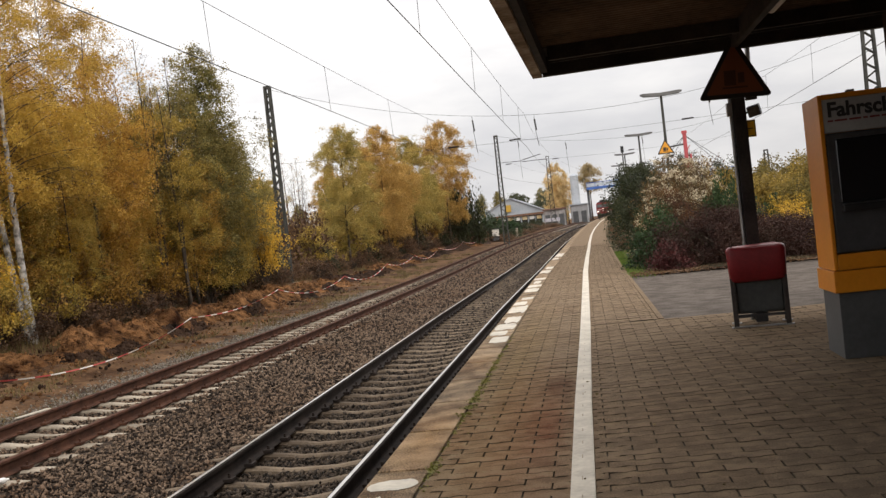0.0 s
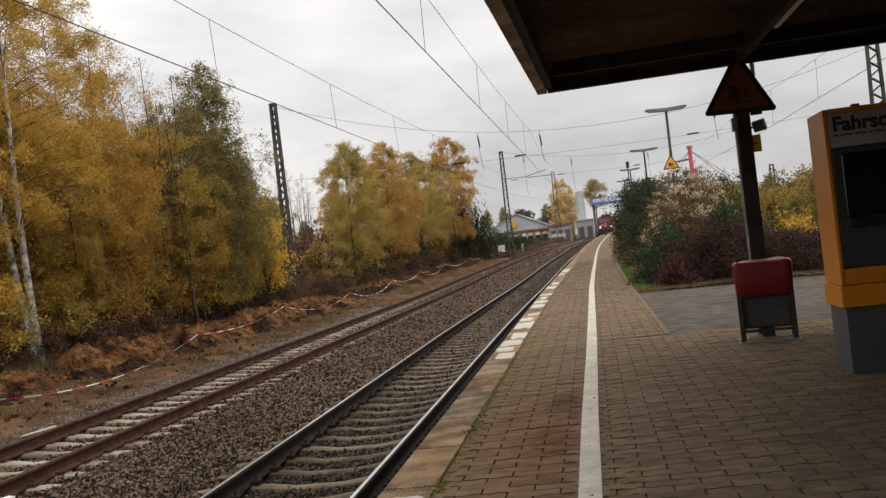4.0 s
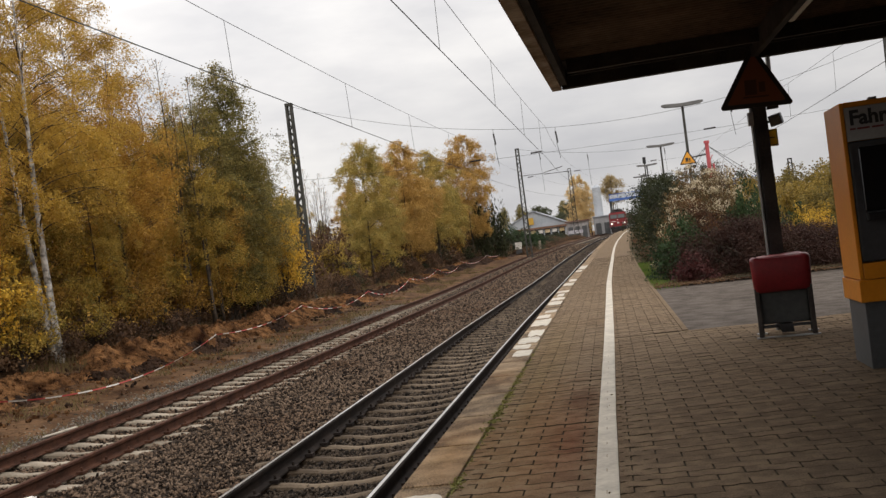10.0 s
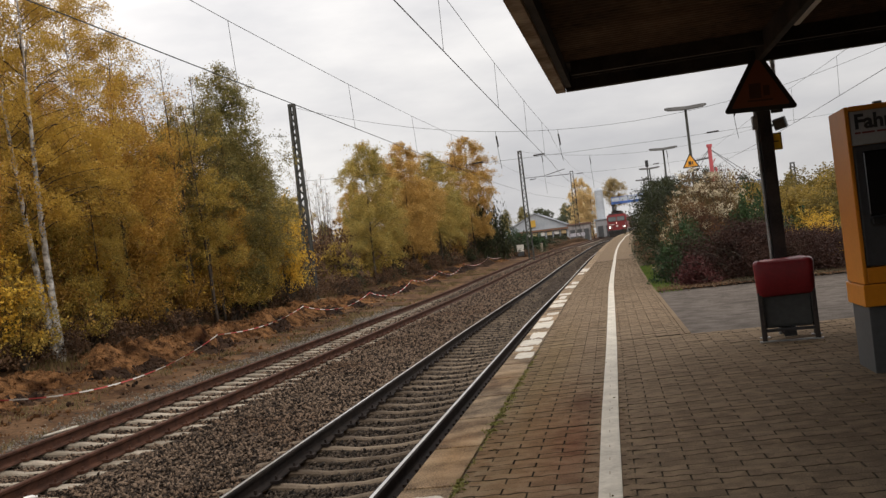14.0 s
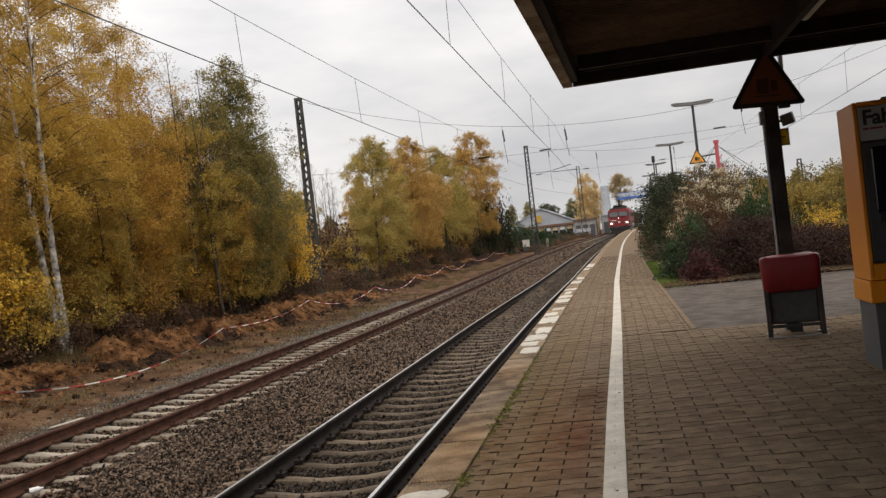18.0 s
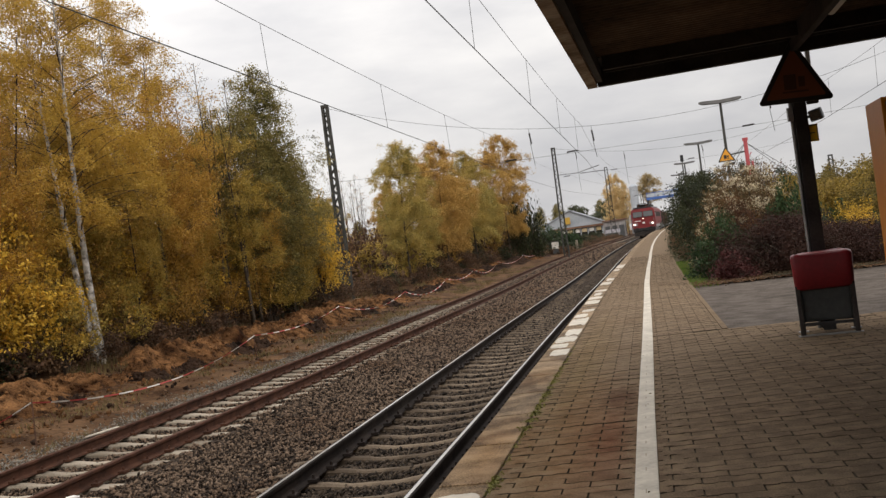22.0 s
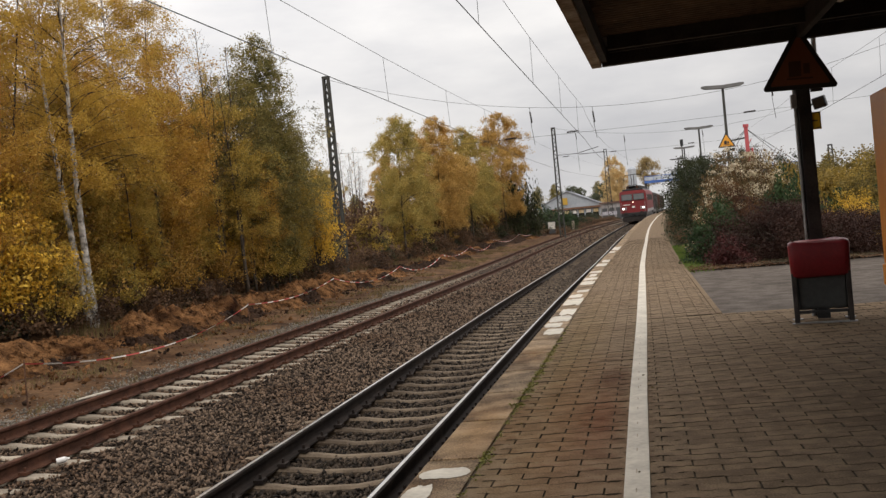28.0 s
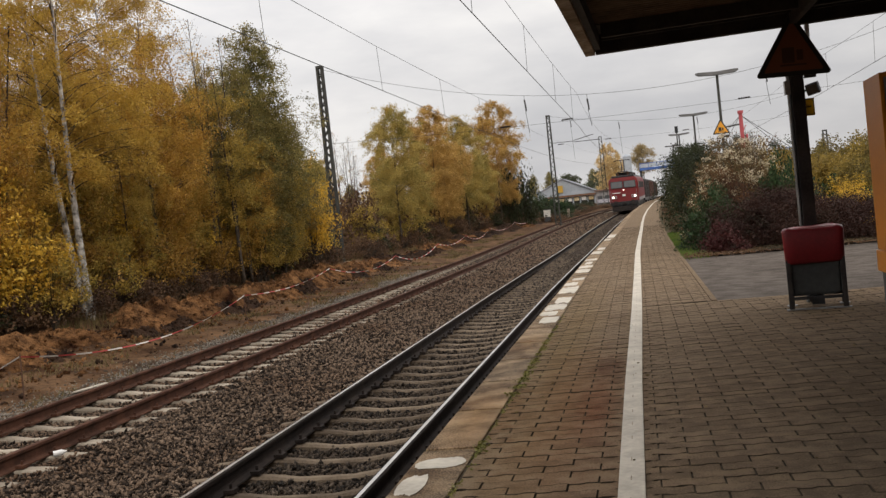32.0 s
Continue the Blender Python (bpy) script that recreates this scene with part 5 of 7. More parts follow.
# ---- catenary masts and wires ----
def lattice_mast(h, w0, w1):
    """Two channel legs with zigzag lacing on both faces; its origin at the foot."""
    root = thing("catenary_mast")
    for s in (-1, 1):
        bm = bmesh.new()
        for d in (-1, 1):
            c = [bm.verts.new((s * w + a, d * 0.09 + b, z)) for z, w in ((-0.4, w0), (h, w1)) for a, b in ((-0.055, -0.045), (0.055, -0.045), (0.055, 0.045), (-0.055, 0.045))]
            for i in range(4):
                bm.faces.new((c[i], c[(i + 1) % 4], c[4 + (i + 1) % 4], c[4 + i]))
            bm.faces.new(c[4:])
        part("leg", bm, M_MAST, root)
    bm = bmesh.new()
    z, side, k = 0.1, 1, 0
    while z < h - 0.4:
        zb = z + 0.36
        wa, wb = w0 + (w1 - w0) * z / h, w0 + (w1 - w0) * zb / h
        for d in (-0.1, 0.1):
            rod(bm, (side * wa, d, z), (-side * wb, d, zb), 0.03, 0.03, 4)
        side, z, k = -side, zb, k + 1
    part("lacing", bm, M_MAST, root)
    part("cap", box(-w1 - 0.06, w1 + 0.06, -0.14, 0.14, h - 0.12, h + 0.02), M_MAST, root)
    part("footing", box(-w0 - 0.3, w0 + 0.3, -0.45, 0.45, -0.7, -0.05, 0.03), M_SLAB, root)
    return root


MASTS = ((-12.55, 48, 10.13, 0.155), (-4.85, 90, 10.15, 0.18), (15.8, 48, 9.6, 0.3), (-3.4, 190, 14.2, 0.35), (16.5, 92, 9.8, 0.3), (22.3, 112, 7.1, 0.25))
for i, (x, y, top, w) in enumerate(MASTS):
    z0 = ground_height(x - cx(y), y) + cz(y)
    if i == 1:
        z0 = cz(y) - 0.2
    m = lattice_mast(top - z0, w * 1.25, w * 0.72)
    m.matrix_world = pose(x, y, z0)
    tagged(m, "tapered lattice steel catenary mast", "catenary mast", "catenary masts")


def wire(name, pts, r, label, group="overhead wires"):
    ob = part(name, tube(bmesh.new(), pts, r, 5), M_WIRE)
    return tagged(ob, label, "overhead wire", group)


def sagging(a, b, sag, n=12):
    a, b = Vector(a), Vector(b)
    return [tuple(a.lerp(b, i / n) - Vector((0, 0, sag * 4 * (i / n) * (1 - i / n)))) for i in range(n + 1)]


def catenary(u_a, u_b, u_m, supports, z_c=5.6, z_top=7.2, sag=0.42):
    """A contact wire that zigzags, a carrying wire above it and droppers between them."""
    contact, carry = [], []
    for k, (ya, yb) in enumerate(zip(supports, supports[1:])):
        ua, ub = (u_a, u_b) if k % 2 == 0 else (u_b, u_a)
        n = 14
        drops = []
        for i in range(n + 1):
            s = i / n
            y = ya + (yb - ya) * s
            c = at_line(ua + (ub - ua) * s, y, z_c)
            m = at_line(ua + (ub - ua) * s + u_m, y, z_top - sag * min(1.0, ((yb - ya) / 60) ** 2) * 4 * s * (1 - s))
            contact.append(c)
            carry.append(m)
            if i % 2 == 1:
                drops.append((m, c))
        for m, c in drops:
            if c[1] < 46:
                wire("dropper", (m, c), 0.005 + c[1] * 0.00003, "thin dropper wire between carrying and contact wire", "droppers")
    contact = [p for i, p in enumerate(contact) if i == 0 or p[1] > contact[i - 1][1] + 0.01]
    carry = [p for i, p in enumerate(carry) if i == 0 or p[1] > carry[i - 1][1] + 0.01]
    wire("contact_wire", contact, 0.0095, "taut dark contact wire over the track")
    wire("carrying_wire", carry, 0.0062, "sagging carrying wire over the track")


SUP = (-12, 48, 90, 132, 190, 260)
catenary(-0.62, -0.1, 0.02, SUP)
catenary(-4.6, -4.05, -0.05, SUP)
catenary(10.0, 10.35, 0.05, SUP[:4])


def insulator(a, b):
    root = thing("insulator", None, "dark ribbed insulator in a span wire", "insulator", "insulators")
    a, b = Vector(a), Vector(b)
    part("core", rod(bmesh.new(), a, b, 0.025, 0.025, 6), M_STEELBLACK, root)
    n = 5
    for i in range(n):
        p = a.lerp(b, (i + 0.7) / (n + 0.4))
        d = (b - a).normalized() * 0.03
        part("shed", rod(bmesh.new(), p - d, p + d, 0.05, 0.035, 8), M_STEELBLACK, root)


def head_span(y, x0, z0, x1, z1, low, tracks, z_low):
    """A cross span between two masts: a hanging upper wire, a lower guide wire, hangers with insulators."""
    zc = cz(y)
    n = 24
    top = []
    for i in range(n + 1):
        s = i / n
        chord = z0 + (z1 - z0) * s
        top.append((x0 + (x1 - x0) * s, y, chord - low * 4 * s * (1 - s)))
    wire("span_wire", top, 0.007 + y * 0.00003, "sagging span wire between two masts")
    wire("guide_wire", sagging((x0, y, z_low + zc + 0.35), (x1, y, z_low + zc + 0.35), 0.3), 0.006 + y * 0.00002, "thin guide wire across the tracks")
    for x in tracks:
        z = float(np.interp(x, [p[0] for p in top], [p[2] for p in top]))
        wire("hanger", ((x, y, z), (x, y, z - 0.25)), 0.01, "short hanger under the span wire", "hangers")
        insulator((x, y, z - 0.2), (x + 0.05, y, z - 0.75))
        wire("steady_arm", ((x, y, z - 0.7), (x + 0.1, y, 5.6 + zc)), 0.012, "thin steady wire down to the contact wire", "hangers")
    for x in tracks:
        insulator((x - 1.3, y, z_low + zc + 0.12), (x - 0.75, y, z_low + zc + 0.14))


head_span(48, -12.55, 10.0, 15.8, 9.0, 2.45, (-2.58, 0.38, 8.5), 5.9)
head_span(90, -4.85, 10.1, 16.5, 9.6, 1.2, (-2.9, 1.3, 8.0), 6.9)
# small stay with a steady tube by the second mast
bm = bmesh.new()
rod(bm, (-2.7, 90, 7.7), (-1.0, 90, 8.05), 0.03)
rod(bm, (-2.7, 90, 7.55), (-0.5, 90, 7.55), 0.025)
rod(bm, (-4.7, 90, 7.65), (-2.7, 90, 7.65), 0.02)
tagged(part("registration_arm", bm, M_MAST), "steel registration arm carrying the contact wire", "registration arm")


# ---- things on the platform ----
def text_mesh(body, size, mat, parent, m, name="lettering", thick=0.001):
    cu = bpy.data.curves.new(name, "FONT")
    cu.body, cu.size, cu.extrude, cu.offset = body, size, thick, 0.005
    tmp = bpy.data.objects.new(name, cu)
    scene.collection.objects.link(tmp)
    bpy.context.view_layer.update()
    me = bpy.data.meshes.new_from_object(tmp.evaluated_get(bpy.context.evaluated_depsgraph_get()))
    bpy.data.objects.remove(tmp)
    me.materials.clear()
    me.materials.append(mat)
    ob = new(name, me)
    ob.parent = parent
    ob.matrix_local = m
    return ob


def build_vending():
    """Origin at the foot of the front corner nearest to the track; the front faces the camera's side."""
    r = thing("ticket_machine", pose(4.018, 7.8, PZ, 0, 0, -1.0), "tall orange ticket machine with a grey plinth and dark front", "ticket machine")
    w, d = 1.0, 0.57
    part("plinth", box(0.015, w - 0.015, 0.015, d - 0.015, 0.0, 0.5, 0.006), M_GREYPAINT, r, "grey sheet steel plinth")
    part("skirt", box(-0.012, w + 0.012, -0.012, d + 0.012, 0.5, 0.665, 0.008), M_ORANGE, r)
    # hollow front: sides, top, bottom rail and the recessed dark front
    for nm, a in (("side_panel", (0, 0.03, 0, d, 0.67, 1.99)), ("side_panel", (w - 0.03, w, 0, d, 0.67, 1.99)), ("top_panel", (0.031, w - 0.031, 0.0, d, 1.955, 1.992)), ("bottom_rail", (0.031, w - 0.031, 0, d, 0.67, 0.79)), ("back_panel", (0.031, w - 0.031, d - 0.03, d, 0.79, 1.954))):
        part(nm, box(*a, 0.007), M_ORANGE, r)
    part("sign_panel", box(0.033, w - 0.033, 0.006, 0.03, 1.70, 1.952, 0.004), material("grey_panel", (0.3, 0.3, 0.3), (0.38, 0.38, 0.375), 2, 0.6, 0.03), r, "pale grey sign panel")
    part("front_panel", box(0.032, w - 0.032, 0.02, 0.05, 0.795, 1.697, 0.02), material("dark_grey_front", (0.045, 0.046, 0.05), (0.075, 0.076, 0.08), 2, 0.4, 0.04, fine=30), r, "dark grey front with rounded corners")
    part("screen_recess", box(0.1, 0.68, 0.012, 0.021, 1.17, 1.65, 0.01), M_DARKGLASS, r, "dark glass screen")
    part("shelf", box(0.1, 0.68, -0.04, 0.02, 1.1, 1.16, 0.012), M_BLACK, r)
    part("coin_panel", box(0.7, 0.9, 0.012, 0.021, 1.15, 1.6, 0.006), M_BLACK, r)
    part("slot", box(0.42, 0.6, 0.005, 0.021, 1.02, 1.045, 0.004), M_BLACK, r)
    part("ticket_tray", box(0.4, 0.64, -0.01, 0.021, 0.88, 0.98, 0.01), M_BLACK, r)
    part("roof_lamp", box(0.28, 0.34, 0.28, 0.34, 1.99, 2.035, 0.006), M_GALV, r)
    part("lock", rod(bmesh.new(), (0.94, 0.006, 1.3), (0.94, 0.022, 1.3), 0.014), M_GALV, r)
    ink = plain("black_print", (0.02, 0.02, 0.022), 0.6)
    text_mesh("Fahrscheine", 0.15, ink, r, pose(0.06, 0.003, 1.822, 90, 0, 0))
    for x0, x1 in ((0.06, 0.1), (0.11, 0.2), (0.215, 0.3), (0.315, 0.345), (0.36, 0.43), (0.445, 0.5), (0.515, 0.62), (0.635, 0.7)):
        part("print_bar", box(x0, x1, 0.003, 0.007, 1.782, 1.796), plain("dark_red_print", (0.16, 0.03, 0.03), 0.6) if x0 == 0.06 else bpy.data.materials["dark_red_print"], r)
    return r


build_vending()


def build_bin():
    r = thing("litter_bin", pose(3.885, 10.47, PZ, 0, 0, -8.5), "grey litter bin with a red lid on tubular steel legs", "litter bin")
    w, d = 0.25, 0.18
    bm = bmesh.new()
    vs = [bm.verts.new(p) for p in [(sx * (w - 0.012) * k, sy * (d - 0.02) * k, z) for z, k in ((0.14, 0.95), (0.6, 1.0)) for sx, sy in ((-1, -1), (1, -1), (1, 1), (-1, 1))]]
    for i in range(4):
        bm.faces.new((vs[i], vs[(i + 1) % 4], vs[4 + (i + 1) % 4], vs[4 + i]))
    bm.faces.new(vs[:4][::-1])
    bm.faces.new(vs[4:])
    bmesh.ops.bevel(bm, geom=list(bm.edges), offset=0.02, segments=2, affect="EDGES")
    part("container", bm, M_BIN, r, "dark grey plastic container")
    bm = bmesh.new()
    prof = [(w + 0.012, d + 0.016, 0.455), (w + 0.026, d + 0.028, 0.475), (w + 0.038, d + 0.034, 0.77), (w + 0.03, d + 0.026, 0.795), (w + 0.005, d + 0.005, 0.808), (w - 0.02, d - 0.02, 0.8)]
    rings = []
    for a, b, z in prof:
        ring = []
        for k in range(48):
            t = 2 * math.pi * k / 48
            c, s = math.cos(t), math.sin(t)
            ring.append(bm.verts.new((a * math.copysign(abs(c) ** 0.17, c), b * math.copysign(abs(s) ** 0.17, s), z)))
        rings.append(ring)
    for a, b in zip(rings, rings[1:]):
        for k in range(48):
            bm.faces.new((a[k], a[(k + 1) % 48], b[(k + 1) % 48], b[k]))
    bm.faces.new(rings[-1])
    bm.faces.new(rings[0][::-1])
    for ring in rings:
        for v in ring:
            k = noise.noise((v.co.x * 14, v.co.y * 14, v.co.z * 7))
            v.co.z += 0.02 * k * (1 if v.co.z > 0.7 else 0.5)
            v.co.x *= 1 + 0.025 * noise.noise((v.co.y * 20, v.co.z * 16, 3))
            v.co.y *= 1 + 0.03 * noise.noise((v.co.x * 20, v.co.z * 16, 8))
    part("lid", bm, M_RED, r, "red plastic lid with rounded edges", True)
    part("inner_trim", box(-w + 0.03, w - 0.03, -d + 0.03, d - 0.03, 0.8, 0.806, 0.002), plain("pale_red", (0.3, 0.06, 0.06), 0.5), r)
    for sx in (-1, 1):
        for sy in (-1, 1):
            leg = part("leg", box(sx * w - 0.024, sx * w + 0.024, sy * d - 0.02, sy * d + 0.02, 0.0, 0.5, 0.008), M_STEELBLACK, r)
            part("foot_plate", box(sx * w - 0.05, sx * w + 0.05, sy * d - 0.03, sy * d + 0.03, 0.0, 0.012), M_GALV, leg)
    part("cross_rail", box(-w, w, -d - 0.012, -d + 0.012, 0.1, 0.13), M_BLACK, r)
    part("cross_rail", box(-w, w, d - 0.012, d + 0.012, 0.1, 0.13), M_BLACK, r)
    part("floor_bar", box(-w, w, -d - 0.02, -d + 0.015, 0.0, 0.014), M_GALV, r)
    part("mount", box(-0.06, 0.06, -0.06, 0.06, 0.03, 0.12), M_BLACK, r)
    return r


build_bin()


def warning_sign(size, field=(0.82, 0.36, 0.03), name="warning_sign"):
    """A three-cornered plate with rounded corners: dark border, orange-yellow field and a black pictogram of plain shapes. Faces -y."""
    r = thing(name)

    def tri(rad, corner, y0, y1):
        bm = bmesh.new()
        pts = []
        for k in range(3):
            a = math.pi / 2 + k * 2 * math.pi / 3
            c = Vector((math.cos(a), math.sin(a))) * (rad - corner)
            for j in range(-3, 4):
                b = a + j * math.pi / 9
                pts.append((c.x + corner * math.cos(b), c.y + corner * math.sin(b)))
        lo = [bm.verts.new((x, y0, z)) for x, z in pts]
        hi = [bm.verts.new((x, y1, z)) for x, z in pts]
        bm.faces.new(lo)
        bm.faces.new(hi[::-1])
        for i in range(len(pts)):
            j = (i + 1) % len(pts)
            bm.faces.new((lo[i], hi[i], hi[j], lo[j]))
        return bm

    rad = size / math.sqrt(3)
    dark = plain("sign_border", (0.02, 0.017, 0.014), 0.5)
    part("plate", tri(rad, 0.04 * size, -0.006, 0.012), dark, r, "dark bordered plate")
    part("field", tri(rad * 0.8, 0.02 * size, -0.01, -0.0065), plain("sign_field", field, 0.6), r)
    # a field darkened for shade gets its print dimmed along with it
    faint = plain("shaded_print", tuple(0.35 * c for c in field), 0.6) if field[0] < 0.5 else dark
    part("pictogram", box(-0.15 * size, 0.02 * size, -0.013, -0.0105, -0.12 * size, 0.1 * size), faint, r)
    part("pictogram", box(0.05 * size, 0.14 * size, -0.013, -0.0105, -0.09 * size, 0.06 * size), faint, r)
    part("pictogram", box(-0.18 * size, 0.18 * size, -0.013, -0.0105, -0.165 * size, -0.14 * size), faint, r)
    return r


# orange sign against the light: its shade is painted into the brown field
ws = warning_sign(0.71, (0.2, 0.065, 0.025))
ws.matrix_world = pose(3.91, 10.79, 3.26, 0, 2.0, 0)
part("bracket", box(-0.05, 0.05, 0.012, 0.062, -0.1, 0.1), M_STEELBLACK, ws)
tagged(ws, "triangular warning sign with dark edge, its orange field painted shaded brown, fixed to the canopy post", "warning sign", "warning signs")

fl = thing("floodlight", pose(4.085, 10.85, 2.895, 14, -10, -24), "small dark floodlight on a bracket at the canopy post", "floodlight")
part("housing", box(-0.065, 0.065, -0.04, 0.04, -0.058, 0.058, 0.012), M_BLACK, fl)
part("glass", box(-0.055, 0.055, -0.046, -0.04, -0.046, 0.046, 0.002), M_DARKGLASS, fl)
part("arm", rod(bmesh.new(), (-0.15, 0.03, 0.0), (-0.03, 0.02, 0.0), 0.012), M_STEELBLACK, fl)
ys_ = thing("yellow_sign", pose(4.055, 10.88, 2.72), "small yellow sign plate with black edge on the post", "sign")
part("plate", box(-0.075, 0.035, -0.006, 0.006, -0.095, 0.085, 0.006), M_YELLOW, ys_)
for a in ((-0.07, 0.03, 0.07, 0.078), (-0.07, 0.03, -0.088, -0.08)):
    part("edge_line", box(a[0], a[1], -0.009, -0.0065, a[2], a[3]), M_BLACK, ys_)
part("edge_line", box(0.022, 0.03, -0.009, -0.0065, -0.08, 0.07), M_BLACK, ys_)
part("print_bar", box(-0.05, 0.0, -0.009, -0.0065, -0.01, 0.0), M_BLACK, ys_)
lsp = thing("loudspeaker", pose(3.845, 10.87, 2.985), "small grey loudspeaker box on the canopy post", "loudspeaker")
part("housing", box(-0.035, 0.02, -0.03, 0.05, -0.12, 0.02, 0.006), M_GALV, lsp)
part("bracket", box(0.02, 0.035, 0.0, 0.03, -0.06, -0.02), M_STEELBLACK, lsp)
jb = thing("junction_box", pose(4.085, 10.89, 3.06), "dark junction box on the canopy post", "junction box")
part("housing", box(-0.068, 0.045, -0.04, 0.04, -0.045, 0.06, 0.005), M_STEELBLACK, jb)
gp = thing("gutter_pipe", pose(4.1, 10.98, 3.4), "short grey gutter outlet behind the canopy edge", "gutter")
part("pipe", rod(bmesh.new(), (0, 0, 0.0), (0, 0, 0.3), 0.022, 0.03, 10), M_WHITE, gp)

# fluorescent lamp under the canopy
lampf = thing("tube_lamp", pose(4.05, 8.55, 3.65), "pale tube lamp fixed under the dark canopy", "lamp")
part("housing", box(-0.06, 0.06, -0.75, 0.75, 0.02, 0.09, 0.01), M_GALV, lampf)
bm = bmesh.new()
rod(bm, (0, -0.72, 0.0), (0, 0.72, 0.0), 0.05, 0.05, 12)
part("cover", bm, plain("milky_cover", (0.6, 0.57, 0.52), 0.4), lampf)


# ---- platform lamps past the canopy ----
def platform_lamp(y, u, first=None):
    if first:
        m = pose(u + cx(y), y, PZ - 0.1 + cz(y) - 0.002 * (y - 5))
        return copy_thing(first, m)
    r = thing("platform_lamp", pose(u + cx(y), y, PZ - 0.1 + cz(y)))
    h = 5.4
    part("pole", rod(bmesh.new(), (0, 0, 0), (0, 0, h - 0.06), 0.06, 0.045, 10), M_MAST, r)
    part("base", rod(bmesh.new(), (0, 0, 0), (0, 0, 0.5), 0.09, 0.08, 10), M_MAST, r)
    for s in (-1, 1):
        bm = bmesh.new()
        lo = [bm.verts.new(p) for p in ((0, -0.11, h - 0.09), (s * 0.6, -0.11, h - 0.05), (s * 0.72, -0.07, h), (s * 0.72, 0.07, h), (s * 0.6, 0.11, h - 0.05), (0, 0.11, h - 0.09))]
        hi = [bm.verts.new(p) for p in ((0, -0.11, h + 0.03), (s * 0.6, -0.11, h + 0.06), (s * 0.72, -0.07, h + 0.05), (s * 0.72, 0.07, h + 0.05), (s * 0.6, 0.11, h + 0.06), (0, 0.11, h + 0.03))]
        bm.faces.new(lo if s < 0 else lo[::-1])
        bm.faces.new(hi[::-1] if s < 0 else hi)
        for i in range(6):
            j = (i + 1) % 6
            bm.faces.new((lo[i], lo[j], hi[j], hi[i]))
        bmesh.ops.recalc_face_normals(bm, faces=bm.faces)
        part("lamp_head", bm, M_LAMP, r)
    return r


pl = platform_lamp(36, 5.33)
tagged(pl, "grey platform lamp with two flat heads", "platform lamp", "platform lamps")
for y, u in ((53, 5.43), (72, 5.22), (92, 4.9)):
    tagged(platform_lamp(y, u, pl), "grey platform lamp with two flat heads", "platform lamp", "platform lamps")
ws2 = warning_sign(0.56)
ws2.matrix_world = pose(5.29, 35.9, 4.05)
part("clamp", box(-0.03, 0.03, 0.012, 0.05, -0.05, 0.05), M_STEELBLACK, ws2)
tagged(ws2, "triangular orange warning sign clamped to a lamp pole", "warning sign", "warning signs")
part("plate_below", box(-0.02, 0.26, -0.006, 0.012, -0.3, -0.22), M_BLACK, ws2)

# red crane mast far beyond the bushes, and a signal
rp = thing("red_mast", pose(9.55, 70, 0.6), "red steel mast with a wider head beyond the bushes", "mast")
redp = plain("crane_red", (0.5, 0.09, 0.1), 0.6)
part("shaft", rod(bmesh.new(), (0, 0, 0), (0, 0, 6.35), 0.15, 0.13, 10), redp, rp)
part("head", rod(bmesh.new(), (0, 0, 6.3), (0, 0, 6.5), 0.19, 0.19, 10), redp, rp)
part("side_tube", rod(bmesh.new(), (0.3, 0, 0), (0.3, 0, 4.9), 0.07, 0.07, 8), redp, rp)
for k in range(4):
    part("brace", rod(bmesh.new(), (0.1, 0, 2.2 + k), (0.3, 0, 2.5 + k), 0.03), redp, rp)
for k, (x, z) in enumerate(((-2.6, 3.6), (-1.9, 3.4), (2.6, 3.6), (3.6, 3.2))):
    part("guy_wire", rod(bmesh.new(), (0, 0, 6.2), (x, 0, z), 0.018, 0.018, 5), M_WIRE, rp)
part("arm", rod(bmesh.new(), (-1.3, 0, 5.5), (0, 0, 5.6), 0.05, 0.05, 6), M_MAST, rp)
sg = thing("signal", pose(5.95, 85, cz(85) + 0.6), "railway signal with a black head on a thin post", "signal")
part("post", rod(bmesh.new(), (0, 0, 0), (0, 0, 6.0), 0.06, 0.05), M_MAST, sg)
hd = part("head", box(-0.13, 0.13, -0.1, 0.1, 6.0, 6.55, 0.04), M_BLACK, sg)
for z in (6.15, 6.4):
    part("lens", rod(bmesh.new(), (0, -0.11, z), (0, -0.1, z), 0.08), M_DARKGLASS, hd)
part("plate", box(-0.5, 0.06, -0.02, 0.02, 5.0, 5.08), M_MAST, sg)


# ---- bushes beside the platform ----
HEDGE = "bushes beside the platform"


def place_bush(ob, x, y, turn=0, size=(1, 1, 1), label=""):
    ob.matrix_world = pose(x, y, PZ - 0.1 + cz(y), 0, 0, turn) @ Matrix.Diagonal((*size, 1))
    tagged(ob, label, "bush", HEDGE)


L_LAUREL = leafy("laurel_leaves", [(0.0117, 0.0255, 0.01), (0.0208, 0.0435, 0.015), (0.0416, 0.075, 0.02375), (0.0169, 0.033, 0.01125)], 0.15)
L_MIXED = leafy("mixed_autumn_leaves", [(0.1, 0.08, 0.026), (0.17, 0.13, 0.037), (0.28, 0.2, 0.05), (0.12, 0.088, 0.028)], 0.45)
clem = shrub("clematis_bush", 1.5, 2.75, 20000, 0.038, L_WHITE, 61, 30, 0.4, 0.45, 6, 420)
place_bush(clem, 4.75, 25.0, 0, (0.82, 0.9, 0.92), "tall bush overgrown with pale fluffy seed heads")
c2 = copy_thing(clem, pose(0, 0, 0))
place_bush(c2, 4.8, 25.8, 120, (0.5, 0.7, 0.95), "tall bush overgrown with pale fluffy seed heads")
c3 = copy_thing(clem, pose(0, 0, 0))
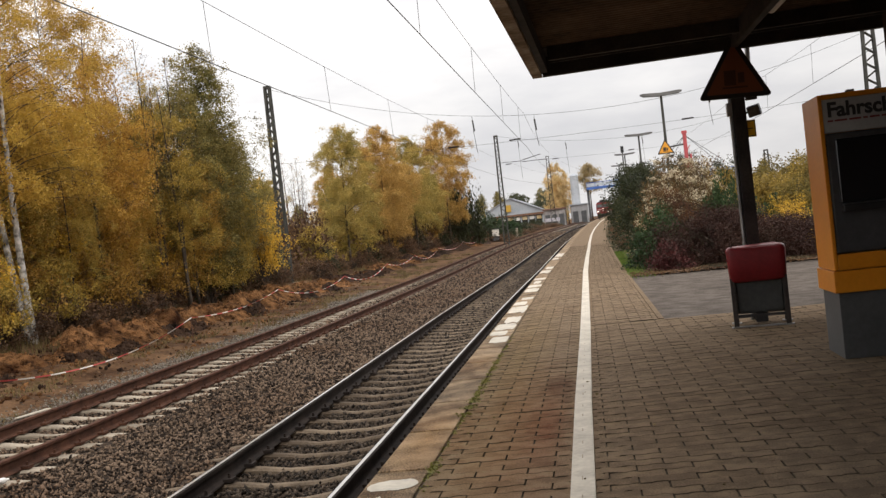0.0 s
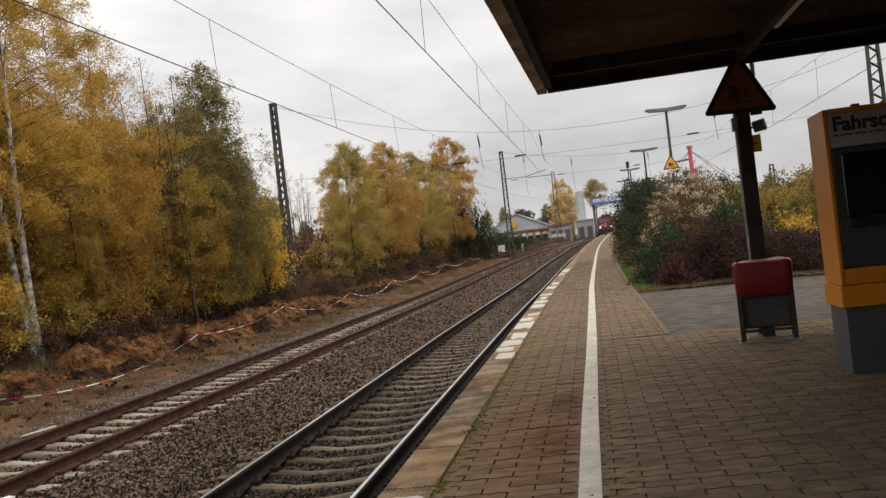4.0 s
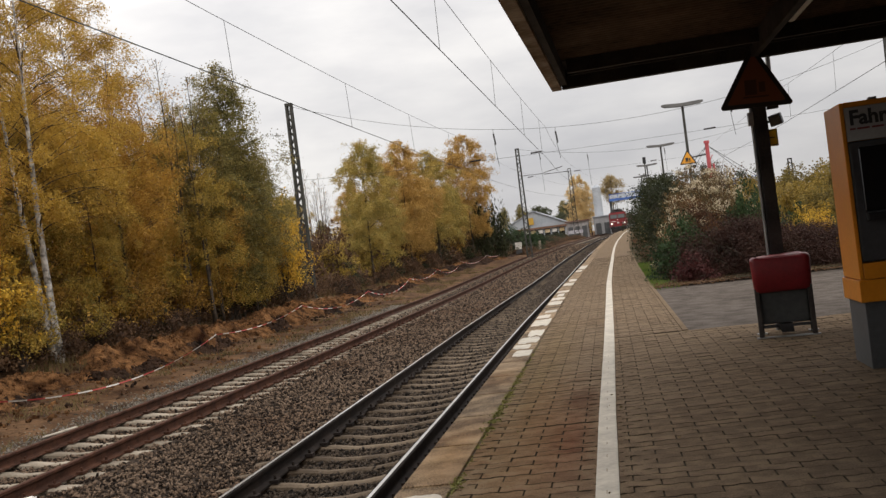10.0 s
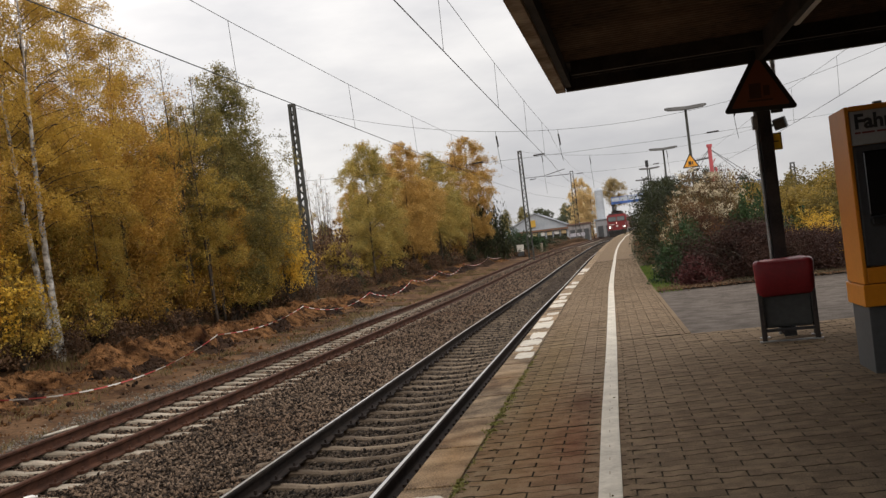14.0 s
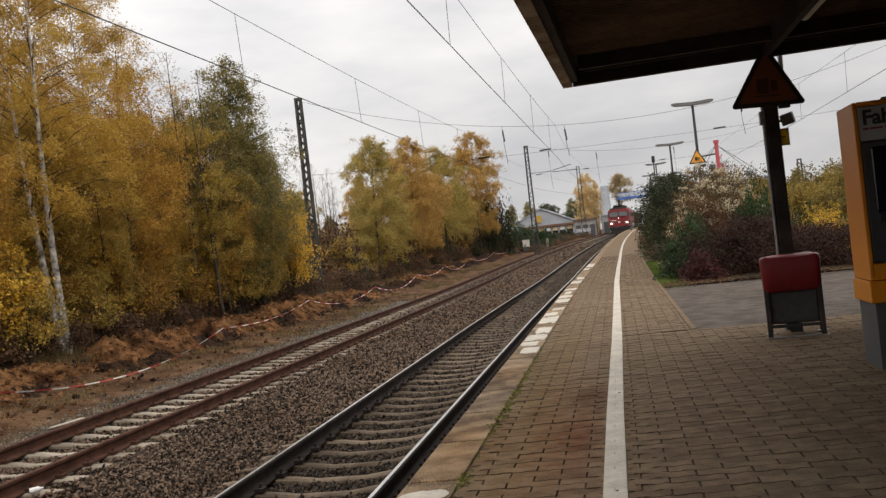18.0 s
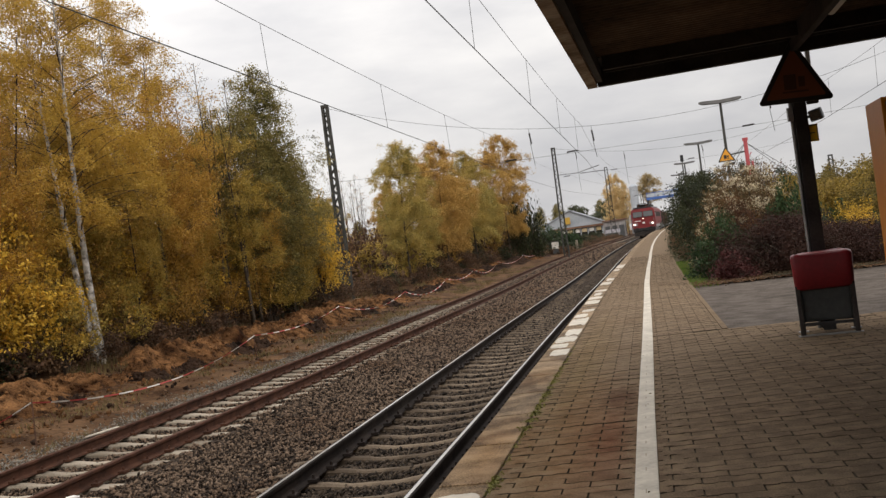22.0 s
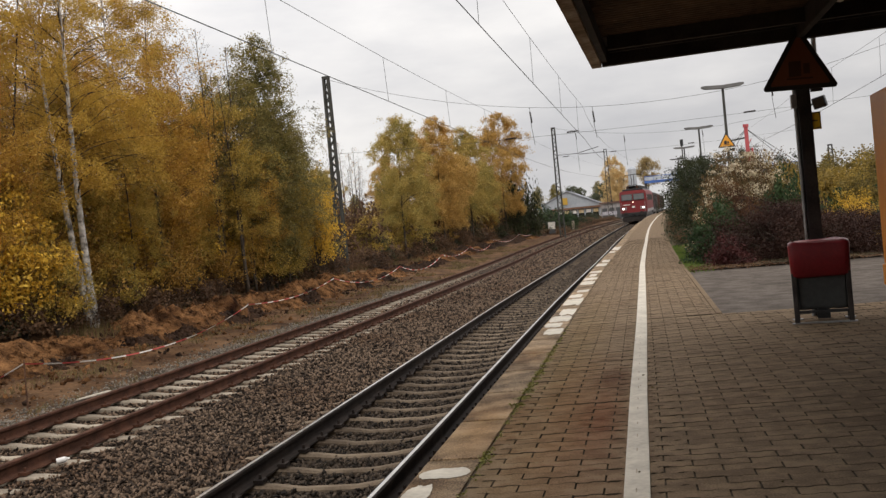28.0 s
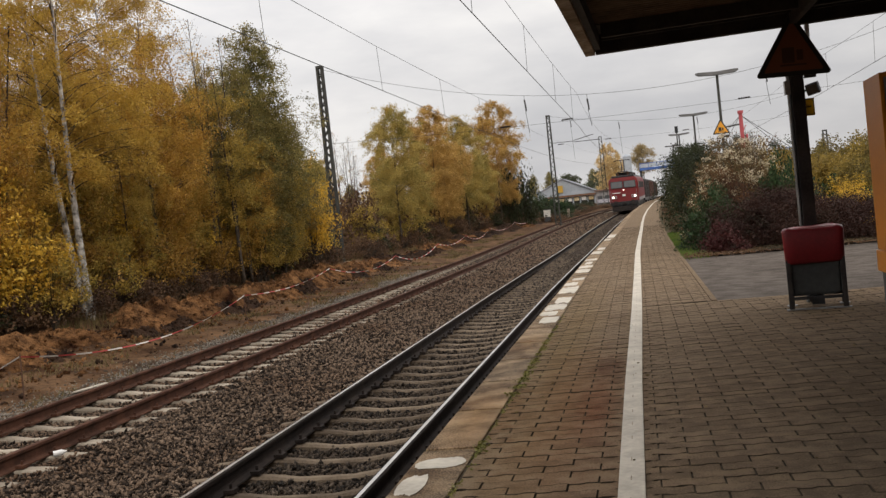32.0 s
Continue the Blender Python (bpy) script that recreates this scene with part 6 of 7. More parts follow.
place_bush(c3, 4.15, 24.7, 220, (0.6, 0.6, 0.7), "bush overgrown with pale fluffy seed heads")
rusty = shrub("rusty_bush", 1.3, 1.9, 13000, 0.034, leafy("rust_red_leaves", [(0.06, 0.028, 0.015), (0.12, 0.055, 0.025), (0.2, 0.1, 0.04), (0.08, 0.06, 0.02)]), 62, 26)
place_bush(rusty, 4.35, 23.9, 0, (0.75, 0.5, 0.98), "rust-brown bush between the climbing plants")
ever = shrub("evergreen_bush", 1.15, 2.9, 26000, 0.04, L_DARK, 63, 30, 0.45, 0.15, 9, upright=True, level=-0.06)
place_bush(ever, 4.0, 28.6, 0, (0.64, 1.0, 0.78), "tall dark evergreen bush at the platform edge")
e2 = copy_thing(ever, pose(0, 0, 0))
place_bush(e2, 4.42, 33.0, 100, (0.75, 1.1, 0.86), "tall dark evergreen bush at the platform edge")
for x, y, k in ((4.4, 39.0, 0.92), (4.55, 43.5, 1.0), (4.75, 48.5, 1.04)):
    place_bush(copy_thing(ever, pose(0, 0, 0)), x, y, y * 31, (0.7, 1.3, k), "tall dark evergreen bush at the platform edge")
laurel = shrub("laurel_bush", 0.95, 1.25, 11000, 0.045, L_LAUREL, 64, 24)
place_bush(laurel, 3.75, 22.6, 0, (0.72, 0.8, 0.95), "glossy dark green laurel bush beside the paving")
l2 = copy_thing(laurel, pose(0, 0, 0))
place_bush(l2, 4.05, 23.2, 70, (0.6, 0.7, 1.05), "glossy dark green laurel bush beside the paving")
place_bush(copy_thing(laurel, pose(0, 0, 0)), 5.5, 24.0, 200, (0.75, 0.6, 1.45), "dark green bush behind the red hedge")
l3 = copy_thing(laurel, pose(0, 0, 0))
place_bush(l3, 6.05, 23.2, 170, (0.8, 0.8, 0.95), "glossy dark green laurel bush behind the hedge")
barb = shrub("barberry_hedge", 1.25, 1.25, 56000, 0.021, L_BARBERRY, 65, 46, 0.5, 0.5, level=-0.3)
place_bush(barb, 4.95, 21.6, 0, (1.15, 0.8, 0.97), "rounded dark red barberry hedge beside the asphalt")
b2 = copy_thing(barb, pose(0, 0, 0))
place_bush(b2, 6.4, 21.7, 130, (1.25, 0.8, 0.74), "rounded dark red barberry hedge beside the asphalt")
redb = shrub("red_bush", 0.6, 0.68, 6000, 0.032, leafy("wine_red_leaves", [(0.03, 0.009, 0.01), (0.058, 0.013, 0.014), (0.085, 0.026, 0.022), (0.04, 0.014, 0.012)], 0.2), 66, 26)
place_bush(redb, 3.85, 21.0, 0, (0.85, 0.85, 0.9), "low wine-red bush at the hedge's foot")
yb = shrub("yellow_bush", 0.95, 1.6, 24000, 0.026, L_BRIGHT, 67, 26, 0.3, 0.6)
place_bush(yb, 6.85, 22.8, 0, (0.85, 0.8, 0.84), "loose yellow bush behind the barberry hedge")
for i, (x, y, s, z, p) in enumerate(((8.5, 37, 1.9, 0.98, "y"), (10.2, 40, 2.0, 1.2, "o"), (12.6, 42, 2.2, 1.15, "o"), (15, 44, 2.2, 1.1, "y"), (9.6, 33, 1.5, 0.95, "o"), (11.6, 34, 1.6, 1.1, "o"), (17, 40, 2.2, 1.1, "o"), (6.85, 33, 0.95, 2.25, "y"), (13.8, 36, 1.7, 1.0, "o"), (19, 47, 2.3, 1.2, "o"), (8.8, 27.5, 1.2, 0.9, "d"), (10.4, 28.5, 1.3, 0.8, "o"), (21, 42, 2.2, 1.0, "o"))):
    if i == 0:
        hy = shrub("autumn_bush", 1.0, 1.65, 36000, 0.031, leafy("hedge_yellow_leaves", [(0.16, 0.115, 0.032), (0.28, 0.195, 0.046), (0.42, 0.29, 0.064), (0.2, 0.142, 0.036)], 0.4), 68, 30, 0.4, 0.3, level=-0.5)
        ob = hy
    elif i == 1:
        ho = shrub("olive_bush", 1.0, 1.6, 36000, 0.031, L_MIXED, 69, 30, 0.4, 0.3, level=-0.5)
        ob = ho
    else:
        ob = copy_thing({"y": hy, "o": ho, "d": laurel}[p], pose(0, 0, 0))
    place_bush(ob, x, y, i * 77, (s, s, s * z * 0.55 + 0.36), "dense bush with yellow autumn leaves" if p == "y" else "dense olive-brown bush in a hedge")
for i, (x, y, s) in enumerate(((5.0, 38, 1.3), (5.6, 44, 1.4), (6.0, 51, 1.5), (6.6, 58, 1.5), (6.9, 42, 1.6), (7.4, 50, 1.7), (7.6, 60, 1.9), (8.6, 72, 2.0), (9.8, 86, 2.2), (11, 100, 2.4), (13, 116, 2.8))):
    ob = copy_thing((ever, rusty)[i % 2], pose(0, 0, 0))
    place_bush(ob, x + 0.95, y, (i % 2) * 180, (s * 0.55, s * 1.6, (0.8 + 0.1 * i if i > 6 else 0.72 + 0.05 * i)), "overgrown bush along the far platform")

for i, (y, k) in enumerate(((62, 1.0), (70, 1.15), (79, 1.3), (89, 1.45), (100, 1.6), (112, 1.8), (126, 2.0))):
    ob = copy_thing((rusty, hy, rusty)[i % 3], pose(0, 0, 0))
    place_bush(ob, 4.75 + 0.3 * k + cx(y), y, (i % 2) * 180, (k * 0.8, k * 1.5, k * 0.9), "rust-orange bush beside the curve of the platform")

for i, (y, k) in enumerate(((36, 0.5), (41, 0.55), (46, 0.6), (51, 0.65), (56, 0.7), (62, 0.75))):
    ob = copy_thing((rusty, laurel)[i % 2], pose(0, 0, 0))
    place_bush(ob, border(y) + 0.3 + 0.3 * k + cx(y), y, (i % 2) * 180, (k * 0.5, k * 3.0, k * 0.7), "low growth of brambles along the platform edge")

# grey-green growth on the far bank behind the relay box
for i, (x, y, k) in enumerate(((-9.4, 113.5, 1.7), (-8.3, 115.5, 1.85), (-7.2, 117, 1.6), (-6.2, 119.5, 1.3))):
    ob = copy_thing(laurel, pose(0, 0, 0))
    place_bush(ob, x, y, i * 80, (k * 0.9, k * 0.9, k * 1.05), "grey-green evergreen bush on the far bank")
    ob.matrix_world = Matrix.Translation((0, 0, -0.45)) @ ob.matrix_world

# strip of grass and leaf litter between paving and bushes
rng_g = np.random.default_rng(4)
vs_ = []
for i in range(4200):
    y = rng_g.uniform(18.5, 34)
    x = border(y) + 0.03 + abs(rng_g.normal()) * (0.26 if y > 19 else 0.03)
    if y < 21.2 and rng_g.random() > (y - 19.6) / 1.6:
        continue
    h = rng_g.uniform(0.03, 0.09)
    d = rng_g.normal(size=2) * 0.03
    vs_ += [(x - 0.01, y, PZ - 0.03), (x + 0.01, y, PZ - 0.03), (x + d[0], y + d[1], PZ - 0.02 + h)]
tagged(raw_np("grass_strip", np.array(vs_), np.arange(len(vs_)).reshape(-1, 3), leafy("lawn_blades", [(0.05, 0.09, 0.014), (0.085, 0.15, 0.022), (0.14, 0.19, 0.035), (0.07, 0.1, 0.02)])), "strip of green grass between paving and bushes", "grass", kind="stuff")
bm = bmesh.new()
prev = None
for y in spread(20.1, 198, 0.8, 1.05, 6):
    e = border(y) + 0.02 + cx(y)
    a = (bm.verts.new((e, y, PZ + 0.005 + cz(y))), bm.verts.new((e + 1.6, y, PZ + 0.03 + cz(y))), bm.verts.new((e + 9, y, PZ + 0.03 + cz(y))))
    if prev:
        bm.faces.new((prev[0], prev[1], a[1], a[0]))
        bm.faces.new((prev[1], prev[2], a[2], a[1]))
    prev = a
tagged(part("planting_bed", bm, M_GRASSY), "earth bed with sparse grass under the bushes", "planting bed", kind="structure")
n = 5200
yl = rng_g.normal(20.45, 0.4, n).clip(18.6, 24)
xl = rng_g.uniform(3.02, 9, n)
tagged(leaf_cloud("leaf_litter", np.c_[xl, yl, np.full(n, PZ + 0.025)], 0.022 * rng_g.uniform(0.6, 1.6, n), rng_g, L_UNDER, None, 0.9), "fallen leaves along the foot of the hedge", "leaves", kind="stuff")
n = 90
yl = rng_g.uniform(4, 11.5, n)
xl = rng_g.uniform(1.3, 6.0, n)
tagged(leaf_cloud("scattered_leaves", np.c_[xl, yl, np.full(n, PZ + 0.012)], 0.011 * rng_g.uniform(0.6, 1.5, n), rng_g, L_STRAW, None, 0.95), "a few dry leaves scattered on the paving", "leaves", kind="stuff")


# ---- the far end of the line ----
def far_things():
    zf = 1.79
    wallm = material("grey_cladding", (0.3, 0.34, 0.38), (0.42, 0.46, 0.5), 0.3, 0.7, 0.05, fine=2)
    roofm = material("grey_roof", (0.3, 0.33, 0.37), (0.42, 0.45, 0.49), 0.2, 0.6, 0.05, fine=2)
    hall = thing("warehouse", pose(-13.2, 232, zf - 1.2), "low grey gabled hall with a yellow sign and shop windows", "hall")
    bm = bmesh.new()
    f = [(-6.8, 0), (6.8, 0), (6.8, 4.0), (-1.0, 7.5), (-6.8, 4.9)]
    lo, hi = [bm.verts.new((x, 0, z)) for x, z in f], [bm.verts.new((x, 40, z)) for x, z in f]
    bm.faces.new(lo)
    bm.faces.new(hi[::-1])
    for i in range(5):
        j = (i + 1) % 5
        bm.faces.new((lo[i], hi[i], hi[j], lo[j]))
    part("wall", bm, wallm, hall)
    for a, b in (((-7.1, 4.8), (-1.0, 7.6)), ((7.1, 3.9), (-1.0, 7.6))):
        bm = bmesh.new()
        vs = [bm.verts.new((x, y, z + dz)) for dz in (0, 0.15) for (x, z), y in ((a, -0.4), (b, -0.4), (b, 40), (a, 40))]
        for q in ((0, 1, 2, 3), (7, 6, 5, 4), (0, 4, 5, 1), (2, 6, 7, 3), (1, 5, 6, 2), (3, 7, 4, 0)):
            bm.faces.new([vs[i] for i in q])
        part("roof", bm, roofm, hall)
    part("sign", box(-2.4, -1.0, -0.35, -0.1, 4.5, 6.1, 0.03), plain("faded_yellow", (0.5, 0.31, 0.045), 0.6), hall, "square yellow sign")
    part("awning", box(-5.8, 6.6, -0.6, -0.05, 3.3, 3.75), material("brown_fascia", (0.13, 0.07, 0.045), (0.22, 0.12, 0.075), 1, 0.7), hall)
    for k in range(7):
        win = part("window", box(-5.3 + 1.65 * k, -4.0 + 1.65 * k, -0.12, -0.02, 1.2, 3.2), M_DARKGLASS, hall)
        part("pane_strip", box(-5.2 + 1.65 * k, -4.1 + 1.65 * k, -0.16, -0.13, 2.3, 3.1), material("warm_window", (0.5, 0.35, 0.15), (0.7, 0.6, 0.4), 1, 0.5, 0) if k == 0 else bpy.data.materials["warm_window"] if k % 2 == 0 else M_WHITE, win)
    shed = thing("loading_shed", pose(-3.2, 205, zf - 1.15), "low grey concrete shed with stained walls", "shed")
    stain = material("stained_concrete", (0.16, 0.15, 0.15), (0.38, 0.36, 0.35), 0.8, 0.85, 0.1, fine=3)
    part("wall", box(-2.6, 1.8, 0, 10, 0, 3.6, 0.05), stain, shed)
    part("roof", box(-2.8, 2.0, -0.4, 10.4, 3.6, 3.85), material("red_brown_edge", (0.14, 0.08, 0.06), (0.25, 0.15, 0.11), 1, 0.8), shed)
    for k in range(3):
        part("door", box(-2.3 + 1.4 * k, -1.3 + 1.4 * k, -0.06, 0.0, 0.1, 2.6), M_GREYPAINT, shed)
    part("paint_mark", box(-2.4, 0.6, -0.09, -0.065, 1.2, 1.9), material("scrawled_paint", (0.3, 0.3, 0.36), (0.55, 0.53, 0.55), 2.5, 0.8, 0), shed)
    store = thing("storehouse", pose(1.4, 208, zf - 1.1), "pale grey storehouse with dark doors beside the silo", "storehouse")
    part("wall", box(-1.7, 1.9, 0, 8, 0, 4.0, 0.05), material("pale_render", (0.24, 0.24, 0.245), (0.34, 0.34, 0.345), 0.6, 0.85, 0.05, fine=3), store)
    part("roof", box(-1.9, 2.1, -0.3, 8.2, 4.0, 4.2), roofm, store)
    for k in range(2):
        part("door", box(-1.3 + 1.7 * k, -0.2 + 1.7 * k, -0.06, 0.0, 0.1, 2.7), M_GREYPAINT, store)
    tower = thing("silo", pose(1.0, 215, zf - 1.0), "pale grey cylindrical silo behind the birches", "silo")
    part("shell", rod(bmesh.new(), (0, 0, 0), (0, 0, 10.2), 0.88, 0.88, 24), material("pale_silo", (0.33, 0.36, 0.39), (0.44, 0.47, 0.5), 0.4, 0.6, 0.02, fine=2), tower)
    part("roof", rod(bmesh.new(), (0, 0, 10.2), (0, 0, 10.7), 0.9, 0.3, 24), roofm, tower)
    bridge = thing("footbridge", pose(0, 250, 0), "blue steel footbridge across the tracks", "footbridge")
    blue = material("blue_paint", (0.05, 0.12, 0.38), (0.09, 0.2, 0.52), 0.5, 0.5, 0.02, fine=3)
    part("deck", box(3.6, 40, -1.2, 1.2, 8.6, 9.2), blue, bridge)
    part("railing", box(3.6, 40, -1.2, -1.1, 10.2, 10.35), blue, bridge)
    for k in range(18):
        part("rail_post", box(3.7 + 2 * k, 3.8 + 2 * k, -1.2, -1.1, 9.2, 10.2), blue, bridge)
    part("mesh_panel", box(3.6, 40, -1.17, -1.13, 9.3, 10.1), material("pale_mesh", (0.4, 0.45, 0.5), (0.5, 0.55, 0.6), 1, 0.7), bridge)
    for x in (3.9, 20):
        part("pillar", box(x - 0.3, x + 0.3, -0.3, 0.3, zf - 0.4, 8.6), M_GREYPAINT, bridge)
    b_a, b_b, b_c, far_b, far_o = PROTOS[:5]
    # distance haze is mixed into the leaf colours of these far trees
    pale_birch = tree("birch_tree", 11.5, 1.5, 1.0, 40000, 0.085, leafy("haze_gold_leaves", [(0.55, 0.42, 0.2), (0.7, 0.54, 0.27), (0.8, 0.64, 0.36), (0.6, 0.45, 0.21)], 0.5), M_BARK, 71, (0, 0), 0.12, 1.6, 1.0, 1, 0.0, 60, 500)
    for k, (x, y, s) in enumerate(((-3.9, 218, 1.2), (-2.3, 220, 1.22), (-1.0, 222, 1.08))):
        stand(pale_birch, x - cx(y), y, k * 100, s, "golden birch beside the far sheds, haze in its leaf colour", "tree", "trees at the far end", k == 0)
    dome = tree("birch_tree", 12.8, 2.5, 6.4, 26000, 0.12, leafy("hazy_olive_leaves", [(0.3, 0.24, 0.12), (0.4, 0.31, 0.15), (0.48, 0.37, 0.19), (0.34, 0.26, 0.12)], 0.45), M_BARK, 73, (0, 0), 0.2, 0.8, 1.0, 1, 0.0, 90)
    stand(dome, 4.6 - cx(262), 262, 20, 1.15, "olive tree behind the blue footbridge", "tree", "trees at the far end", True)
    for i, (x, y, s) in enumerate(((-24, 262, 1.2), (-20, 270, 1.3), (-9, 282, 1.3), (-6, 284, 1.5), (-30, 250, 1.0), (-38, 245, 1.2), (-50, 240, 1.3), (-64, 230, 1.4), (16, 280, 1.2), (24, 270, 1.2), (34, 260, 1.3), (46, 250, 1.3))):
        stand(PROTOS[8], x - cx(y), y, x * 31 % 360, s * 0.75, "distant dark green tree beyond the hall", "tree", "trees at the far end")
    # leaf green lightened to carry the haze of distance
    thick = tree("evergreen_tree", 8.0, 2.4, 0.8, 9000, 0.2, leafy("hazy_green_leaves", [(0.05, 0.06, 0.035), (0.08, 0.09, 0.05), (0.11, 0.12, 0.065), (0.06, 0.07, 0.04)], 0.3), M_BARK, 75, (0, 0), 0.2, 0.6, 1.0, 1, 0.0, 40)
    for k, (x, y, s) in enumerate(((-6.8, 252, 0.95), (-15.9, 276, 1.02), (-14.2, 274, 0.96), (-9.0, 262, 0.72), (-19, 280, 0.9))):
        stand(thick, x - cx(y), y, k * 70, s, "distant dark evergreen tree beyond the hall", "tree", "trees at the far end", k == 0)
    houses = thing("house", pose(-27, 240, zf - 1), "distant house with a red-brown roof", "house")
    part("wall", box(-3, 3, 0, 9, 0, 3.6), M_WHITE, houses)
    bm = bmesh.new()
    f = [(-3.4, 3.5), (3.4, 3.5), (0, 6.3)]
    lo, hi = [bm.verts.new((x, -0.3, z)) for x, z in f], [bm.verts.new((x, 9.3, z)) for x, z in f]
    bm.faces.new(lo)
    bm.faces.new(hi[::-1])
    for i in range(3):
        j = (i + 1) % 3
        bm.faces.new((lo[i], hi[i], hi[j], lo[j]))
    part("roof", bm, material("roof_tiles", (0.12, 0.06, 0.045), (0.22, 0.11, 0.08), 1, 0.8), houses)


far_things()


# ---- the train ----
def wheelset(parent, y):
    ax = part("axle", rod(bmesh.new(), (-0.78, y, 0.6), (0.78, y, 0.6), 0.08), M_STEELBLACK, parent)
    for s in (-1, 1):
        bm = rod(bmesh.new(), (s * 0.72, y, 0.6), (s * 0.83, y, 0.6), 0.6, 0.6, 24)
        part("wheel", bm, M_RAILDARK, ax)


def raked(x0, x1, z0, z1, out):
    """A plate that follows the raked front of the locomotive and stands out from it."""
    bm = bmesh.new()
    v = [bm.verts.new((x, 0.22 * max(0, (z - 2.4) / 1.4) - o, z)) for o in (out, -0.05) for x, z in ((x0, z0), (x1, z0), (x1, z1), (x0, z1))]
    for q in ((0, 1, 2, 3), (7, 6, 5, 4), (0, 4, 5, 1), (1, 5, 6, 2), (2, 6, 7, 3), (3, 7, 4, 0)):
        bm.faces.new([v[i] for i in q])
    return bm


def build_loco():
    r = thing("locomotive", train_pose_at(163), "red electric locomotive with lit headlights and a raised pantograph", "locomotive")
    ln = 19.6
    # body with a slightly raked, chamfered front
    bm = bmesh.new()
    sect = [(-1.5, 1.15), (1.5, 1.15), (1.5, 3.15), (1.44, 3.48), (1.25, 3.66), (-1.25, 3.66), (-1.44, 3.48), (-1.5, 3.15)]
    rings = []
    for y, k, rake in ((0.0, 0.94, 0.22), (0.25, 1.0, 0.1), (1.2, 1.0, 0), (ln - 1.2, 1.0, 0), (ln - 0.25, 1.0, -0.1), (ln, 0.94, -0.22)):
        rings.append([bm.verts.new((x * k, y + rake * max(0, (z - 2.4) / 1.4), z)) for x, z in sect])
    for a, b in zip(rings, rings[1:]):
        for i in range(8):
            j = (i + 1) % 8
            bm.faces.new((a[i], b[i], b[j], a[j]))
    bm.faces.new(rings[0])
    bm.faces.new(rings[-1][::-1])
    bmesh.ops.recalc_face_normals(bm, faces=bm.faces)
    part("body", bm, M_LOCORED, r, "red body shell")
    grey = material("light_grey_band", (0.3, 0.3, 0.31), (0.42, 0.42, 0.43), 0.7, 0.5, 0.02, fine=8)
    part("roof", box(-1.15, 1.15, 0.5, ln - 0.5, 3.64, 3.86, 0.05), M_BLACK, r, "dark grey roof")
    for s in (-1, 1):
        part("side_grille", box(s * 1.5 - 0.02, s * 1.5 + 0.02, 3.0, ln - 3.0, 2.45, 3.1), M_STEELBLACK, r)
        part("sill_band", box(s * 1.5 - 0.025, s * 1.5 + 0.025, 0.6, ln - 0.6, 1.15, 1.45), grey, r)
        cabw = part("cab_window", box(s * 1.5 - 0.02, s * 1.5 + 0.02, 1.0, 1.7, 2.5, 3.15), M_DARKGLASS, r)
        part("cab_door", box(s * 1.5 - 0.015, s * 1.5 + 0.015, 1.9, 2.5, 1.3, 3.15), M_LOCORED, r)
        part("front_window", raked(s * 0.66 - 0.55, s * 0.66 + 0.55, 2.62, 3.24, 0.05), M_CABGLASS, r, "dark windscreen")
        part("window_frame", raked(s * 0.66 - 0.61, s * 0.66 + 0.61, 2.57, 3.29, 0.03), M_BLACK, r)
        part("wiper", rod(bmesh.new(), (s * 0.66, -0.03, 2.62), (s * 0.5, 0.05, 3.15), 0.012), M_BLACK, r)
        hl = part("headlight", box(s * 1.02 - 0.27, s * 1.02 + 0.27, -0.05, 0.03, 1.52, 1.82, 0.03), grey, r, "grey lamp panel")
        part("lit_lens", rod(bmesh.new(), (s * 1.12, -0.075, 1.67), (s * 1.12, -0.05, 1.67), 0.075, 0.075, 16), M_HEADLIGHT, hl)
        part("tail_lens", rod(bmesh.new(), (s * 0.86, -0.07, 1.67), (s * 0.86, -0.05, 1.67), 0.08, 0.08, 14), M_RED, hl)
        bf = part("buffer", rod(bmesh.new(), (s * 0.875, -0.5, 1.06), (s * 0.875, 0.0, 1.06), 0.1, 0.14, 12), M_BLACK, r)
        part("buffer_plate", rod(bmesh.new(), (s * 0.875, -0.58, 1.06), (s * 0.875, -0.5, 1.06), 0.24, 0.24, 18), M_STEELBLACK, bf)
        part("step", box(s * 1.25 - 0.2, s * 1.25 + 0.2, -0.1, 0.4, 0.35, 0.42), M_BLACK, r)
        part("handrail", rod(bmesh.new(), (s * 1.3, -0.06, 1.25), (s * 1.3, -0.03, 2.4), 0.018), M_GALV, r)
        part("sand_hose", tube(bmesh.new(), [(s * 0.35, -0.05, 1.0), (s * 0.35, -0.25, 0.8), (s * 0.32, -0.2, 0.5)], 0.03, 6), M_BLACK, r)
    part("top_light", rod(bmesh.new(), (0, -0.05, 2.36), (0, 0.02, 2.36), 0.035, 0.035, 14), M_HEADLIGHT, r)
    part("emblem", box(-0.16, 0.16, -0.03, 0.0, 1.72, 1.92), M_WHITE, r, "plain white emblem")
    part("print_bar", box(-1.15, -0.35, -0.03, 0.0, 2.05, 2.13), M_WHITE, r)
    part("buffer_beam", box(-1.4, 1.4, -0.06, 0.5, 0.75, 1.2, 0.03), M_BLACK, r)
    part("plough", box(-1.3, 1.3, -0.12, 0.2, 0.2, 0.72, 0.05), M_STEELBLACK, r)
    part("coupling", box(-0.12, 0.12, -0.4, 0.0, 0.92, 1.1, 0.03), M_STEELBLACK, r)
    part("underframe", box(-1.3, 1.3, 0.4, ln - 0.4, 0.55, 1.16), M_BLACK, r)
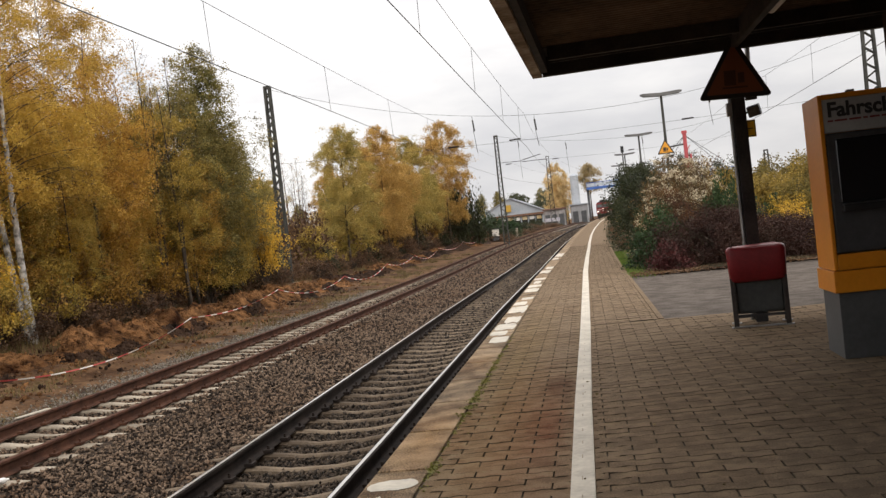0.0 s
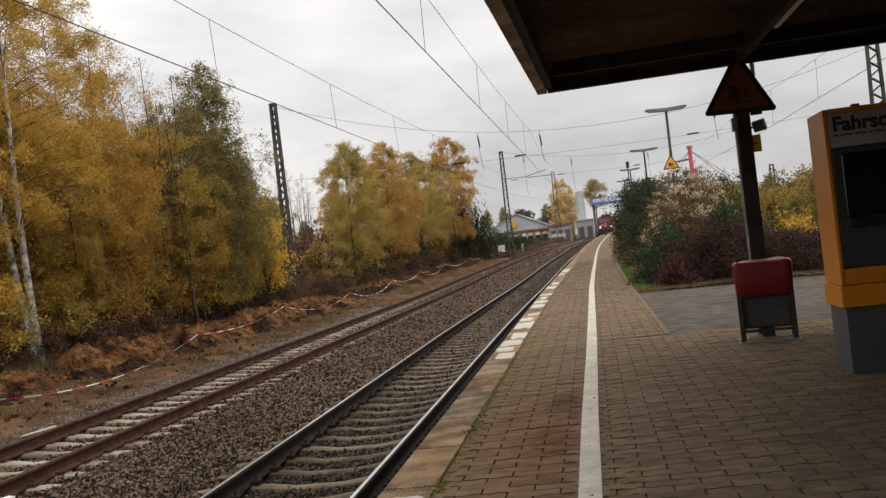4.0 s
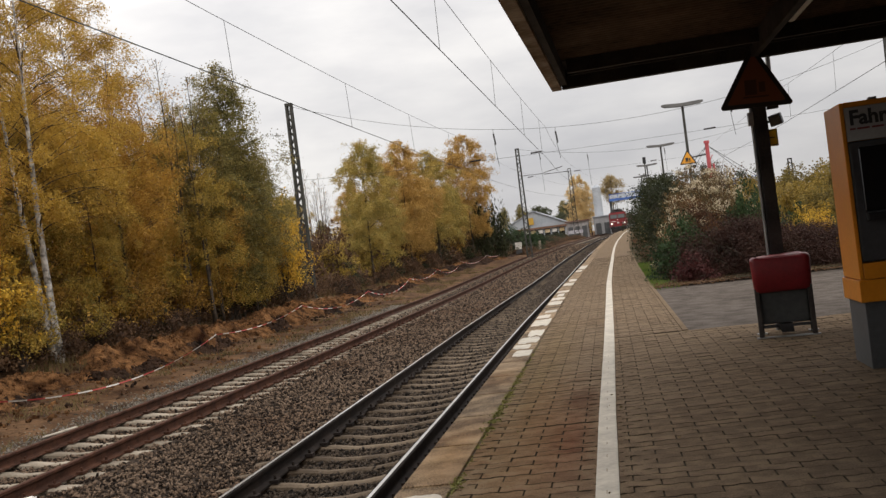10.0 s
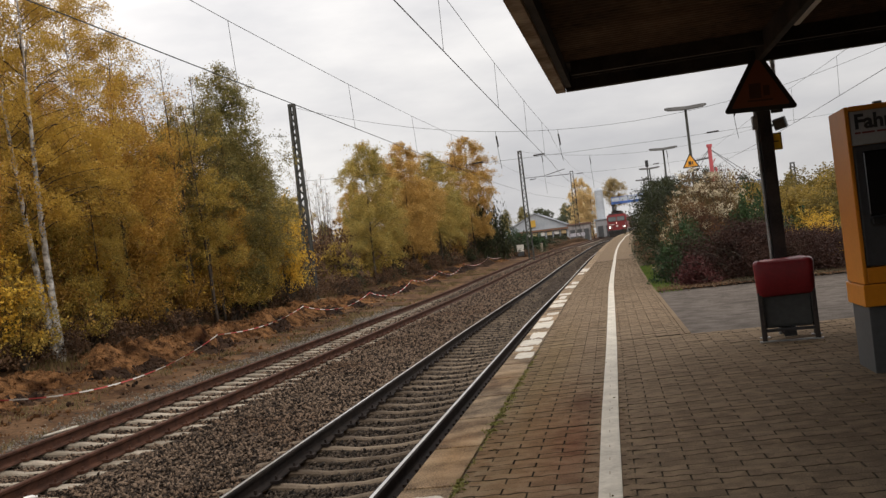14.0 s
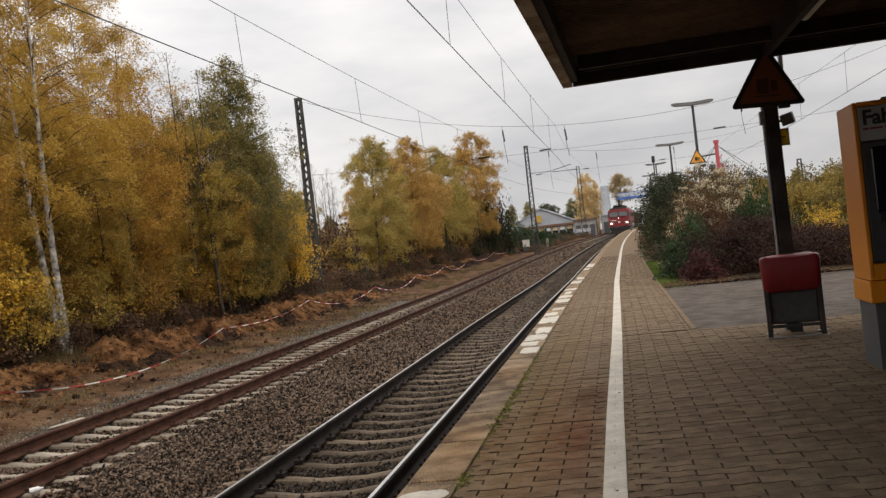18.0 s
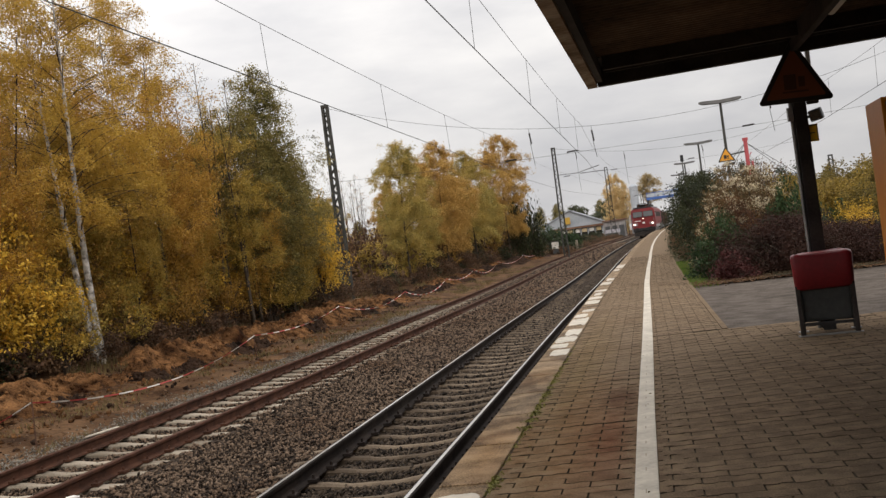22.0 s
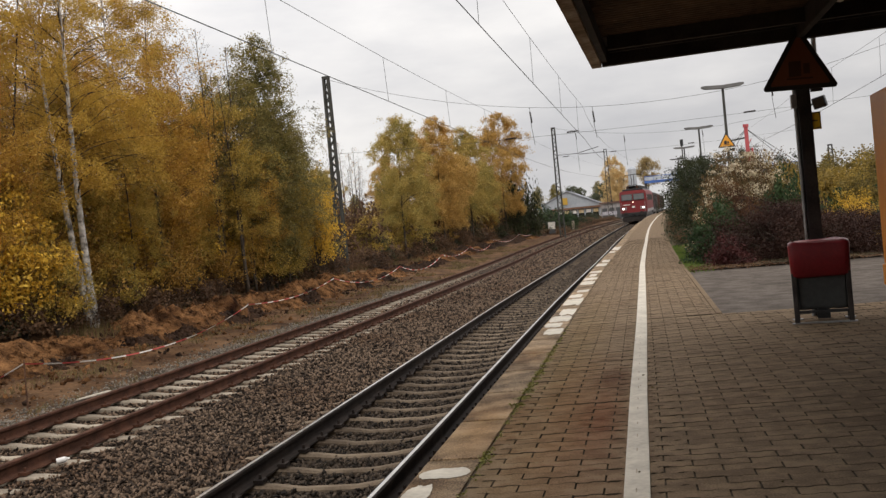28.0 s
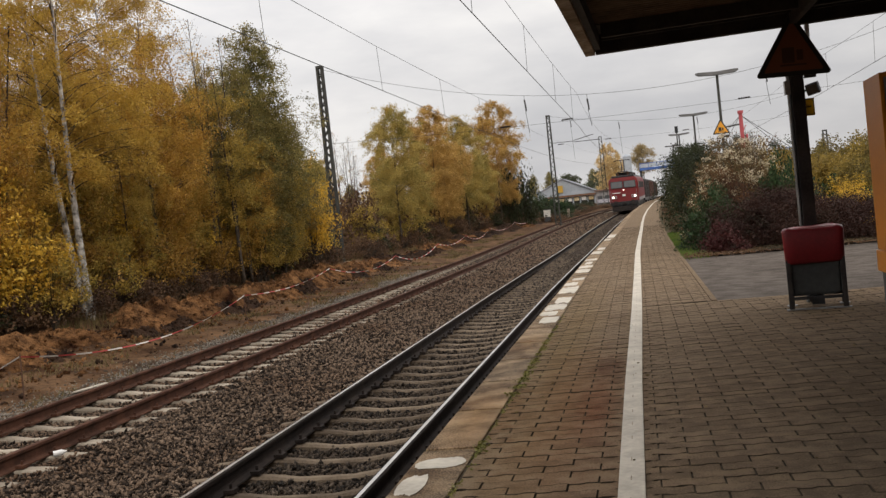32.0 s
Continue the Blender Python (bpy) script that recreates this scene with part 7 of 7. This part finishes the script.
    for y0 in (2.2, ln - 6.6):
        b = part("bogie", box(-1.2, 1.2, y0 - 0.6, y0 + 5.0, 0.45, 0.95, 0.05), M_BLACK, r)
        for k in range(3):
            wheelset(b, y0 + 2.2 * k)
    for k, (y0, y1, z) in enumerate(((2.2, 4.2, 4.2), (6.0, 8.5, 4.25), (10, 12.5, 4.2), (14, 16, 4.25))):
        part("roof_box", box(-0.75, 0.75, y0, y1, 3.84, z, 0.05), M_STEELBLACK, r)
    for k in range(6):
        part("roof_insulator", rod(bmesh.new(), (-0.5 + (k % 2), 1.3 + 0.45 * (k // 2), 3.84), (-0.5 + (k % 2), 1.3 + 0.45 * (k // 2), 4.25), 0.06, 0.05, 8), M_RAILSIDE, r)
    # raised pantograph
    p = part("pantograph", box(-0.5, 0.5, 1.5, 2.6, 4.25, 4.31), M_STEELBLACK, r)
    zc = 5.55
    for s in (-1, 1):
        part("lower_arm", rod(bmesh.new(), (s * 0.16, 2.5, 4.3), (s * 0.12, 3.4, 4.9), 0.05), M_STEELBLACK, p)
        part("upper_arm", rod(bmesh.new(), (s * 0.12, 3.4, 4.9), (s * 0.16, 2.2, zc - 0.08), 0.04), M_STEELBLACK, p)
    for y in (2.05, 2.35):
        part("contact_strip", tube(bmesh.new(), [(-0.85, y, zc - 0.14), (-0.6, y, zc - 0.06), (0.6, y, zc - 0.06), (0.85, y, zc - 0.14)], 0.035, 6), M_STEELBLACK, p)
    return r


def train_pose_at(y):
    slope = cx(y + 3) - cx(y - 3) + bend(y + 3) - bend(y - 3)
    rise = cz(y + 3) - cz(y - 3)
    return pose(cx(y) + bend(y) - 0.751, y, cz(y), math.degrees(math.atan(rise / 6)), 0, -math.degrees(math.atan(slope / 6)))


def build_wagon(k):
    r = thing("goods_wagon", train_pose_at(183 + 14.2 * k), "brown goods wagon with ribbed sides in a train", "goods wagon", "wagons of the train")
    m = M_WAGON[(1, 0)[k % 2]]
    part("body", box(-1.42, 1.42, 0.35, 13.3, 1.2, 3.35, 0.08), m, r)
    part("frame", box(-1.3, 1.3, 0.1, 13.6, 0.85, 1.2), M_BLACK, r)
    part("roof", box(-1.3, 1.3, 0.4, 13.25, 3.32, 3.52, 0.08), M_STEELBLACK, r)
    for s in (-1, 1):
        for j in range(9):
            part("rib", box(s * 1.43 - 0.03, s * 1.43 + 0.03, 0.6 + 1.5 * j, 0.72 + 1.5 * j, 1.25, 3.28), m, r)
        part("buffer", rod(bmesh.new(), (s * 0.875, -0.35, 1.06), (s * 0.875, 0.12, 1.06), 0.12, 0.12, 10), M_BLACK, r)
    for y0 in (1.4, 10.2):
        b = part("bogie", box(-1.1, 1.1, y0 - 0.4, y0 + 2.2, 0.45, 0.85), M_BLACK, r)
        for j in range(2):
            wheelset(b, y0 + 1.8 * j)
    return r


M_WAGON = [material("brown_wagon_paint", (0.06, 0.028, 0.022), (0.12, 0.058, 0.042), 0.6, 0.7, 0.05, fine=6), material("dark_wagon_paint", (0.03, 0.028, 0.028), (0.07, 0.06, 0.055), 0.6, 0.7, 0.05, fine=6)]
locomotive = build_loco()
wagons = [build_wagon(k) for k in range(5)]


# ---- paint on the edge slabs ----
def paint_patch(y0, y1, x0, x1, seed, blunt=9.0):
    """A worn patch of paint with a softly frayed outline."""
    n, mid, half = 22, 0.5 * (y0 + y1), 0.5 * (y1 - y0)
    lean = 0.35 * half * noise.noise((seed * 3.3, 1, 0))
    lo, hi = [], []
    for i in range(n + 1):
        f = i / n
        swell = (1 - abs(2 * f - 1) ** blunt) ** 0.5
        x = x0 + (x1 - x0) * f
        wear = [0.3 * noise.noise((seed * 7.1 + f * 3, c, 0)) + 0.16 * noise.noise((f * 17, seed * 3.1, c)) for c in (2, 5)]
        lo.append((x, mid + lean * (2 * f - 1) - half * max(0.04, swell * (0.85 + wear[0]))))
        hi.append((x, mid + lean * (2 * f - 1) + half * max(0.04, swell * (0.85 + wear[1]))))
    bm = bmesh.new()
    bm.faces.new([bm.verts.new((x + cx(y) + bend(y), y, PZ + 0.0035 + cz(y))) for x, y in lo + hi[::-1]])
    part("paint_patch", bm, M_PAINT, platform, "worn white paint on the edge slab")


k = 0
for y0, y1 in ((4.5, 4.74), (4.98, 5.06), (11.0, 11.5), (11.75, 12.1), (12.3, 12.95), (13.1, 13.9), (14.5, 15.6), (15.8, 16.4), (16.9, 17.3), (18.6, 19.6), (19.9, 20.6), (21.0, 21.9), (22.3, 22.9), (25.0, 26.3), (26.9, 28.2), (33, 34.3), (35, 38.5)):
    k += 1
    paint_patch(y0 - 0.06, y1 + 0.1, EDGE + 0.02 + (0.0 if k % 3 else 0.06), SLAB - 0.02 - (0.13 if k == 1 else 0.06 if k % 4 == 0 else 0), k, 3.5 if k < 3 else 24.0)

# ---- weeds in the joint between slabs and paving ----
moss = []
for c, spread_y, n, w in ((7.13, 0.2, 800, 0.024), (7.9, 0.4, 500, 0.018), (5.35, 0.1, 200, 0.016), (9.3, 0.6, 420, 0.018), (8.6, 0.35, 320, 0.018), (6.2, 0.5, 240, 0.01), (4.5, 0.4, 260, 0.014), (10.6, 0.7, 240, 0.014)):
    for i in range(n):
        y = rng_g.normal(c, spread_y)
        if noise.noise((y * 4.5, 0, 3)) > -0.1:
            moss.append((SLAB + 0.014 + rng_g.normal() * w, y, PZ + rng_g.uniform(-0.004, 0.009)))
moss = np.array(moss)
tagged(leaf_cloud("joint_moss", moss, 0.0085 * rng_g.uniform(0.5, 1.5, len(moss)), rng_g, L_MOSS, None, 0.75), "green moss and weeds in the paving joint", "moss", kind="stuff")


# ---- paving stones ----
def paving():
    L, C = 0.276, 0.1125
    gap, gap_y = 0.0062, 0.0042
    f = 0.008

    def outline(length):
        """The stone's outline: wavy long sides, straight short sides."""
        half = length / 2 - gap / 2
        xs = [(-half, -f), (-L / 4 - 0.012, -f), (-L / 4 + 0.012, f), (-0.012, f), (0.012, -f), (L / 4 - 0.012, -f), (L / 4 + 0.012, f), (half, f)]
        xs = [(x, w) for x, w in xs if abs(x) <= half + 1e-6]
        h = C / 2 - gap_y / 2
        return [(x, w - h) for x, w in xs] + [(x, w + h) for x, w in reversed(xs)]

    def stone_geo(length):
        o = outline(length)
        n = len(o)
        top = [(x * 0.986, y * 0.978, 0.0) for x, y in o]
        edge = [(x, y, -0.005) for x, y in o]
        low = [(x, y, -0.035) for x, y in o]
        v = top + edge + low
        fc = [tuple(range(n))]
        for i in range(n):
            j = (i + 1) % n
            fc += [(n + i, n + j, j, i), (2 * n + i, 2 * n + j, n + j, n + i)]
        return v, fc

    v0, f0 = stone_geo(L)
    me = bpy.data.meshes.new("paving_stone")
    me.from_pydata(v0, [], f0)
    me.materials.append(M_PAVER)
    # sandy dirt on chamfers and sides, its dark colour also painting the gaps' shade
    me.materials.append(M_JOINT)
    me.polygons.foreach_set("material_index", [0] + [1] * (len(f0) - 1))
    rng = np.random.default_rng(9)
    verts, faces, kinds, singles = [], [], [], 0

    def field(x0, x1, y0, y1, pick, first=None):
        nonlocal singles
        rows = int((y1 - y0) / C)
        for r in range(rows):
            y = y0 + (r + 0.5) * C
            x = (x0 if first is None else first - L) + (0 if r % 2 else -L / 2)
            while x < x1 - 0.02:
                a, b = max(x, x0), min(x + L, x1)
                if b - a > 0.03:
                    mid, ln = (a + b) / 2, b - a
                    z = PZ + rng.normal() * 0.0012
                    tx, ty = rng.normal(size=2) * 0.0035
                    if pick and singles < 300 and ln > L - 0.01 and 5.0 < y < 8.2 and mid < 3.5:
                        ob = new("paving_stone", me)
                        ob.matrix_world = Matrix.Translation((mid + cx(y), y, z + cz(y))) @ Euler((ty, tx, 0)).to_matrix().to_4x4()
                        ob.parent = platform
                        singles += 1
                    else:
                        vv, ff = (v0, f0) if ln > L - 0.005 else stone_geo(ln)
                        base = len(verts)
                        ox, oz = mid + cx(y) + bend(y), z + cz(y)
                        verts.extend((px + ox, py + y, pz + oz + px * tx + py * ty) for px, py, pz in vv)
                        faces.extend(tuple(i + base for i in q) for q in ff)
                        kinds.extend([0] + [1] * (len(ff) - 1))
                x += L

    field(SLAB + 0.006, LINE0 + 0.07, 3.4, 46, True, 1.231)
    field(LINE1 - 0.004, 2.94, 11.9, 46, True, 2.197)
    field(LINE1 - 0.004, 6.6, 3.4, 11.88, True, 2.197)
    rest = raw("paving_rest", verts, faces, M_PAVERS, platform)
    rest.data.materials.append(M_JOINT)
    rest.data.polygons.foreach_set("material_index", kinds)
    rest["kind"] = "stuff"
    bm = bmesh.new()
    ys = spread(46, 60, 3, 1, 3) + spread(63, 198, 3, 1.03, 8)
    prev = None
    for y in ys:
        a = [bm.verts.new(at_line(u + bend(y), y, PZ - 0.003)) for u in (SLAB, LINE0 + 0.06, LINE1, 3.0)]
        if prev:
            bm.faces.new((prev[0], prev[1], a[1], a[0]))
            bm.faces.new((prev[2], prev[3], a[3], a[2]))
        prev = a
    for x0, x1, y0, y1 in ((6.6, 13.9, -13.5, 11.88), (LINE1, 6.6, -13.5, 3.39), (SLAB, LINE0, -13.5, 3.39)):
        bm.faces.new([bm.verts.new(p) for p in ((x0, y0, PZ - 0.003), (x1, y0, PZ - 0.003), (x1, y1, PZ - 0.003), (x0, y1, PZ - 0.003))])
    part("far_paving", bm, M_PAVERS, platform)


paving()


# ---- motion of the train ----
TRAIN = ((0, 227), (3, 212), (6, 196.5), (10, 177.5), (13, 163), (17, 147), (21, 133.5), (25, 122), (29, 112), (32, 105))


def motions():
    walk(locomotive, [(t, train_pose_at(y)) for t, y in TRAIN])
    for i, w in enumerate(wagons):
        walk(w, [(t, train_pose_at(y + 20.2 + 14.2 * i)) for t, y in TRAIN])


motions()
